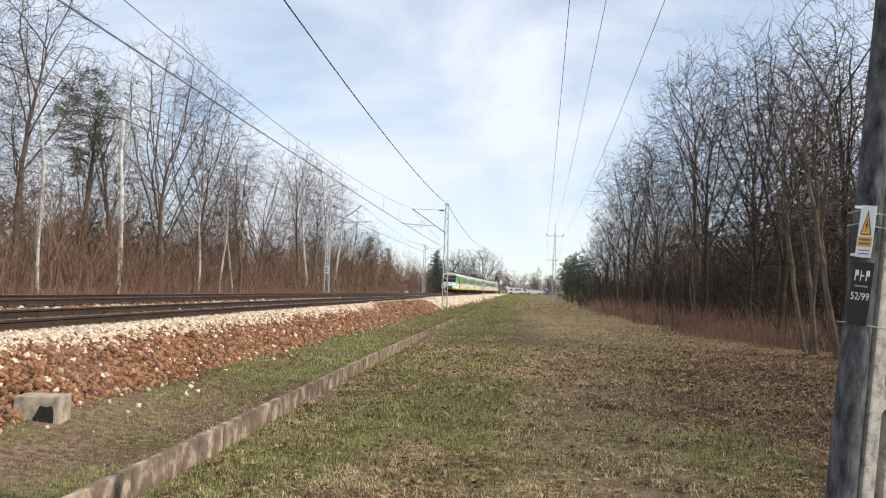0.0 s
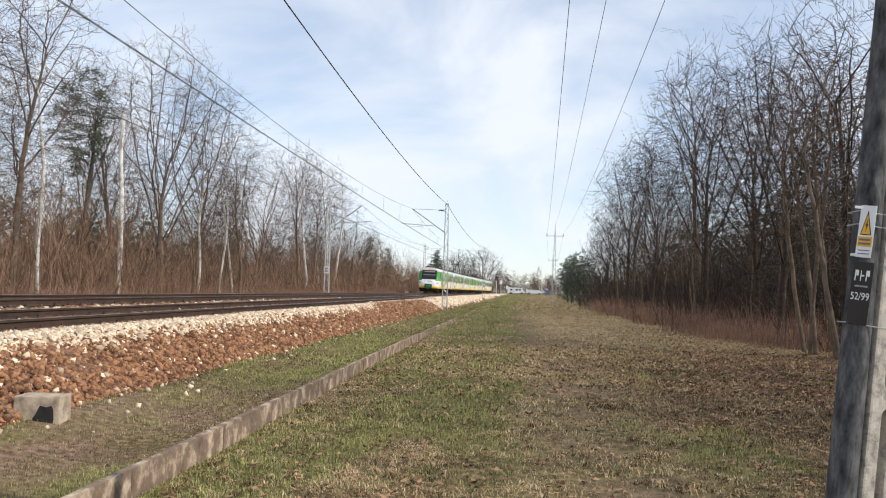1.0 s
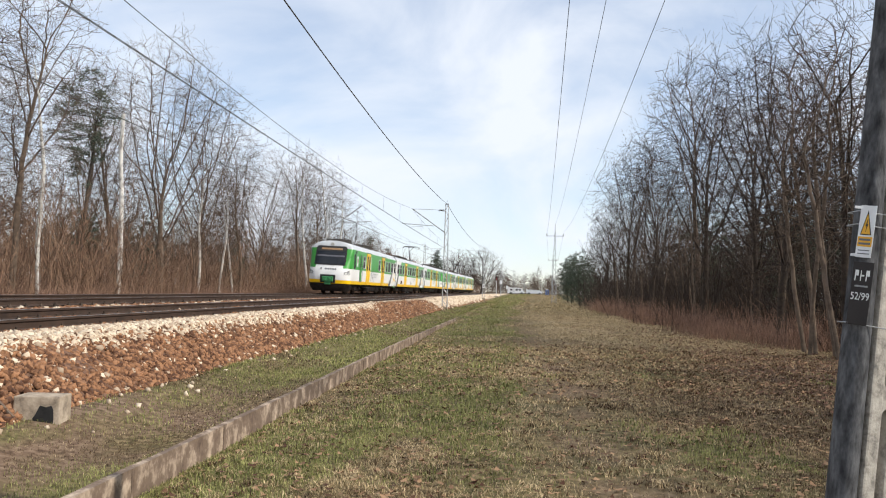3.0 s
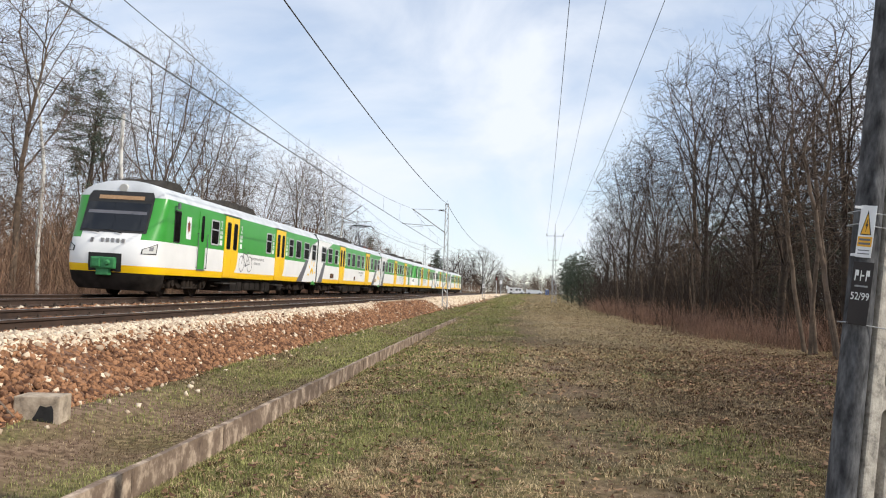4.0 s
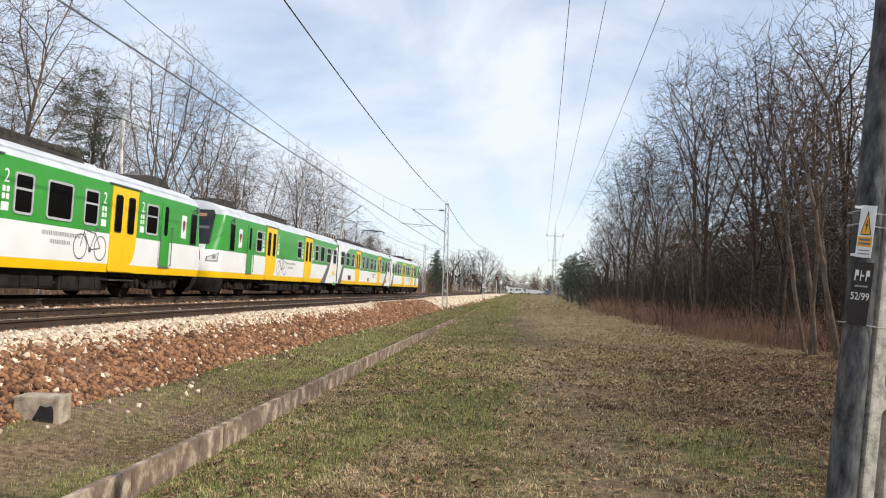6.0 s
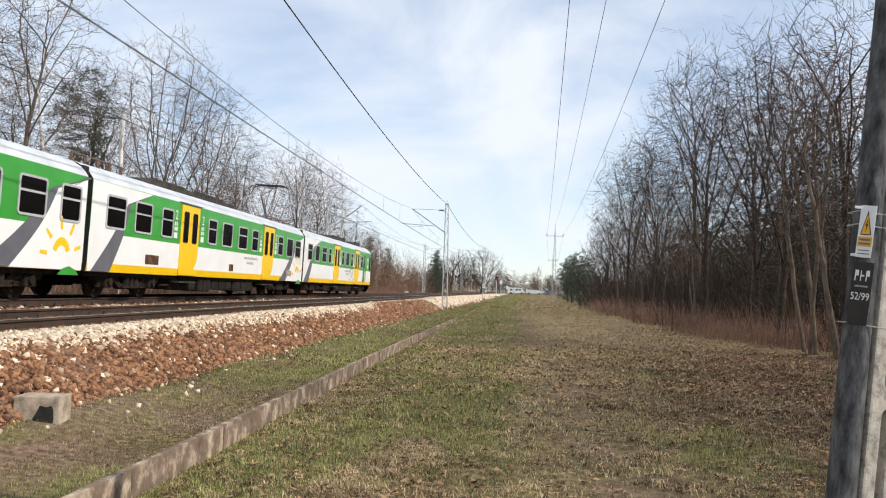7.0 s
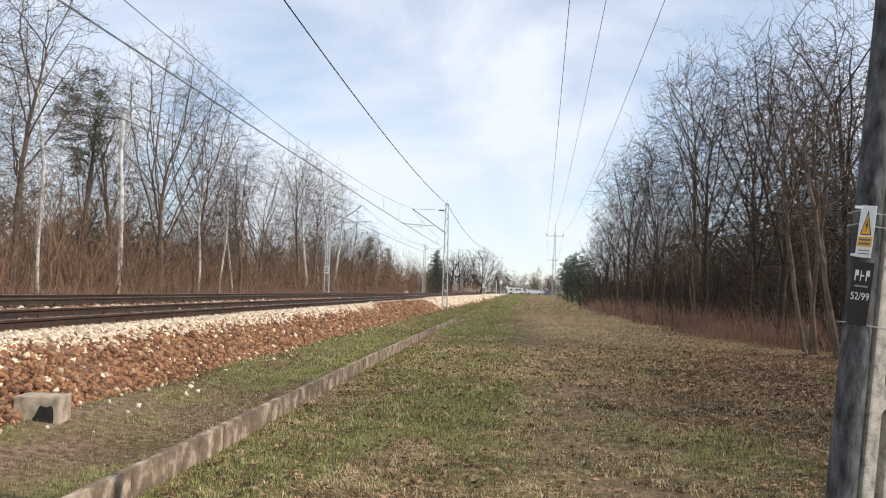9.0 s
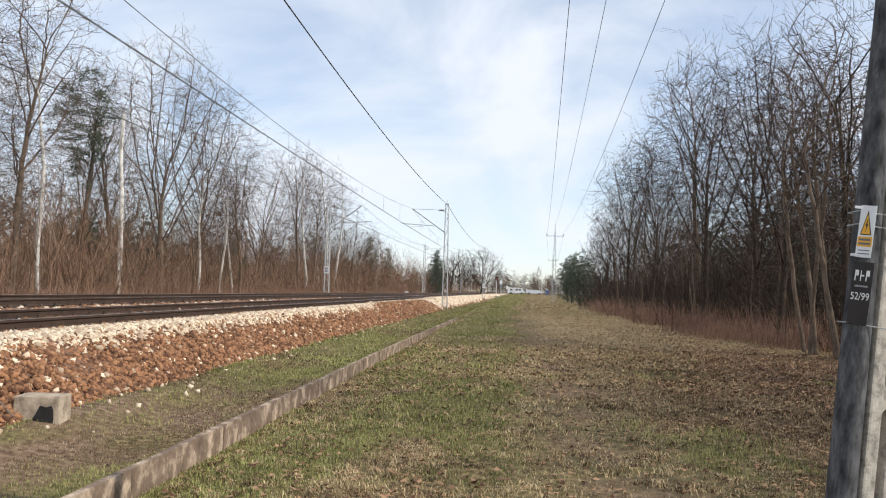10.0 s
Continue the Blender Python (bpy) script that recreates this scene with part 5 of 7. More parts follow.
def build_cab_front(car):
    pi = math.pi
    nose_patch("windscreen_surround", 1.92, 3.22, 0.295 * pi, 0.705 * pi, 0.012, M["rubber"], car)
    nose_patch("windscreen", 1.99, 2.86, 0.32 * pi, 0.68 * pi, 0.022, M["screen"], car, label="dark wide windscreen")
    # slate band painted across the glass as a reflection
    nose_patch("sun_blind", 2.50, 2.60, 0.34 * pi, 0.66 * pi, 0.024, M["slate"], car)
    nose_patch("destination_display", 2.96, 3.08, 0.40 * pi, 0.61 * pi, 0.024, M["display"], car, label="dim amber destination display")
    for a0, a1 in ((0.13, 0.30), (0.70, 0.87)):
        nose_patch("headlight_surround", 1.31, 1.65, a0 * pi, a1 * pi, 0.014, M["rubber"], car, shear=0.10)
        hl = nose_patch("headlight", 1.34, 1.62, (a0 + 0.01) * pi, (a1 - 0.012) * pi, 0.022, M["lampglass"], car, label="clear glass headlight", shear=0.10)
        nose_patch("headlight_bulb", 1.41, 1.53, (a0 + 0.05 if a0 < 0.5 else a0 + 0.07) * pi, (a0 + 0.10 if a0 < 0.5 else a0 + 0.12) * pi, 0.028, M["slate"], car, 4, 6)
    nose_patch("coupler_recess", 0.74, 1.28, 0.44 * pi, 0.56 * pi, 0.012, M["rubber"], car)
    bm = bmesh.new()
    box(bm, -0.36, 0.36, 20.51, 20.96, 0.82, 1.16, 0.04)
    rod(bm, (-0.18, 20.91, 1.0), (-0.18, 21.04, 1.0), 0.1, 0.05, 10)
    box(bm, 0.05, 0.3, 20.91, 21.02, 0.86, 1.12, 0.03)
    box(bm, -0.2, 0.2, 20.71, 20.91, 0.62, 0.84, 0.03)
    part("coupler", bm, M["coupler"], car, "green painted automatic coupler")
    bm = bmesh.new()
    rows = []
    for z, sc, d in ((0.72, 1.0, 0.0), (0.45, 0.96, -0.05), (0.20, 0.86, -0.22)):
        lv = blend_level(0.72)
        row = []
        for k in range(21):
            a = pi * k / 20
            m = a if a <= pi / 2 else pi - a
            x, u = nose_point(lv, max(m, 1e-6), 0)
            row.append(bm.verts.new((sc * (x if a <= pi / 2 else -x), u + d, z)))
        rows.append(row)
    for a, b in zip(rows, rows[1:]):
        for k in range(20):
            bm.faces.new((a[k], a[k + 1], b[k + 1], b[k])).smooth = True
    part("snow_plough", bm, M["under"], car, "black skirt plough under the cab")
    bm = bmesh.new()
    for sx in (-0.35, 0.35):
        rod(bm, (sx, 20.58, 1.90), (sx + 0.42, 20.52, 2.0), 0.016)
    part("wipers", bm, M["rubber"], car)
    bm = bmesh.new()
    rod(bm, (0, 19.75, 3.34), (0, 19.96, 3.32), 0.14, 0.13, 18)
    part("top_lamp", bm, M["lampglass"], car, "round lamp above the windscreen")
    bm = bmesh.new()
    for k in range(7):
        x = -0.5 + 0.16 * k
        if k != 5:
            box(bm, x, x + 0.085, 20.62, 20.68, 1.60, 1.73)
    part("number_bars", bm, M["marking"], car)
    bm = bmesh.new()
    for s in (-1, 1):
        rod(bm, (s * 1.43, 19.3, 2.90), (s * 1.56, 19.35, 2.90), 0.016)
        box(bm, s * 1.57 - 0.03, s * 1.57 + 0.03, 19.28, 19.42, 2.80, 3.0, 0.01)
    part("mirror_camera", bm, M["slate"], car)


def build_train():
    lead, mid, tail = build_car("lead"), build_car("mid"), build_car("tail")
    n = len(WHEELSETS)
    cars = []
    # distance of each car's u = 0 end from the train's rear, and whether u runs to the front
    first = list(WHEELSETS)
    plan = [(lead, 105.9, True), (mid, 105.9, False), (tail, 84.3, False), (lead, 41.9, True), (mid, 41.9, False), (tail, 20.3, False)]
    used = set()
    for tpl, d, fwd in plan:
        if tpl.name in used:
            ob = copy_thing(tpl, Matrix.Identity(4))
            for c in ob.children:
                if c.name.startswith("wheelset"):
                    WHEELSETS.append((c, c.matrix_basis.translation.y))
        else:
            ob = tpl
            used.add(tpl.name)
        cars.append((ob, d, fwd))
    return cars


TRAIN = build_train()
REAR_0, SPEED = 270.6, 29.85      # the rear's place along the track at the start, and metres a second


def travelled(t):
    """Metres run by the train since the start: nearly even, a little ahead at first."""
    ahead = ((0.0, 1.0), (2.5, 0.8), (3.8, 1.15), (4.2, 0.8), (4.6, 0.3), (5.5, 0.05), (7.5, 0.05), (8.2, 0.35), (10.0, 0.35))
    for (a, p), (b, q) in zip(ahead, ahead[1:]):
        if t <= b:
            return SPEED * t + p + (q - p) * (t - a) / (b - a)
    return SPEED * t + ahead[-1][1]


def car_pose(t, d, fwd):
    """Each car rides with its two bogies on the bend."""
    y0 = REAR_0 - travelled(t) - d
    sign = -1 if fwd else 1
    ya, yb = y0 + sign * 3.2, y0 + sign * 17.3
    (xa, _), (xb, _) = bend(FAR_X, ya), bend(FAR_X, yb)
    turn = math.degrees(math.atan2(-(xb - xa) * sign, (yb - ya) * sign))
    x0 = xa + (xb - xa) * (y0 - ya) / (yb - ya)
    tilt = math.degrees(TILT)
    if fwd:
        return pose(x0, y0, 1.125, 0, -tilt, turn + 180)
    return pose(x0, y0, 1.125, 0, tilt, turn)


def motions():
    for ob, d, fwd in TRAIN:
        walk(ob, [(0.1 * k, car_pose(0.1 * k, d, fwd)) for k in range(101)])
    # wheels roll; the turn from row to row stays under a quarter turn
    for ob, d, fwd in TRAIN:
        for c in ob.children:
            if c.name.startswith("wheelset"):
                y = c.matrix_basis.translation.y
                s = -1 if fwd else 1
                walk(c, [(k / 30, pose(0, y, 0.46, s * 80.0 * k)) for k in range(301)])


# ---- trees ----
def tubes(segs, sides):
    """Tapered tubes: segs rows of (x0, y0, z0, x1, y1, z1, r0, r1)."""
    s = np.asarray(segs, float)
    a, b, r0, r1 = s[:, 0:3], s[:, 3:6], s[:, 6], s[:, 7]
    d = b - a
    d /= np.linalg.norm(d, axis=1, keepdims=True) + 1e-9
    ref = np.where(np.abs(d[:, 2:3]) > 0.9, np.array([[1.0, 0, 0]]), np.array([[0, 0, 1.0]]))
    u = np.cross(d, ref)
    u /= np.linalg.norm(u, axis=1, keepdims=True) + 1e-9
    w = np.cross(d, u)
    n = len(s)
    v = np.zeros((n, 2 * sides, 3))
    for k in range(sides):
        q = 2 * math.pi * k / sides
        o = math.cos(q) * u + math.sin(q) * w
        v[:, k] = a + o * r0[:, None]
        v[:, sides + k] = b + o * r1[:, None]
    t = []
    for k in range(sides):
        k2 = (k + 1) % sides
        t += [(k, k2, sides + k2), (k, sides + k2, sides + k)]
    t = np.array(t)[None] + (np.arange(n) * 2 * sides)[:, None, None]
    return v.reshape(-1, 3), t.reshape(-1, 3)


def ribbons(segs, seed=1):
    """Hair-thin twigs: one narrow strip each, turned at random about its length."""
    s = np.asarray(segs, float)
    a, b = s[:, 0:3], s[:, 3:6]
    d = b - a
    d /= np.linalg.norm(d, axis=1, keepdims=True) + 1e-9
    u = np.cross(d, np.random.default_rng(seed).normal(size=a.shape))
    u /= np.linalg.norm(u, axis=1, keepdims=True) + 1e-9
    v = np.stack([a - u * s[:, 6:7], a + u * s[:, 6:7], b + u * s[:, 7:8], b - u * s[:, 7:8]], 1)
    t = np.array([(0, 1, 2), (0, 2, 3)])[None] + (np.arange(len(s)) * 4)[:, None, None]
    return v.reshape(-1, 3), t.reshape(-1, 3)


def limb_lines(rng, chain, height, low, wide, limbs, angle, step):
    """Long straight limbs that fan out of a stem: (place on the stem, points)."""
    out = []
    turn = rng.random() * 6.28
    zc, rz, rw = height * (1 + low) / 2, height * (1 - low) / 2, height * wide
    first = max(2, int(len(chain) * 0.35))
    for k in range(limbs):
        at = first + int((len(chain) - 1 - first) * (k + 0.5 * rng.random()) / limbs)
        p = Vector(chain[at])
        turn += 2.4 + rng.gauss(0, 0.3)
        a = angle * rng.uniform(0.6, 1.25)
        d = Vector((math.cos(turn) * math.sin(a), math.sin(turn) * math.sin(a), math.cos(a)))
        pts = []
        for _ in range(60):
            d = (d + Vector((rng.gauss(0, 0.055), rng.gauss(0, 0.055), rng.gauss(0.012, 0.04)))).normalized()
            p = p + d * step
            if (p.x / rw) ** 2 + (p.y / rw) ** 2 + ((p.z - zc) / rz) ** 2 > 0.92 * rng.uniform(0.75, 1.1) and p.z > zc * 0.8:
                break
            pts.append(tuple(p))
        if len(pts) > 2:
            out.append((at, pts))
    return out


def colonise(seed, height, chains, envelope, points, step, lift, wobble=0.08, kids_most=3, limbs=()):
    """Grows a branch skeleton towards points scattered in a crown's envelope; chains are the stems it starts from.
    envelope: (centre x, y, z, radius x, y, z) in metres. Gives places and parents."""
    g = np.random.default_rng(seed)
    pos, par = [], []
    for chain in chains:
        last = -1
        for p in chain:
            pos.append(p)
            par.append(last)
            last = len(pos) - 1
    for at0, pts in limbs:
        last = at0
        for p in pts:
            pos.append(p)
            par.append(last)
            last = len(pos) - 1
    pos = np.array(pos, float)
    q = g.normal(size=(points, 3))
    q /= np.linalg.norm(q, axis=1, keepdims=True)
    q *= (0.18 + 0.82 * g.random((points, 1))) ** 0.55
    lump = 1 + 0.16 * np.sin(q[:, 0:1] * 5 + seed) * np.cos(q[:, 1:2] * 4 + q[:, 2:3] * 6 + seed)
    at = q * lump * np.array(envelope[3:]) + np.array(envelope[:3])
    at = at[at[:, 2] > 0.4]
    reach, kill = 8.0 * step, 1.25 * step
    dist = np.full(len(at), 1e9)
    near = np.zeros(len(at), int)

    def meet(first):
        for i in range(first, len(pos), 400):
            d = np.linalg.norm(at[:, None, :] - pos[None, i:i + 400], axis=2)
            k = d.argmin(1)
            m = d[np.arange(len(at)), k]
            better = m < dist
            dist[better] = m[better]
            near[better] = k[better] + i

    meet(0)
    kids = np.zeros(60000, int)
    head = np.zeros_like(pos)
    for i, p in enumerate(par):
        if p >= 0:
            head[i] = (pos[i] - pos[p]) / np.linalg.norm(pos[i] - pos[p])
    for turn in range(160):
        keep = dist > kill
        at, dist, near = at[keep], dist[keep], near[keep]
        pull = dist < (reach if turn > 12 else 1e8)
        if not pull.any():
            break
        sums = np.zeros((len(pos), 3))
        d = (at[pull] - pos[near[pull]]) / dist[pull][:, None]
        np.add.at(sums, near[pull], d)
        who = np.nonzero((np.abs(sums).sum(1) > 1e-6) & (kids[:len(pos)] < kids_most))[0]
        if not len(who):
            break
        v = sums[who]
        v /= np.linalg.norm(v, axis=1, keepdims=True)
        v += g.normal(0, wobble, v.shape) + np.array([0, 0, lift]) + np.where(kids[who][:, None] == 0, 0.4, -0.1) * head[who]
        v /= np.linalg.norm(v, axis=1, keepdims=True)
        kids[who] += 1
        first = len(pos)
        pos = np.concatenate([pos, pos[who] + v * step])
        head = np.concatenate([head, v])
        par += list(who)
        if len(pos) > 9000:
            break
        meet(first)
    return pos, np.array(par)


def thickness(pos, par, r, tip):
    """Pipe-model radii: each limb carries what its twigs add up to."""
    n = len(pos)
    load = np.zeros(n)
    has = np.zeros(n, bool)
    has[par[par >= 0]] = True
    load[~has] = 1
    for i in range(n - 1, -1, -1):
        if par[i] >= 0:
            load[par[i]] += load[i]
    most = load[par < 0].max()
    thin = tip * load ** 0.42
    return thin * (1 + (r / thin.max() - 1) * (load / most) ** 0.55), load


def welded(line, radii, sides):
    """One unbroken tapered tube along a line of points."""
    p = np.asarray(line, float)
    d = np.gradient(p, axis=0)
    d /= np.linalg.norm(d, axis=1, keepdims=True) + 1e-9
    u = np.cross(d, np.array([[0.0, 1.0, 0.0]]))
    u /= np.linalg.norm(u, axis=1, keepdims=True) + 1e-9
    w = np.cross(d, u)
    n = len(p)
    q = 2 * math.pi * np.arange(sides) / sides
    v = p[:, None, :] + (u[:, None, :] * np.cos(q)[None, :, None] + w[:, None, :] * np.sin(q)[None, :, None]) * np.asarray(radii)[:, None, None]
    t = []
    for i in range(n - 1):
        for k in range(sides):
            k2 = (k + 1) % sides
            a, b, c, e = i * sides + k, i * sides + k2, (i + 1) * sides + k2, (i + 1) * sides + k
            t += [(a, b, c), (a, c, e)]
    return v.reshape(-1, 3), np.array(t)


def stem_line(rng, height, x, y, lean, bow=0.035, step=0.45):
    p, d = Vector((x, y, -0.15)), Vector((rng.gauss(0, lean), rng.gauss(0, lean), 1)).normalized()
    out = [tuple(p)]
    while p.z < height:
        d = (d + Vector((rng.gauss(0, bow), rng.gauss(0, bow), 0.03))).normalized()
        p = p + d * step
        out.append(tuple(p))
    return out


def bare_tree(name, label, seed, height, r, bark, twig, wide=0.24, low=0.2, bole=0.3, stems=1, spread=0.5, points=900, step=0.34, lift=0.12, lean=0.03, twigs=2, twig_len=0.6, droop=0.12, tip=0.008, limbs=0, angle=0.5):
    """A leafless tree. wide: crown radius, low: crown's foot, bole: stem's length, all as shares of the height."""
    rng = random.Random(seed)
    chains = []
    for k in range(stems):
        ox, oy = (0, 0) if k == 0 else (rng.uniform(-spread, spread), rng.uniform(-spread, spread))
        chains.append(stem_line(rng, height * bole * (1 if k == 0 else rng.uniform(0.7, 1.05)), ox, oy, lean * (1 if k == 0 else 3)))
    zc, rz = height * (1 + low) / 2, height * (1 - low) / 2
    tx, ty, _ = chains[0][-1]
    fan = limb_lines(rng, chains[0], height, low, wide, limbs, angle, step)
    pos, par = colonise(seed, height, chains, (tx * 0.6, ty * 0.6, zc, height * wide, height * wide, rz * 0.97), points, step, lift, limbs=fan)
    rad, load = thickness(pos, par, r, tip)
    soft = pos.copy()
    inner = par >= 0
    acc, cnt = np.zeros_like(pos), np.zeros(len(pos))
    np.add.at(acc, par[inner], pos[inner])
    np.add.at(cnt, par[inner], 1)
    mid = inner & (cnt > 0)
    soft[mid] = 0.5 * pos[mid] + 0.25 * pos[par[mid]] + 0.25 * acc[mid] / cnt[mid][:, None]
    pos = soft
    idx = np.nonzero(inner)[0]
    up = par[idx]
    # the stems: from each root along the thickest child
    heavy = {}
    for i in idx:
        p = par[i]
        if p not in heavy or load[i] > load[heavy[p]]:
            heavy[p] = i
    trunk, lines = set(), []
    for i in np.nonzero(par < 0)[0]:
        line = [i]
        while i in heavy and (rad[heavy[i]] > 0.25 * r or len(line) < 4):
            i = heavy[i]
            line.append(i)
            trunk.add(int(i))
        lines.append(line)
    segs = np.concatenate([pos[up], pos[idx], np.maximum(rad[idx], np.minimum(rad[up], rad[idx] * 1.25))[:, None], rad[idx][:, None]], 1)
    on_trunk = np.array([int(i) in trunk for i in idx])
    tree = thing(name, label, "tree")
    for line in lines:
        thick = rad[line].copy()
        thick[0] *= 1.25
        v, t = welded(pos[line], thick, 8)
        part("trunk", tri_mesh("trunk", v, t, bark, True), None, tree)
    rest = segs[~on_trunk]
    thick = rest[:, 7] > 0.022
    v1, t1 = tubes(rest[thick], 5)
    v2, t2 = tubes(rest[~thick], 3)
    g = np.random.default_rng(seed + 1)
    # side shoots along the limbs, each forking into hair-thin twigs
    thin = idx[(rad[idx] < 0.32 * r) & ~on_trunk]
    base = np.repeat(thin, twigs)
    n = len(base)

    def unit(q):
        return q / (np.linalg.norm(q, axis=1, keepdims=True) + 1e-9)

    d = unit(pos[base] - pos[par[base]])
    side = g.normal(size=d.shape)
    side = unit(side - d * (side * d).sum(1, keepdims=True))
    ang = 0.5 + 0.5 * g.random((n, 1))
    d = unit(d * np.cos(ang) + side * np.sin(ang) + np.array([0, 0, 0.18 - 0.6 * droop]))
    L = twig_len * (0.4 + 1.0 * g.random((n, 1)) ** 1.3)
    p0 = pos[base] - (pos[base] - pos[par[base]]) * g.random((n, 1))
    p1 = p0 + d * L * 0.45
    d2 = unit(d + g.normal(0, 0.16, d.shape) + np.array([0, 0, 0.25 - droop]))
    p2 = p1 + d2 * L * 0.55
    rows = [(p0, p1, 0.0075, 0.006), (p1, p2, 0.006, 0.0035)]
    for root, tip_, f in ((p0, p1, 0.75), (p1, p2, 0.35), (p1, p2, 0.75)):
        q0 = root + (tip_ - root) * (f + 0.2 * g.random((n, 1)))
        q1 = q0 + unit(d2 + g.normal(0, 0.5, d.shape) + np.array([0, 0, 0.1 - droop])) * L * (0.3 + 0.25 * g.random((n, 1)))
        rows.append((q0, q1, 0.005, 0.0032))
    one = np.ones((n, 1))
    fine = np.concatenate([np.concatenate([u, w, one * ra, one * rb], 1) for u, w, ra, rb in rows])
    v3, t3 = ribbons(fine, seed)
    me = tri_mesh("crown", np.concatenate([v1, v2, v3]), np.concatenate([t1, t2 + len(v1), t3 + len(v1) + len(v2)]), twig)
    part("crown", me, None, tree)
    return tree


def tuft_mesh(rng, centres, radius, n, length, flat=0.6):
    """Sprays of thin needles round many centres."""
    c = np.asarray(centres, float)
    m = len(c) * n
    base = np.repeat(c, n, axis=0) + rng.normal(0, radius, (m, 3)) * np.array([1, 1, flat])
    d = rng.normal(size=(m, 3)) * np.array([1, 1, 0.7]) + np.array([0, 0, 0.25])
    d /= np.linalg.norm(d, axis=1, keepdims=True)
    side = np.cross(d, rng.normal(size=(m, 3)))
    side /= np.linalg.norm(side, axis=1, keepdims=True)
    L = length * (0.6 + 0.8 * rng.random((m, 1)))
    w = L * 0.11
    v = np.stack([base - side * w, base + side * w, base + d * L], 1)
    return v.reshape(-1, 3), np.arange(m * 3).reshape(-1, 3)


def pine(seed, height, r, label, low=0.42, wide=0.15, points=150):
    """A slender pine: bare stem below, an open crown of needle clumps at the boughs' ends."""
    rng = random.Random(seed)
    chain = stem_line(rng, height * 0.9, 0, 0, 0.03, 0.02)
    zc, rz = height * (1 + low) / 2, height * (1 - low) / 2
    pos, par = colonise(seed, height, [chain], (0, 0, zc, height * wide, height * wide, rz), points, 0.36, 0.02, 0.12)
    rad, load = thickness(pos, par, r, 0.012)
    n0 = len(chain)
    idx = np.arange(1, len(pos))
    up = par[idx]
    segs = np.concatenate([pos[up], pos[idx], rad[idx][:, None], rad[idx][:, None] * 0.92], 1)
    tree = thing("pine_tree", label, "tree")
    v, t = welded(pos[:n0], r * (1 - 0.85 * np.arange(n0) / n0), 9)
    part("trunk", tri_mesh("trunk", v, t, M["bark_dark_shaded"], True), None, tree)
    v, t = tubes(segs[n0 - 1:], 4)
    tagged(part("bough", tri_mesh("bough", v, t, M["twig_dark_shaded"]), None, tree), kind="stuff")
    g = np.random.default_rng(seed)
    ends = pos[(load <= 3) & (np.arange(len(pos)) >= n0)]
    ends = np.concatenate([ends, pos[n0 - 2:n0]])
    v, t = tuft_mesh(g, ends, 0.15, 34, 0.2, 0.5)
    part("crown", tri_mesh("crown", v, t, M["needles"]), None, tree, "blue-green needle clumps")
    return tree


def broken_birch(label):
    """A tall white birch stem snapped off at the top, with a few short side limbs."""
    rng = random.Random(303)
    tree = thing("birch_snag", label, "tree")
    line = stem_line(rng, 9.7, 0, 0, 0.0, 0.02)
    n = len(line)
    v, t = welded(line, [0.15 - 0.06 * i / n for i in range(n)], 10)
    part("trunk", tri_mesh("trunk", v, t, M["birch"], True), None, tree, "peeling white birch bark")
    lim, fine = [], []
    for k in range(16):
        i = rng.randrange(8, n - 2)
        p, a = Vector(line[i]), rng.random() * 6.28
        d = Vector((math.cos(a), math.sin(a), rng.uniform(0.3, 1.1))).normalized()
        L = rng.uniform(0.6, 2.0)
        for j in range(4):
            d = (d + Vector((rng.gauss(0, 0.15), rng.gauss(0, 0.15), 0.05))).normalized()
            q = p + d * L / 4
            lim.append((*p, *q, 0.022 - 0.004 * j, 0.018 - 0.004 * j))
            for _ in range(3):
                e = (d + Vector((rng.gauss(0, 0.6), rng.gauss(0, 0.6), rng.gauss(0, 0.4)))).normalized() * rng.uniform(0.2, 0.6)
                fine.append((*q, *(q + e), 0.006, 0.004))
            p = q
    v, t = tubes(lim, 4)
    v2, t2 = ribbons(fine)
    part("side_limb", tri_mesh("side_limb", np.concatenate([v, v2]), np.concatenate([t, t2 + len(v)]), M["twig"]), None, tree)
    return tree


def spruce(seed, height, label):
    rng = random.Random(seed)
    segs, ends = [], []
    z = 0.6
    while z < height - 0.3:
        t = z / height
        n = 7
        for k in range(n):
            a = rng.random() * 6.28
            L = (1 - t) ** 0.8 * height * 0.22 * rng.uniform(0.8, 1.15) + 0.15
            p = Vector((0, 0, z))
            q = Vector((math.cos(a) * L, math.sin(a) * L, z - 0.18 * L))
            segs.append((*p, *q, 0.03, 0.01))
            m = max(2, int(L / 0.28))
            ends += [tuple(p.lerp(q, (i + 1) / m) + Vector((rng.gauss(0, 0.08), rng.gauss(0, 0.08), 0))) for i in range(m)]
        z += 0.32
    tree = thing("spruce_tree", label, "tree")
    v, t = tubes([(0, 0, -0.1, 0, 0, height, 0.16, 0.02)], 8)
    part("trunk", tri_mesh("trunk", v, t, M["bark_dark_shaded"], True), None, tree)
    v, t = tubes(segs, 3)
    v2, t2 = tuft_mesh(np.random.default_rng(seed), ends, 0.15, 10, 0.26, 0.4)
    part("crown", tri_mesh("crown", np.concatenate([v, v2]), np.concatenate([t, t2 + len(v)]), M["needles"]), None, tree, "drooping dark green boughs")
    return tree


PLACED = {}


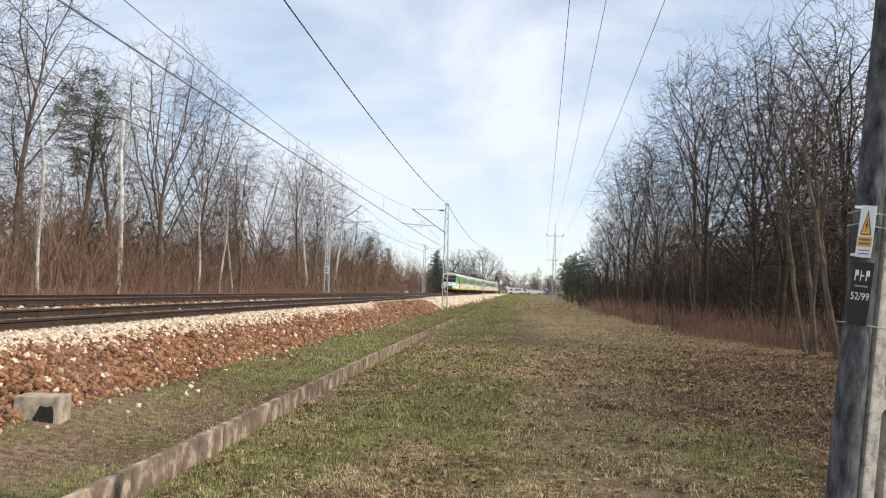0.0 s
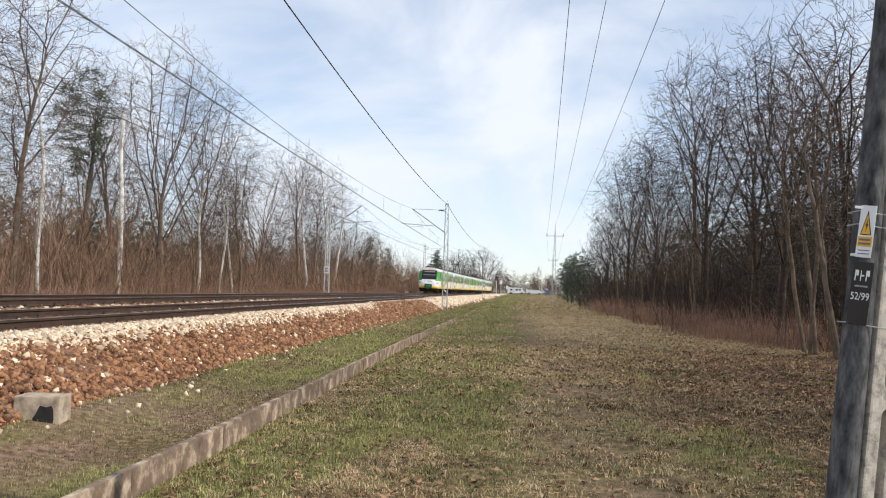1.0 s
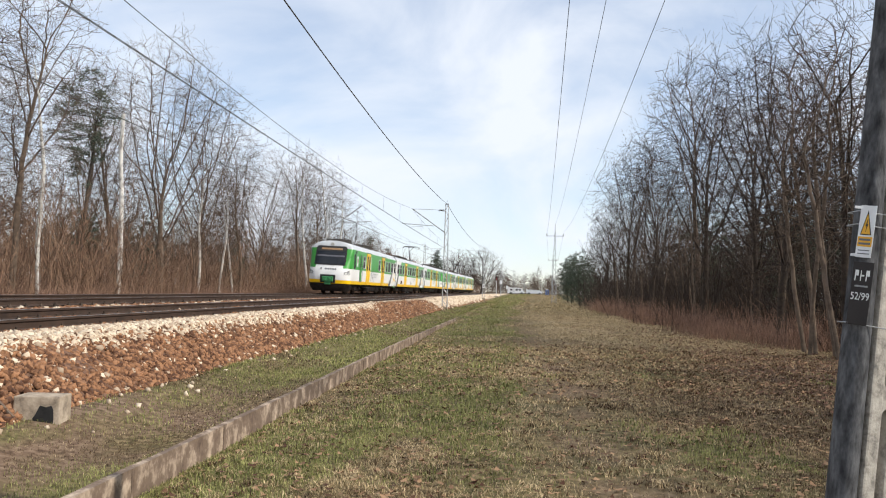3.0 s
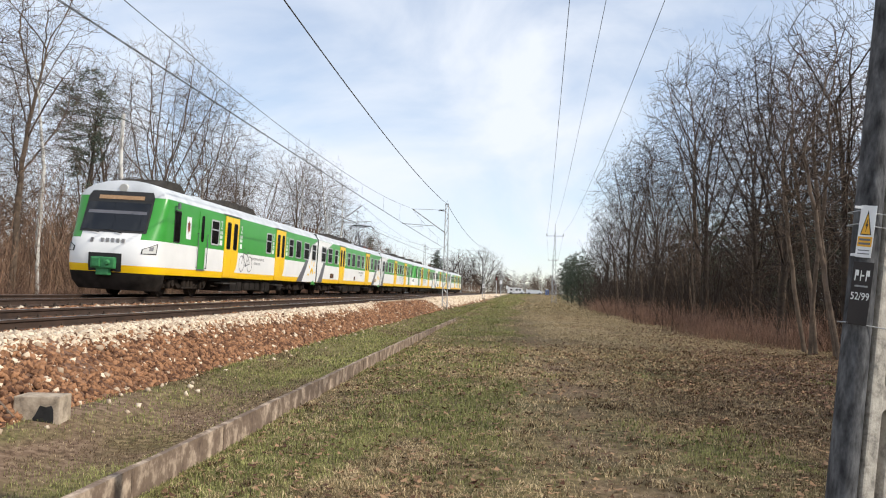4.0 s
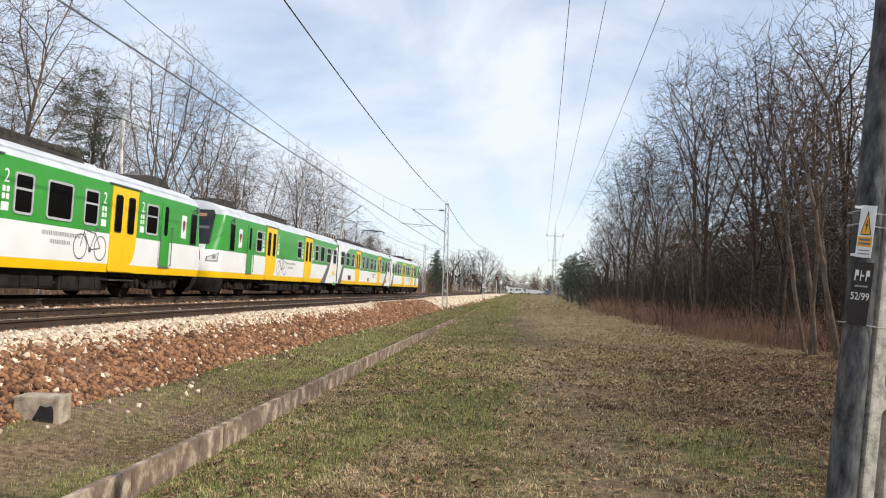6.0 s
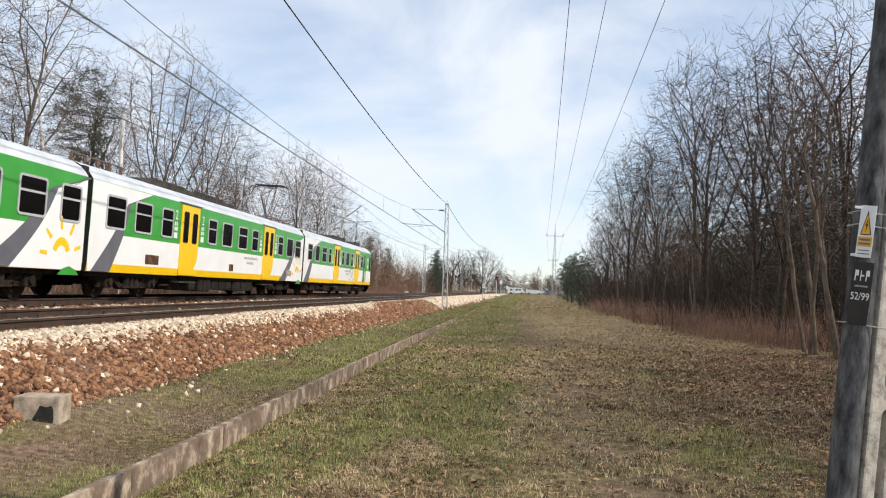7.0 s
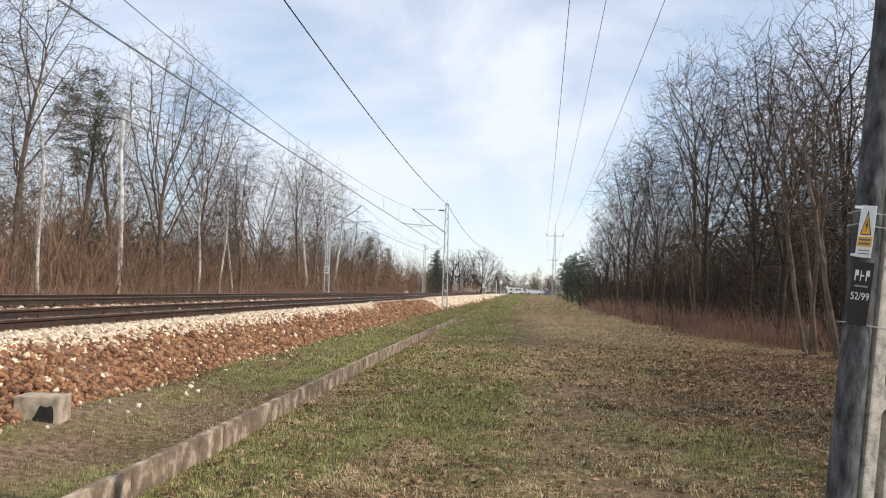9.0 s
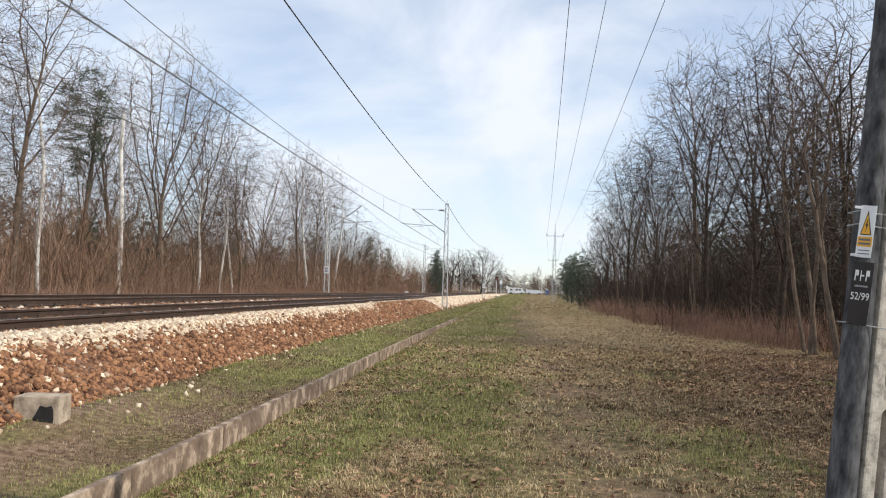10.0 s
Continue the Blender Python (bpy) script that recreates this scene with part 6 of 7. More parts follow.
def plant(tpl, x, y, s=1.0, turn=0.0, lean=0.0, label=""):
    """Stands a tree at x across and y along the bend; the first use takes the original."""
    bx, by = bend(x, y)
    m = pose(bx, by, ground_height(x, y) - 0.02, lean, lean * 0.5, turn)
    if tpl.name not in PLACED:
        PLACED[tpl.name] = True
        ob = tpl
        ob.matrix_basis = m
    else:
        ob = copy_thing(tpl, m)
    ob.scale = (s, s, s)
    if label:
        tagged(ob, label)
    return ob


def build_trees():
    rng = random.Random(77)
    TAN = "bare tan-barked deciduous tree in the lineside wood"
    DARK = "bare deciduous tree at the wood's edge, coloured as if backlit"
    BIR = "bare birch with white bark in the lineside wood"
    bt, tw, bd, td = M["bark_tan"], M["twig"], M["bark_dark_shaded"], M["twig_dark_shaded"]
    broad = [bare_tree("deciduous_tree", TAN, 10 + k, 15.5, 0.21, bt, tw, wide=0.28, low=0.10, bole=0.5, stems=1, points=1400, lift=0.1, lean=0.03, twigs=1, twig_len=0.95, limbs=15, angle=0.5) for k in range(2)]
    tall = [bare_tree("deciduous_tree", TAN, 20 + k, 14.5, 0.13, bt, tw, wide=0.18, low=0.14, bole=0.75, points=850, lift=0.15, lean=0.03, twigs=1, twig_len=0.9, limbs=13, angle=0.45) for k in range(3)]
    birch = [bare_tree("birch_tree", BIR, 30 + k, 14.5, 0.12, M["birch"], tw, wide=0.13, low=0.22, bole=0.85, points=520, lift=0.12, lean=0.05, twigs=2, twig_len=0.9, droop=0.4, tip=0.007) for k in range(2)]
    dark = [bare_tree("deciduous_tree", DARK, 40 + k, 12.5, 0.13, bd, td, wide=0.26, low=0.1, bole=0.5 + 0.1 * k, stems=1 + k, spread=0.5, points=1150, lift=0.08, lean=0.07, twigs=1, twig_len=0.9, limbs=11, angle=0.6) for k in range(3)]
    slim = [bare_tree("young_tree", "slim leafless young tree in the thicket", 50 + k, 7.5, 0.05, bt, tw, wide=0.16, low=0.25, bole=0.6, points=200, step=0.28, lift=0.2, lean=0.1, twigs=1, twig_len=0.6, tip=0.007) for k in range(3)]
    back = [bare_tree("deciduous_tree", TAN, 70 + k, 14.0, 0.15, bt, tw, wide=0.22, low=0.06, bole=0.3, points=450, step=0.45, lift=0.12, twigs=1, twig_len=1.2, limbs=9, angle=0.5) for k in range(2)]
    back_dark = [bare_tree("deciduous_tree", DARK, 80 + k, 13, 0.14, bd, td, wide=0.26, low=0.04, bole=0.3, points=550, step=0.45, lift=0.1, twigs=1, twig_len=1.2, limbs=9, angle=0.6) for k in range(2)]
    oak = [bare_tree("oak_tree", "wide-crowned bare old oak by the bend of the line", 90 + k, 12.0, 0.42, bd, td, wide=0.48, low=0.16, bole=0.2, points=1000, step=0.42, lift=0.05, twigs=1, twig_len=1.3, tip=0.02) for k in range(2)]
    pines = [pine(60, 13.0, 0.13, "tall pine with an open blue-green crown among bare trees", 0.5, 0.14, 260), pine(61, 11, 0.15, "pine with dark green needles at the wood's edge", 0.03, 0.27, 620)]
    fir = spruce(65, 10.0, "dark green spruce behind the bare trees")
    snag = broken_birch("white birch trunk with a broken top beside the far track")
    # the wood beyond the far track
    plant(broad[0], -20.6, 47.5, 1.04, 40)
    plant(snag, -20.3, 41.6, 1.0, 0, 1.6)
    plant(pines[0], -22.4, 41.5, 0.93, 0)
    plant(birch[0], -21.0, 31.4, 1.0, 80, label="bare birch with white bark beside the far track")
    plant(tall[0], -20.4, 32.6, 1.1, 10)
    plant(birch[1], -19.6, 33.2, 0.8, 200, 5)
    plant(tall[2], -25.5, 47.0, 1.06, 130)
    plant(tall[1], -24.0, 48.0, 1.0, 220)
    plant(broad[1], -21.5, 55.5, 1.0, 20)
    plant(birch[1], -20.2, 52.5, 0.72, 10)
    plant(birch[0], -19.7, 55.0, 0.62, 30)
    plant(birch[1], -20.0, 58.5, 0.66, 130)
    plant(tall[2], -20.0, 60.0, 0.9, 300)
    plant(broad[0], -20.5, 66.0, 0.8, 90)
    plant(tall[1], -20.0, 76.0, 1.02, 250)
    plant(birch[0], -19.6, 78.0, 0.98, 190)
    plant(tall[0], -20.6, 84.0, 1.0, 50)
    plant(birch[1], -20.0, 89.0, 1.08, 150)
    plant(birch[0], -20.5, 94.0, 1.02, 20)
    for k in range(18):
        y = 34 + 3.9 * k + rng.uniform(-1.5, 1.5)
        x = -rng.uniform(23, 36)
        plant(rng.choice([back[0], back[1], birch[0], back[1]]), x, y, rng.uniform(0.6, 0.85), rng.uniform(0, 360))
    for k in range(30):
        y = 27 + 2.6 * k + rng.uniform(-1.5, 1.5)
        x = -rng.uniform(18.0, 22.5)
        plant(rng.choice(slim + [birch[1]] if k % 3 else slim), x, y, rng.uniform(0.55, 0.72) if k % 3 else rng.uniform(0.7, 1.0), rng.uniform(0, 360), rng.uniform(-5, 5))
    for k in range(22):
        y = 96 + 7 * k + rng.uniform(-4, 4)
        x = -rng.uniform(19.5, 30)
        s = max(0.42, 0.80 - 0.025 * k)
        plant(rng.choice([back[0], back[1], back_dark[1], back[0]]), x, y, s * rng.uniform(0.85, 1.1), rng.uniform(0, 360))
    for k in range(12):
        plant(back[k % 2], -rng.uniform(19.5, 26), 90 + 3.2 * k, rng.uniform(0.6, 0.76), rng.uniform(0, 360))
    for x, y, s, q in ((-21.0, 118, 0.85, 60), (-24.0, 150, 0.85, 120), (-17.5, 172, 0.95, 30), (-18.3, 176, 0.8, 200)):
        plant(fir, x, y, s, q)
    for x, y, s in ((-25.0, 46.0, 0.5), (-27.0, 33.0, 0.6), (-25.5, 56.0, 0.5), (-24.0, 70.0, 0.5), (-17.2, 168, 0.75)):
        plant(pines[1], x, y, s, x * 33)
    # spreading old trees where the line bends away
    for k, (x, y, s, q) in enumerate(((-18.0, 228, 1.0, 0), (-13.0, 236, 1.15, 70), (-22.5, 240, 0.9, 160))):
        plant(oak[k % 2], x, y, s, q)
    for x, y, s, q in ((-25, 215, 0.6, 100), (-9.5, 262, 0.5, 90), (-7, 285, 0.5, 200), (-28, 205, 0.62, 20)):
        plant(back_dark[int(q) % 2], x, y, s, q)
    # the wood on the meadow's other side
    spots = ((9.9, 33.5, 0.98, 190), (9.3, 28.5, 0.9, 140), (10.4, 25.8, 0.92, 260), (12.5, 21.0, 0.9, 60), (12.8, 31.5, 0.85, 310), (11.4, 38.0, 1.0, 10), (9.9, 42.0, 1.14, 110), (10.4, 46.0, 1.1, 230),
             (9.4, 54.0, 1.04, 330), (10.5, 60.0, 1.05, 170), (9.5, 67.0, 1.14, 50), (11.0, 75.0, 1.05, 290), (10.4, 84.0, 0.94, 210), (11.0, 95.0, 0.9, 30), (12.0, 108.0, 0.85, 120))
    for i, (x, y, s, q) in enumerate(spots):
        plant((dark[0], dark[1], dark[2], tall[1])[i % 4], x, y, s, q, label=DARK)
    for k in range(13):
        y = 20 + 6.4 * k + rng.uniform(-1, 1)
        x = rng.uniform(15, 26)
        plant(rng.choice(back_dark), x, y, rng.uniform(0.6, 0.8), rng.uniform(0, 360), label=DARK)
    # those nearer than 50 m stand out of view, added to shade the foreground
    for x, y, q in ((14.5, 3.5, 20), (13.5, 8.0, 140), (18.0, 6.0, 290), (15.0, 11.5, 100), (11.0, 120, 30), (12.0, 134, 90), (13.0, 126, 200)):
        plant(back_dark[int(q) % 2], x, y, 0.9 if y < 50 else 0.7, q, label=DARK)
    # more unseen trees, added beside the meadow to cast shadows over it
    for x, y, q, sc in ((10.6, 9.0, 200, 1.0), (12.5, 14.5, 80, 0.9), (11.4, 5.2, 70, 0.95)):
        plant(dark[int(q) % 3], x, y, sc, q, label=DARK)
    for x, y, sc in ((8.75, 24.2, 1.25), (9.0, 24.5, 1.3), (8.9, 25.0, 1.2), (8.95, 22.6, 1.2), (9.35, 23.8, 1.35)):
        plant(slim[int(y * 10) % 3], x, y, sc, x * 777 % 360, 2.0, label="slim tan-stemmed young tree at the meadow's edge")
    for k in range(14):
        y = 27 + 3.2 * k
        plant(slim[k % 3], rng.uniform(9.0, 11.0), y, rng.uniform(0.65, 1.0), rng.uniform(0, 360), rng.uniform(-4, 4))
    for x, y, s in ((8.6, 140, 0.72), (8.7, 128, 0.66), (9.2, 117, 0.7), (9.2, 106, 0.56), (10.0, 150, 0.8), (14, 60, 0.75), (15, 45, 0.66), (15, 34, 0.62), (20, 52, 0.8), (18, 38, 0.75), (17, 28, 0.65)):
        plant(pines[1], x, y, s, x * 40)


build_trees()


def brush_patch(seed, n, height, spread, r, side=2):
    """Thin leafless stems fanning out of a patch."""
    rng = random.Random(seed)
    segs = []
    for _ in range(n):
        p = Vector((rng.gauss(0, spread), rng.gauss(0, spread), -0.05))
        d = Vector((rng.gauss(0, 0.22), rng.gauss(0, 0.22), 1)).normalized()
        h = height * rng.uniform(0.35, 1.1)
        q = p
        for i in range(3):
            d = (d + Vector((rng.gauss(0, 0.13), rng.gauss(0, 0.13), 0))).normalized()
            q2 = q + d * h / 3
            segs.append((*q, *q2, r * (1 - 0.28 * i), r * (0.72 - 0.25 * i)))
            if i > 0 or side > 3:
                for _k in range(side):
                    a = q.lerp(q2, rng.random())
                    dd = (d + Vector((rng.gauss(0, 0.6), rng.gauss(0, 0.6), rng.gauss(0.1, 0.3)))).normalized()
                    segs.append((*a, *(a + dd * h * rng.uniform(0.12, 0.3)), r * 0.5, r * 0.3))
            q = q2
    return np.array(segs)


def brush_field(name, label, category, patches, spots, material):
    allv, allt, off = [], [], 0
    rng = random.Random(9)
    built = [ribbons(p, k) for k, p in enumerate(patches)]
    for x, y, s in spots:
        v, t = built[rng.randrange(len(built))]
        a = rng.random() * 6.28
        c, q = math.cos(a) * s, math.sin(a) * s
        bx, by = bend(x, y)
        w = np.stack([v[:, 0] * c - v[:, 1] * q + bx, v[:, 0] * q + v[:, 1] * c + by, v[:, 2] * s + ground_height(x, y)], 1)
        allv.append(w)
        allt.append(t + off)
        off += len(v)
    ob = new(name, tri_mesh(name, np.concatenate(allv), np.concatenate(allt), material))
    tagged(ob, label, category, kind="stuff")


def build_brush():
    rng = random.Random(21)
    shrubs = [brush_patch(100 + k, 20, 3.0, 0.8, 0.009, 5) for k in range(5)]
    weeds = [brush_patch(110 + k, 44, 1.15, 0.5, 0.006, 1) for k in range(3)]
    spots = []
    for k in range(520):
        y = 22 + 105 * rng.random() ** 1.25
        x = -rng.uniform(17.0, 32.0)
        spots.append((x, y, rng.choice((0.45, 0.6, 0.8, 1.0, 1.3, 1.6, 1.9 if y < 50 else 1.2)) * rng.uniform(0.85, 1.15)))
    for k in range(60):
        y = 120 + 180 * rng.random()
        spots.append((-rng.uniform(16.5, 26), y, rng.uniform(0.7, 1.3)))
    for k in range(80):
        spots.append((-rng.uniform(18.5, 27), rng.uniform(88, 155), rng.uniform(1.4, 2.4)))
    brush_field("lineside_thicket", "leafless brown brushwood thicket beyond the tracks", "thicket", shrubs, spots, M["brush"])
    spots = [(rng.uniform(-60, 45), rng.uniform(275, 345), rng.uniform(0.9, 2.0)) for _ in range(170)]
    brush_field("far_hedge", "brown leafless hedge beyond the level crossing", "hedge", shrubs, spots, M["twig"])
    spots = [(-rng.uniform(15.3, 18.0), 18 + 110 * rng.random(), rng.uniform(0.5, 0.95)) for _ in range(260)]
    brush_field("lineside_weeds", "dry tan weeds along the far track", "weeds", weeds, spots, M["reed"])
    spots = []
    for k in range(330):
        y = 21 + 95 * rng.random() ** 1.3
        x = (9.4 if y > 34 else 11.5) + abs(rng.gauss(0, 6.0))
        spots.append((x, y, rng.uniform(0.6, 1.9)))
    # twigs coloured dark, as on the wood's shaded side
    brush_field("meadow_edge_thicket", "leafless thicket along the meadow's edge, coloured dark for its shade", "thicket", shrubs, spots, M["twig_dark_shaded"])
    spots = []
    for k in range(330):
        y = 26 + 60 * rng.random() ** 1.25
        x = 7.3 + 0.012 * y + abs(rng.gauss(0, 1.3)) + (1.2 if y < 30 else 0)
        spots.append((x, y, rng.choice((0.5, 0.7, 0.9, 1.2)) * rng.uniform(0.85, 1.15)))
    brush_field("reddish_weeds", "reddish-brown dry weeds bordering the meadow", "weeds", weeds, spots, M["reed"])


build_brush()


# ---- far woods: an uneven belt that closes the distance ----
def build_far_woods():
    rng = random.Random(31)
    out = []
    for k in range(640):
        u = rng.random()
        if u < 0.36:
            x, y = -rng.uniform(38, 80), rng.uniform(45, 210)
        elif u < 0.68:
            x, y = rng.uniform(20, 55), rng.uniform(12, 170)
        else:
            y = rng.uniform(310, 470)
            x = rng.uniform(-75, 50)
        h = rng.uniform(6, 10)
        bx, by = bend(x, min(y, 420))
        by = y
        z = ground_height(x, y)
        out.append((bx, by, z, bx + rng.gauss(0, 0.4), by, z + h, 0.14, 0.02))
        for i in range(46):
            t = rng.uniform(0.12, 1.0)
            a = rng.random() * 6.28
            L = h * 0.30 * (1.15 - t) + 0.5
            p = (bx, by, z + h * t)
            e = (bx + math.cos(a) * L, by + math.sin(a) * L, z + h * t + L * rng.uniform(0.3, 1.0))
            out.append((*p, *e, 0.045, 0.02))
            for _ in range(3):
                s = rng.uniform(0.3, 1.0)
                m = [p[c] + (e[c] - p[c]) * s for c in range(3)]
                out.append((*m, m[0] + rng.gauss(0, 0.5), m[1] + rng.gauss(0, 0.5), m[2] + rng.uniform(0.2, 1.0), 0.026, 0.014))
    v, t = ribbons(out)
    ob = new("far_woods", tri_mesh("far_woods", v, t, M["twig"]))
    tagged(ob, "hazy brown belt of distant leafless woods", "woods", kind="stuff")


build_far_woods()


# ---- turf: blades, dead leaves, litter ----
def blades(name, label, pts, lengths, widths, material, seed, droop=0.5):
    rng = np.random.default_rng(seed)
    p = np.asarray(pts, float)
    n = len(p)
    a = rng.random(n) * 6.283
    d = np.stack([np.cos(a), np.sin(a), np.zeros(n)], 1)
    side = np.stack([-np.sin(a), np.cos(a), np.zeros(n)], 1)
    L, w = np.asarray(lengths)[:, None], np.asarray(widths)[:, None]
    tilt = droop * (0.3 + rng.random((n, 1)))
    mid = p + d * L * tilt * 0.35 + np.array([0, 0, 1.0]) * L * 0.55
    tip = p + d * L * tilt * 1.1 + np.array([0, 0, 1.0]) * L * (0.95 - 0.5 * tilt)
    v = np.stack([p - side * w, p + side * w, mid + side * w * 0.7, mid - side * w * 0.7, tip], 1).reshape(-1, 3)
    t = (np.array([(0, 1, 2), (0, 2, 3), (3, 2, 4)])[None] + (np.arange(n) * 5)[:, None, None]).reshape(-1, 3)
    ob = new(name, tri_mesh(name, v, t, material))
    tagged(ob, label, "grass", kind="stuff")


def build_turf():
    rng = random.Random(41)
    green, gl, gw, dry, dl, dw, brown, bl, bw = [], [], [], [], [], [], [], [], []
    for band, (y0, y1, n, ln, wd) in enumerate(((5.0, 9.0, 105000, 0.050, 0.0024), (9.0, 16.0, 90000, 0.058, 0.0040), (16.0, 32.0, 55000, 0.070, 0.0078), (32, 75, 42000, 0.085, 0.012), (75, 255, 40000, 0.12, 0.032))):
        for _ in range(n):
            y = y0 + (y1 - y0) * rng.random()
            reach = min(10.5, 0.42 * y + 0.9) if y < 75 else 9.0
            x = rng.uniform(max(-5.2, -0.62 * y), reach)
            if -2.81 < x < -2.72 and y < 44:
                continue
            patch = 1.4 * noise.noise(Vector((x * 0.55, y * 0.28, 7))) + 1.0 * noise.noise(Vector((x * 1.7, y * 1.1, 17)))
            bare = noise.noise(Vector((x * 0.5, y * 0.22, 27)))
            # a trodden path runs up the middle; the strip by the edging is greenest
            track = math.exp(-((x - 0.9 - 0.012 * y) / 0.75) ** 2)
            pale = smooth01(0.3, 1.6, x) * smooth01(19, 26, y) * smooth01(70, 45, y)
            lush = 0.68 * math.exp(-((x + 1.2) / 1.7) ** 2) - 0.5 * pale + (0.6 * smooth01(10, 14, y) if x < -2.8 else 0) - 0.9 * smooth01(0.6, 3.6, x) - 0.45 * track
            if x < -2.8 and rng.random() < 0.62 * smooth01(15.5, 11.0, y):
                continue
            if rng.random() < 0.5 * track + (0.35 if bare > 0.25 else 0) + (0.5 if x > 7.5 else 0):
                continue
            s = rng.uniform(0.5, 1.35)
            if y > 75 and x < -4.6:
                continue
            bx, by = bend(x, y)
            q = (bx, by, ground_height(x, y) - 0.006)
            if patch + lush + rng.gauss(0, 0.22) > 0.27:
                green.append(q)
                gl.append(ln * s)
                gw.append(wd)
            # more of the darkened brown blades towards the wood, in place of shade
            elif rng.random() < (0.75 if x < -2.8 else 0.12) + 0.5 * max(0.0, noise.noise(Vector((x * 1.3, y * 0.8, 57)))) + 0.55 * smooth01(0.4, 3.0, x) * (1 - smooth01(20, 27, y)):
                brown.append(q)
                bl.append(ln * s * 0.85)
                bw.append(wd * 0.9)
            else:
                dry.append(q)
                dl.append(ln * s * 0.85)
                dw.append(wd * 0.9)
    # matted tussocks of bleached grass, and brown ones among them
    for _ in range(2600):
        y = 5.2 + 19 * rng.random() ** 1.3
        x = rng.uniform(max(-2.6, -0.6 * y), 0.42 * y + 0.9)
        if noise.noise(Vector((x * 0.7, y * 0.45, 47))) < -0.05:
            continue
        bleached = rng.random() < 0.72 - 0.6 * smooth01(0.5, 3.5, x)
        wide, long_ = rng.uniform(0.02, 0.07), rng.uniform(0.045, 0.10)
        for _k in range(rng.randrange(9, 22)):
            tx, ty = x + rng.gauss(0, wide), y + rng.gauss(0, wide)
            bx, by = bend(tx, ty)
            q = (bx, by, ground_height(tx, ty) - 0.004)
            (dry if bleached else brown).append(q)
            (dl if bleached else bl).append(long_ * rng.uniform(0.6, 1.2))
            (dw if bleached else bw).append(0.0034 if y < 11 else 0.0055)
    blades("green_grass", "short green spring grass blades", green, gl, gw, M["grass"], 1, 0.55)
    blades("dry_grass", "matted straw-coloured dead grass", dry, dl, dw, M["straw"], 2, 1.25)
    blades("brown_grass", "matted brown withered grass, some standing in for shaded turf", brown, bl, bw, M["withered"], 3, 1.25)
    # fallen leaves
    for name, label, n, mat_, box_ in (("fallen_leaves", "curled brown fallen leaves scattered on the turf", 9000, M["leaf"], (-2.6, 7.5, 5.2, 26)),
                                       ("leaf_litter", "reddish leaf litter under the wood's edge", 15000, M["litter"], (2.6, 13.0, 7, 40))):
        v, t = [], []
        for i in range(n):
            y = box_[2] + (box_[3] - box_[2]) * rng.random() ** 1.3
            x = rng.uniform(box_[0], box_[1])
            if name == "leaf_litter" and rng.random() > smooth01(2.2, 8.0, x):
                continue
            s = rng.uniform(0.014, 0.042) * (1.15 if y < 12 else 1.6)
            a = rng.random() * 6.28
            c, q = math.cos(a) * s, math.sin(a) * s
            h = ground_height(x, y) + rng.uniform(0.01, 0.045)
            bx, by = bend(x, y)
            up = rng.uniform(0.1, 0.8) * s
            k = len(v)
            v += [(bx - c, by - q, h + up), (bx - q * 0.6, by + c * 0.6, h + up * 0.3 * rng.random()), (bx + c, by + q, h + up * rng.uniform(0, 1)), (bx + q * 0.6, by - c * 0.6, h + up * 0.3), ]
            t += [(k, k + 1, k + 3), (k + 1, k + 2, k + 3)]
        ob = new(name, tri_mesh(name, np.array(v), np.array(t), mat_))
        tagged(ob, label, "leaves", kind="stuff")


build_turf()


# ---- the level crossing and small lineside things far down the track ----
def far_van(x, y, s, colour, label, turn=0):
    v = thing("van", label, "van", "vehicles at the crossing", at=pose(x, y, ground_height(x - CURVE * y * y / 2, y) + 0.02, 0, 0, turn))
    bm = bmesh.new()
    prism(bm, [(-2.6, 0.35), (2.5, 0.35), (2.6, 0.9), (2.2, 1.15), (1.6, 2.0 * s), (-2.5, 2.15 * s), (-2.6, 1.9)], "y", -0.95, 0.95)
    part("body", bm, colour, v)
    for wx in (-1.7, 1.7):
        for wy in (-0.9, 0.9):
            bm = bmesh.new()
            rod(bm, (wx, wy - 0.1, 0.34), (wx, wy + 0.1, 0.34), 0.34, sides=16)
            part("wheel", bm, M["rubber"], v)
    for wx in (-1.6, 0.1, 1.1):
        bm = bmesh.new()
        for sy in (-0.955, 0.955):
            box(bm, wx - 0.35, wx + 0.35, sy - 0.006, sy + 0.006, 1.2, 1.7 * s)
        part("window", bm, M["pane"], v)


far_van(4.5, 262, 1.0, M["car_white"], "white van waiting at the level crossing", 5)
far_van(10.5, 266, 0.72, M["car_white"], "white car waiting at the level crossing", -3)
far_van(21.0, 232, 1.25, M["car_white"], "white delivery van parked beside the crossing road", 75)


def crossing_road():
    bm = bmesh.new()
    z = ground_height(10, 264) + 0.03
    box(bm, -3.5, 60, 259.5, 268.5, z - 0.2, z)
    ob = part("crossing_road", bm, M["asphalt"], None)
    tagged(ob, "narrow asphalt road at the level crossing", "road", kind="structure")


crossing_road()


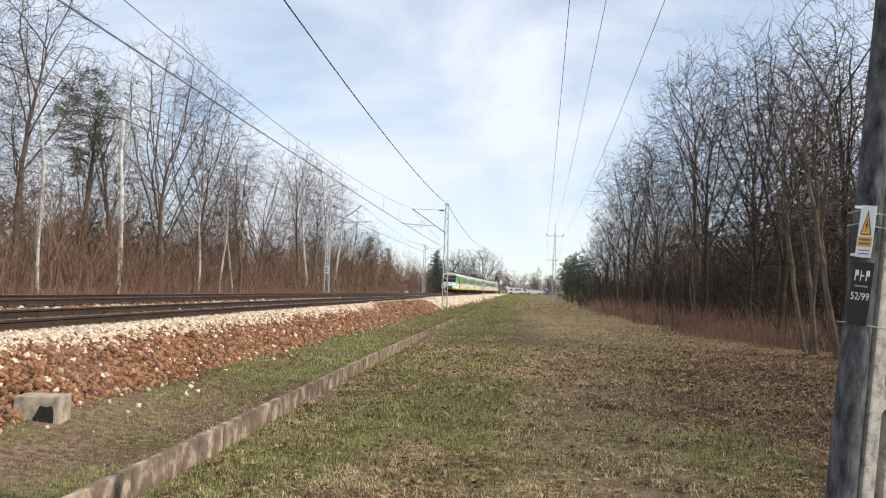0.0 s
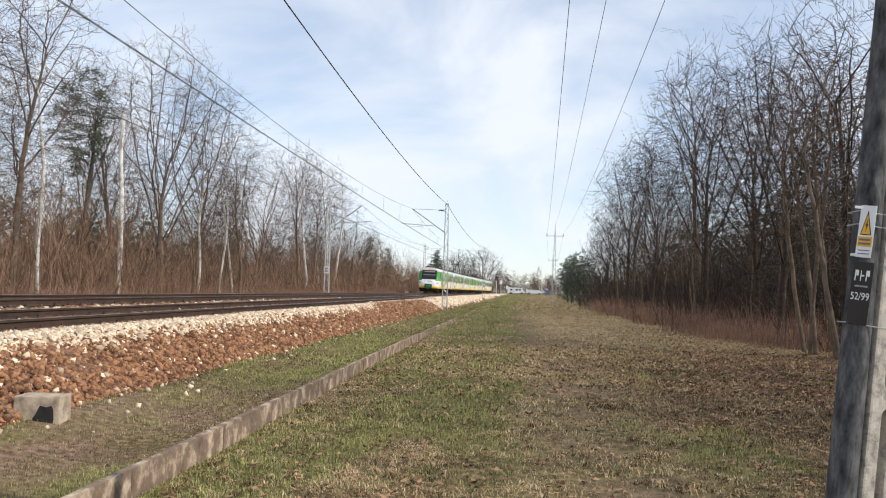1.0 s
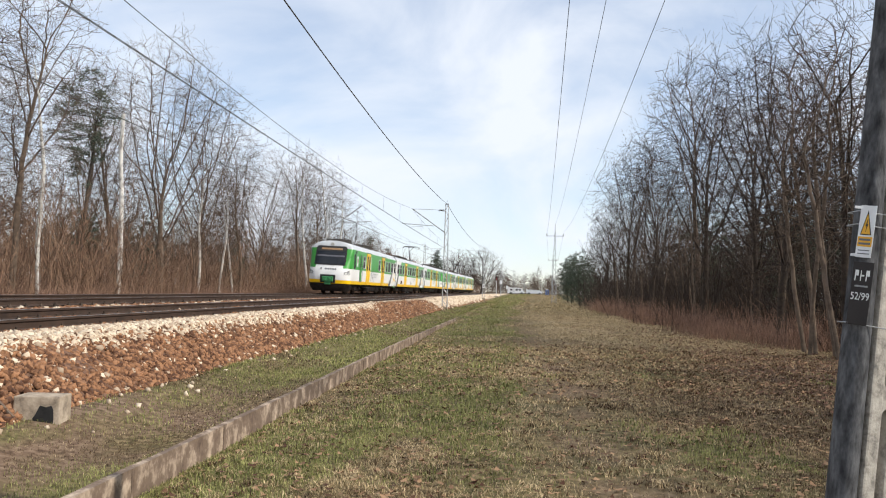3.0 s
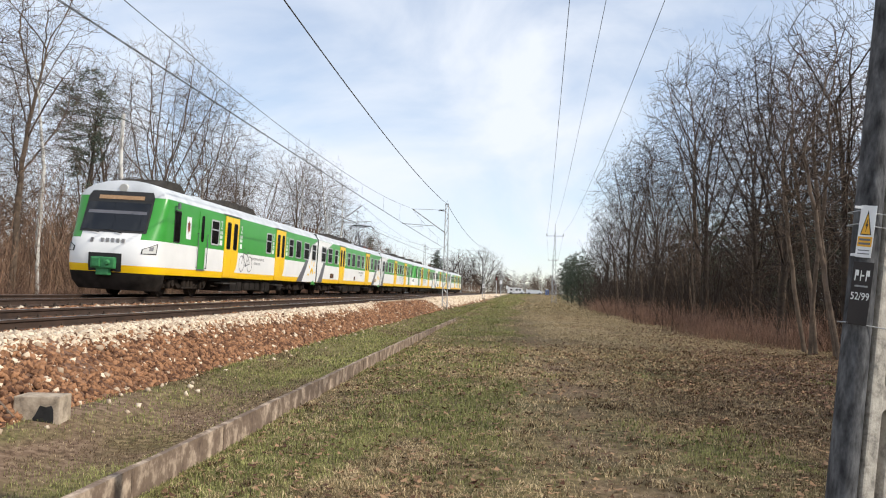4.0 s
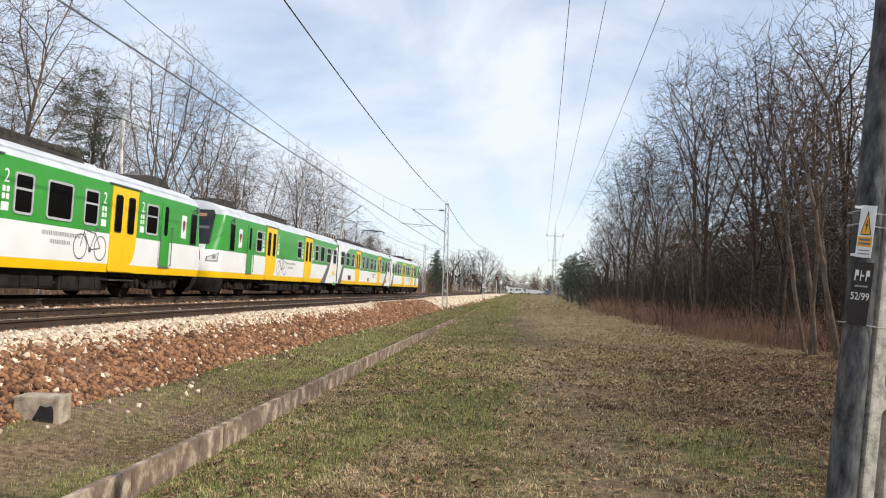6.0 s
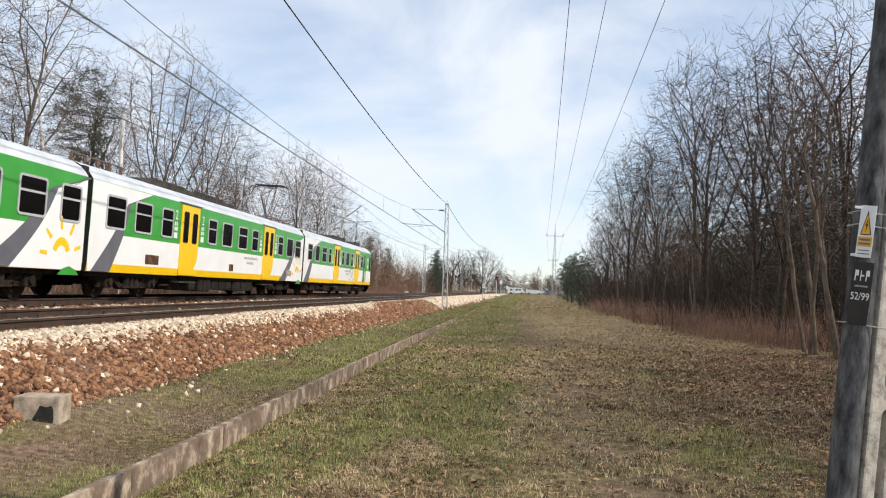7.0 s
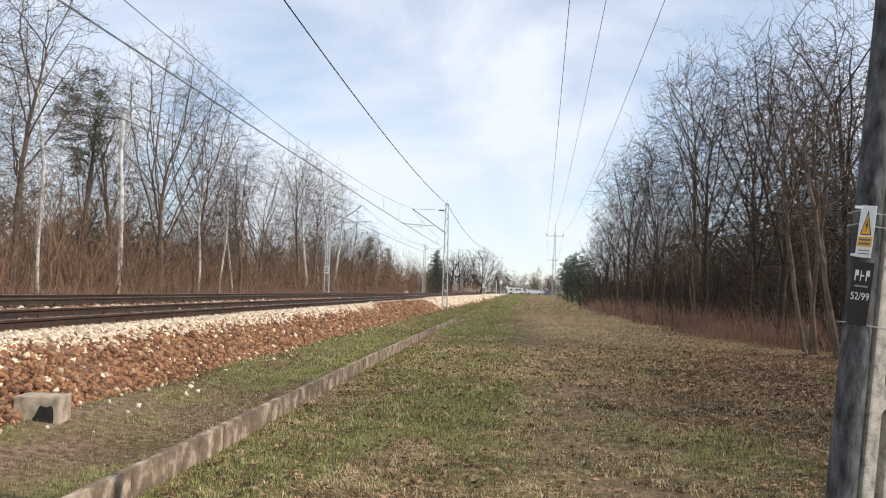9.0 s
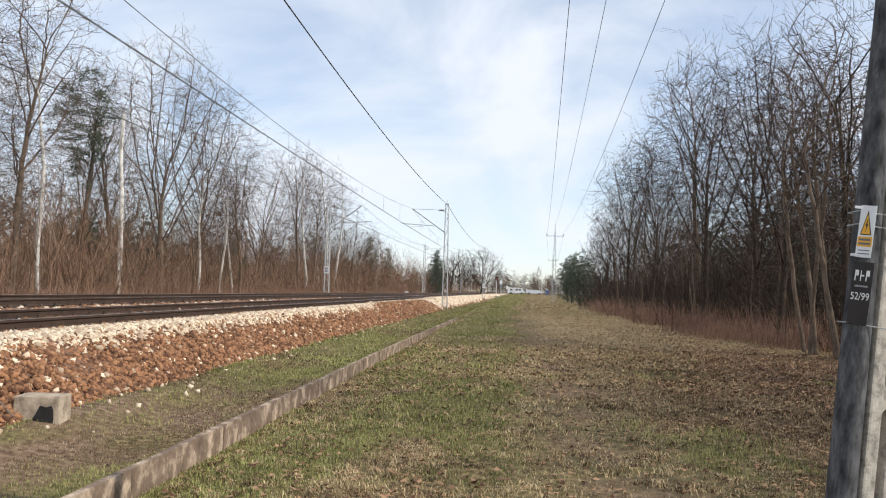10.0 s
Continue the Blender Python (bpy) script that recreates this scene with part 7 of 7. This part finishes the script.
def blue_bin():
    b = thing("blue_cabin", "small blue portable cabin beside the crossing", "cabin", at=pose(13.4, 245, ground_height(5.5, 245), 0, 0, 10))
    b.scale = (0.7, 0.7, 0.7)
    bm = bmesh.new()
    box(bm, -0.55, 0.55, -0.55, 0.55, 0.05, 2.2, 0.04)
    part("walls", bm, M["car_blue"], b)
    bm = bmesh.new()
    prism(bm, [(-0.62, 2.2), (0.62, 2.2), (0.4, 2.4), (-0.4, 2.4)], "y", -0.62, 0.62)
    part("roof", bm, M["sign_white"], b)
    bm = bmesh.new()
    box(bm, -0.32, 0.32, -0.57, -0.551, 0.2, 2.0)
    part("door", bm, M["slate"], b)


blue_bin()


def signal(x, y, h, label):
    bx, by = bend(x, y)
    s = thing("signal_post", label, "signal", "lineside signals", at=pose(bx, by, 0.55, 0, 0, 0))
    bm = bmesh.new()
    rod(bm, (0, 0, 0), (0, 0, h), 0.06)
    part("post", bm, M["sign_white"], s)
    bm = bmesh.new()
    box(bm, -0.22, 0.22, -0.1, 0.1, h - 0.1, h + 0.7, 0.04)
    hd = part("head", bm, M["soot"], s)
    bm = bmesh.new()
    rod(bm, (0, -0.12, h + 0.15), (0, -0.10, h + 0.15), 0.09, sides=14)
    rod(bm, (0, -0.12, h + 0.45), (0, -0.10, h + 0.45), 0.09, sides=14)
    part("lens", bm, M["red"], hd)
    bm = bmesh.new()
    box(bm, -0.5, 0.5, -0.3, 0.3, -0.5, 0.12, 0.02)
    part("footing", bm, M["concrete"], s)


signal(-5.0, 172, 3.4, "white signal post with a dark head by the track")


def marker_board(x, y, h, label):
    bx, by = bend(x, y)
    s = thing("marker_board", label, "marker board", "marker boards", at=pose(bx, by, 0.6))
    bm = bmesh.new()
    rod(bm, (0, 0, -0.4), (0, 0, h), 0.05)
    part("post", bm, M["steel"], s)
    bm = bmesh.new()
    box(bm, -0.3, 0.3, -0.08, -0.05, h - 0.9, h, 0.01)
    part("board", bm, M["sign_white"], s)


marker_board(-4.7, 186, 3.6, "white marker board on a post")
marker_board(-4.6, 215, 2.6, "white marker board on a post")
marker_board(-16.0, 121, 0.7, "low white marker board by the far track")


def lamp_post(x, y, h):
    bx, by = bend(x, y)
    s = thing("street_lamp", "thin grey street lamp beyond the tracks", "street lamp", "street lamps", at=pose(bx, by, ground_height(x, y)))
    bm = bmesh.new()
    rod(bm, (0, 0, -0.2), (0, 0, h), 0.07, 0.045)
    part("pole", bm, M["post_concrete"], s)
    bm = bmesh.new()
    rod(bm, (0, 0, h - 0.03), (-0.9, 0, h + 0.2), 0.03)
    part("arm", bm, M["steel"], s)
    bm = bmesh.new()
    box(bm, -1.4, -0.85, -0.1, 0.1, h + 0.14, h + 0.28, 0.03)
    part("head", bm, M["frame_grey"], s)


lamp_post(-21.5, 128, 3.6)
lamp_post(-19.5, 131, 2.9)
for i, (x, y, h) in enumerate(((2.5, 300, 6.5), (6.0, 310, 7.0), (10.0, 290, 6.5), (-0.5, 320, 6.5))):
    lamp_post(x, y, h)


def brick_shed():
    bx, by = bend(-20.5, 140)
    s = thing("brick_shed", "small red brick shed beyond the tracks", "shed", at=pose(bx, by, 0.9, 0, 0, 4))
    bm = bmesh.new()
    box(bm, -1.5, 1.5, -1.2, 1.2, -0.2, 1.0)
    w = part("wall", bm, M["brickwork"], s)
    bm = bmesh.new()
    prism(bm, [(-1.4, 1.0), (1.4, 1.0), (0.0, 1.5)], "x", -1.65, 1.65)
    part("roof", bm, M["roof_tile"], s)
    bm = bmesh.new()
    box(bm, 0.3, 1.0, -1.23, -1.201, -0.1, 0.9)
    part("door", bm, M["slate"], s)


brick_shed()


motions()
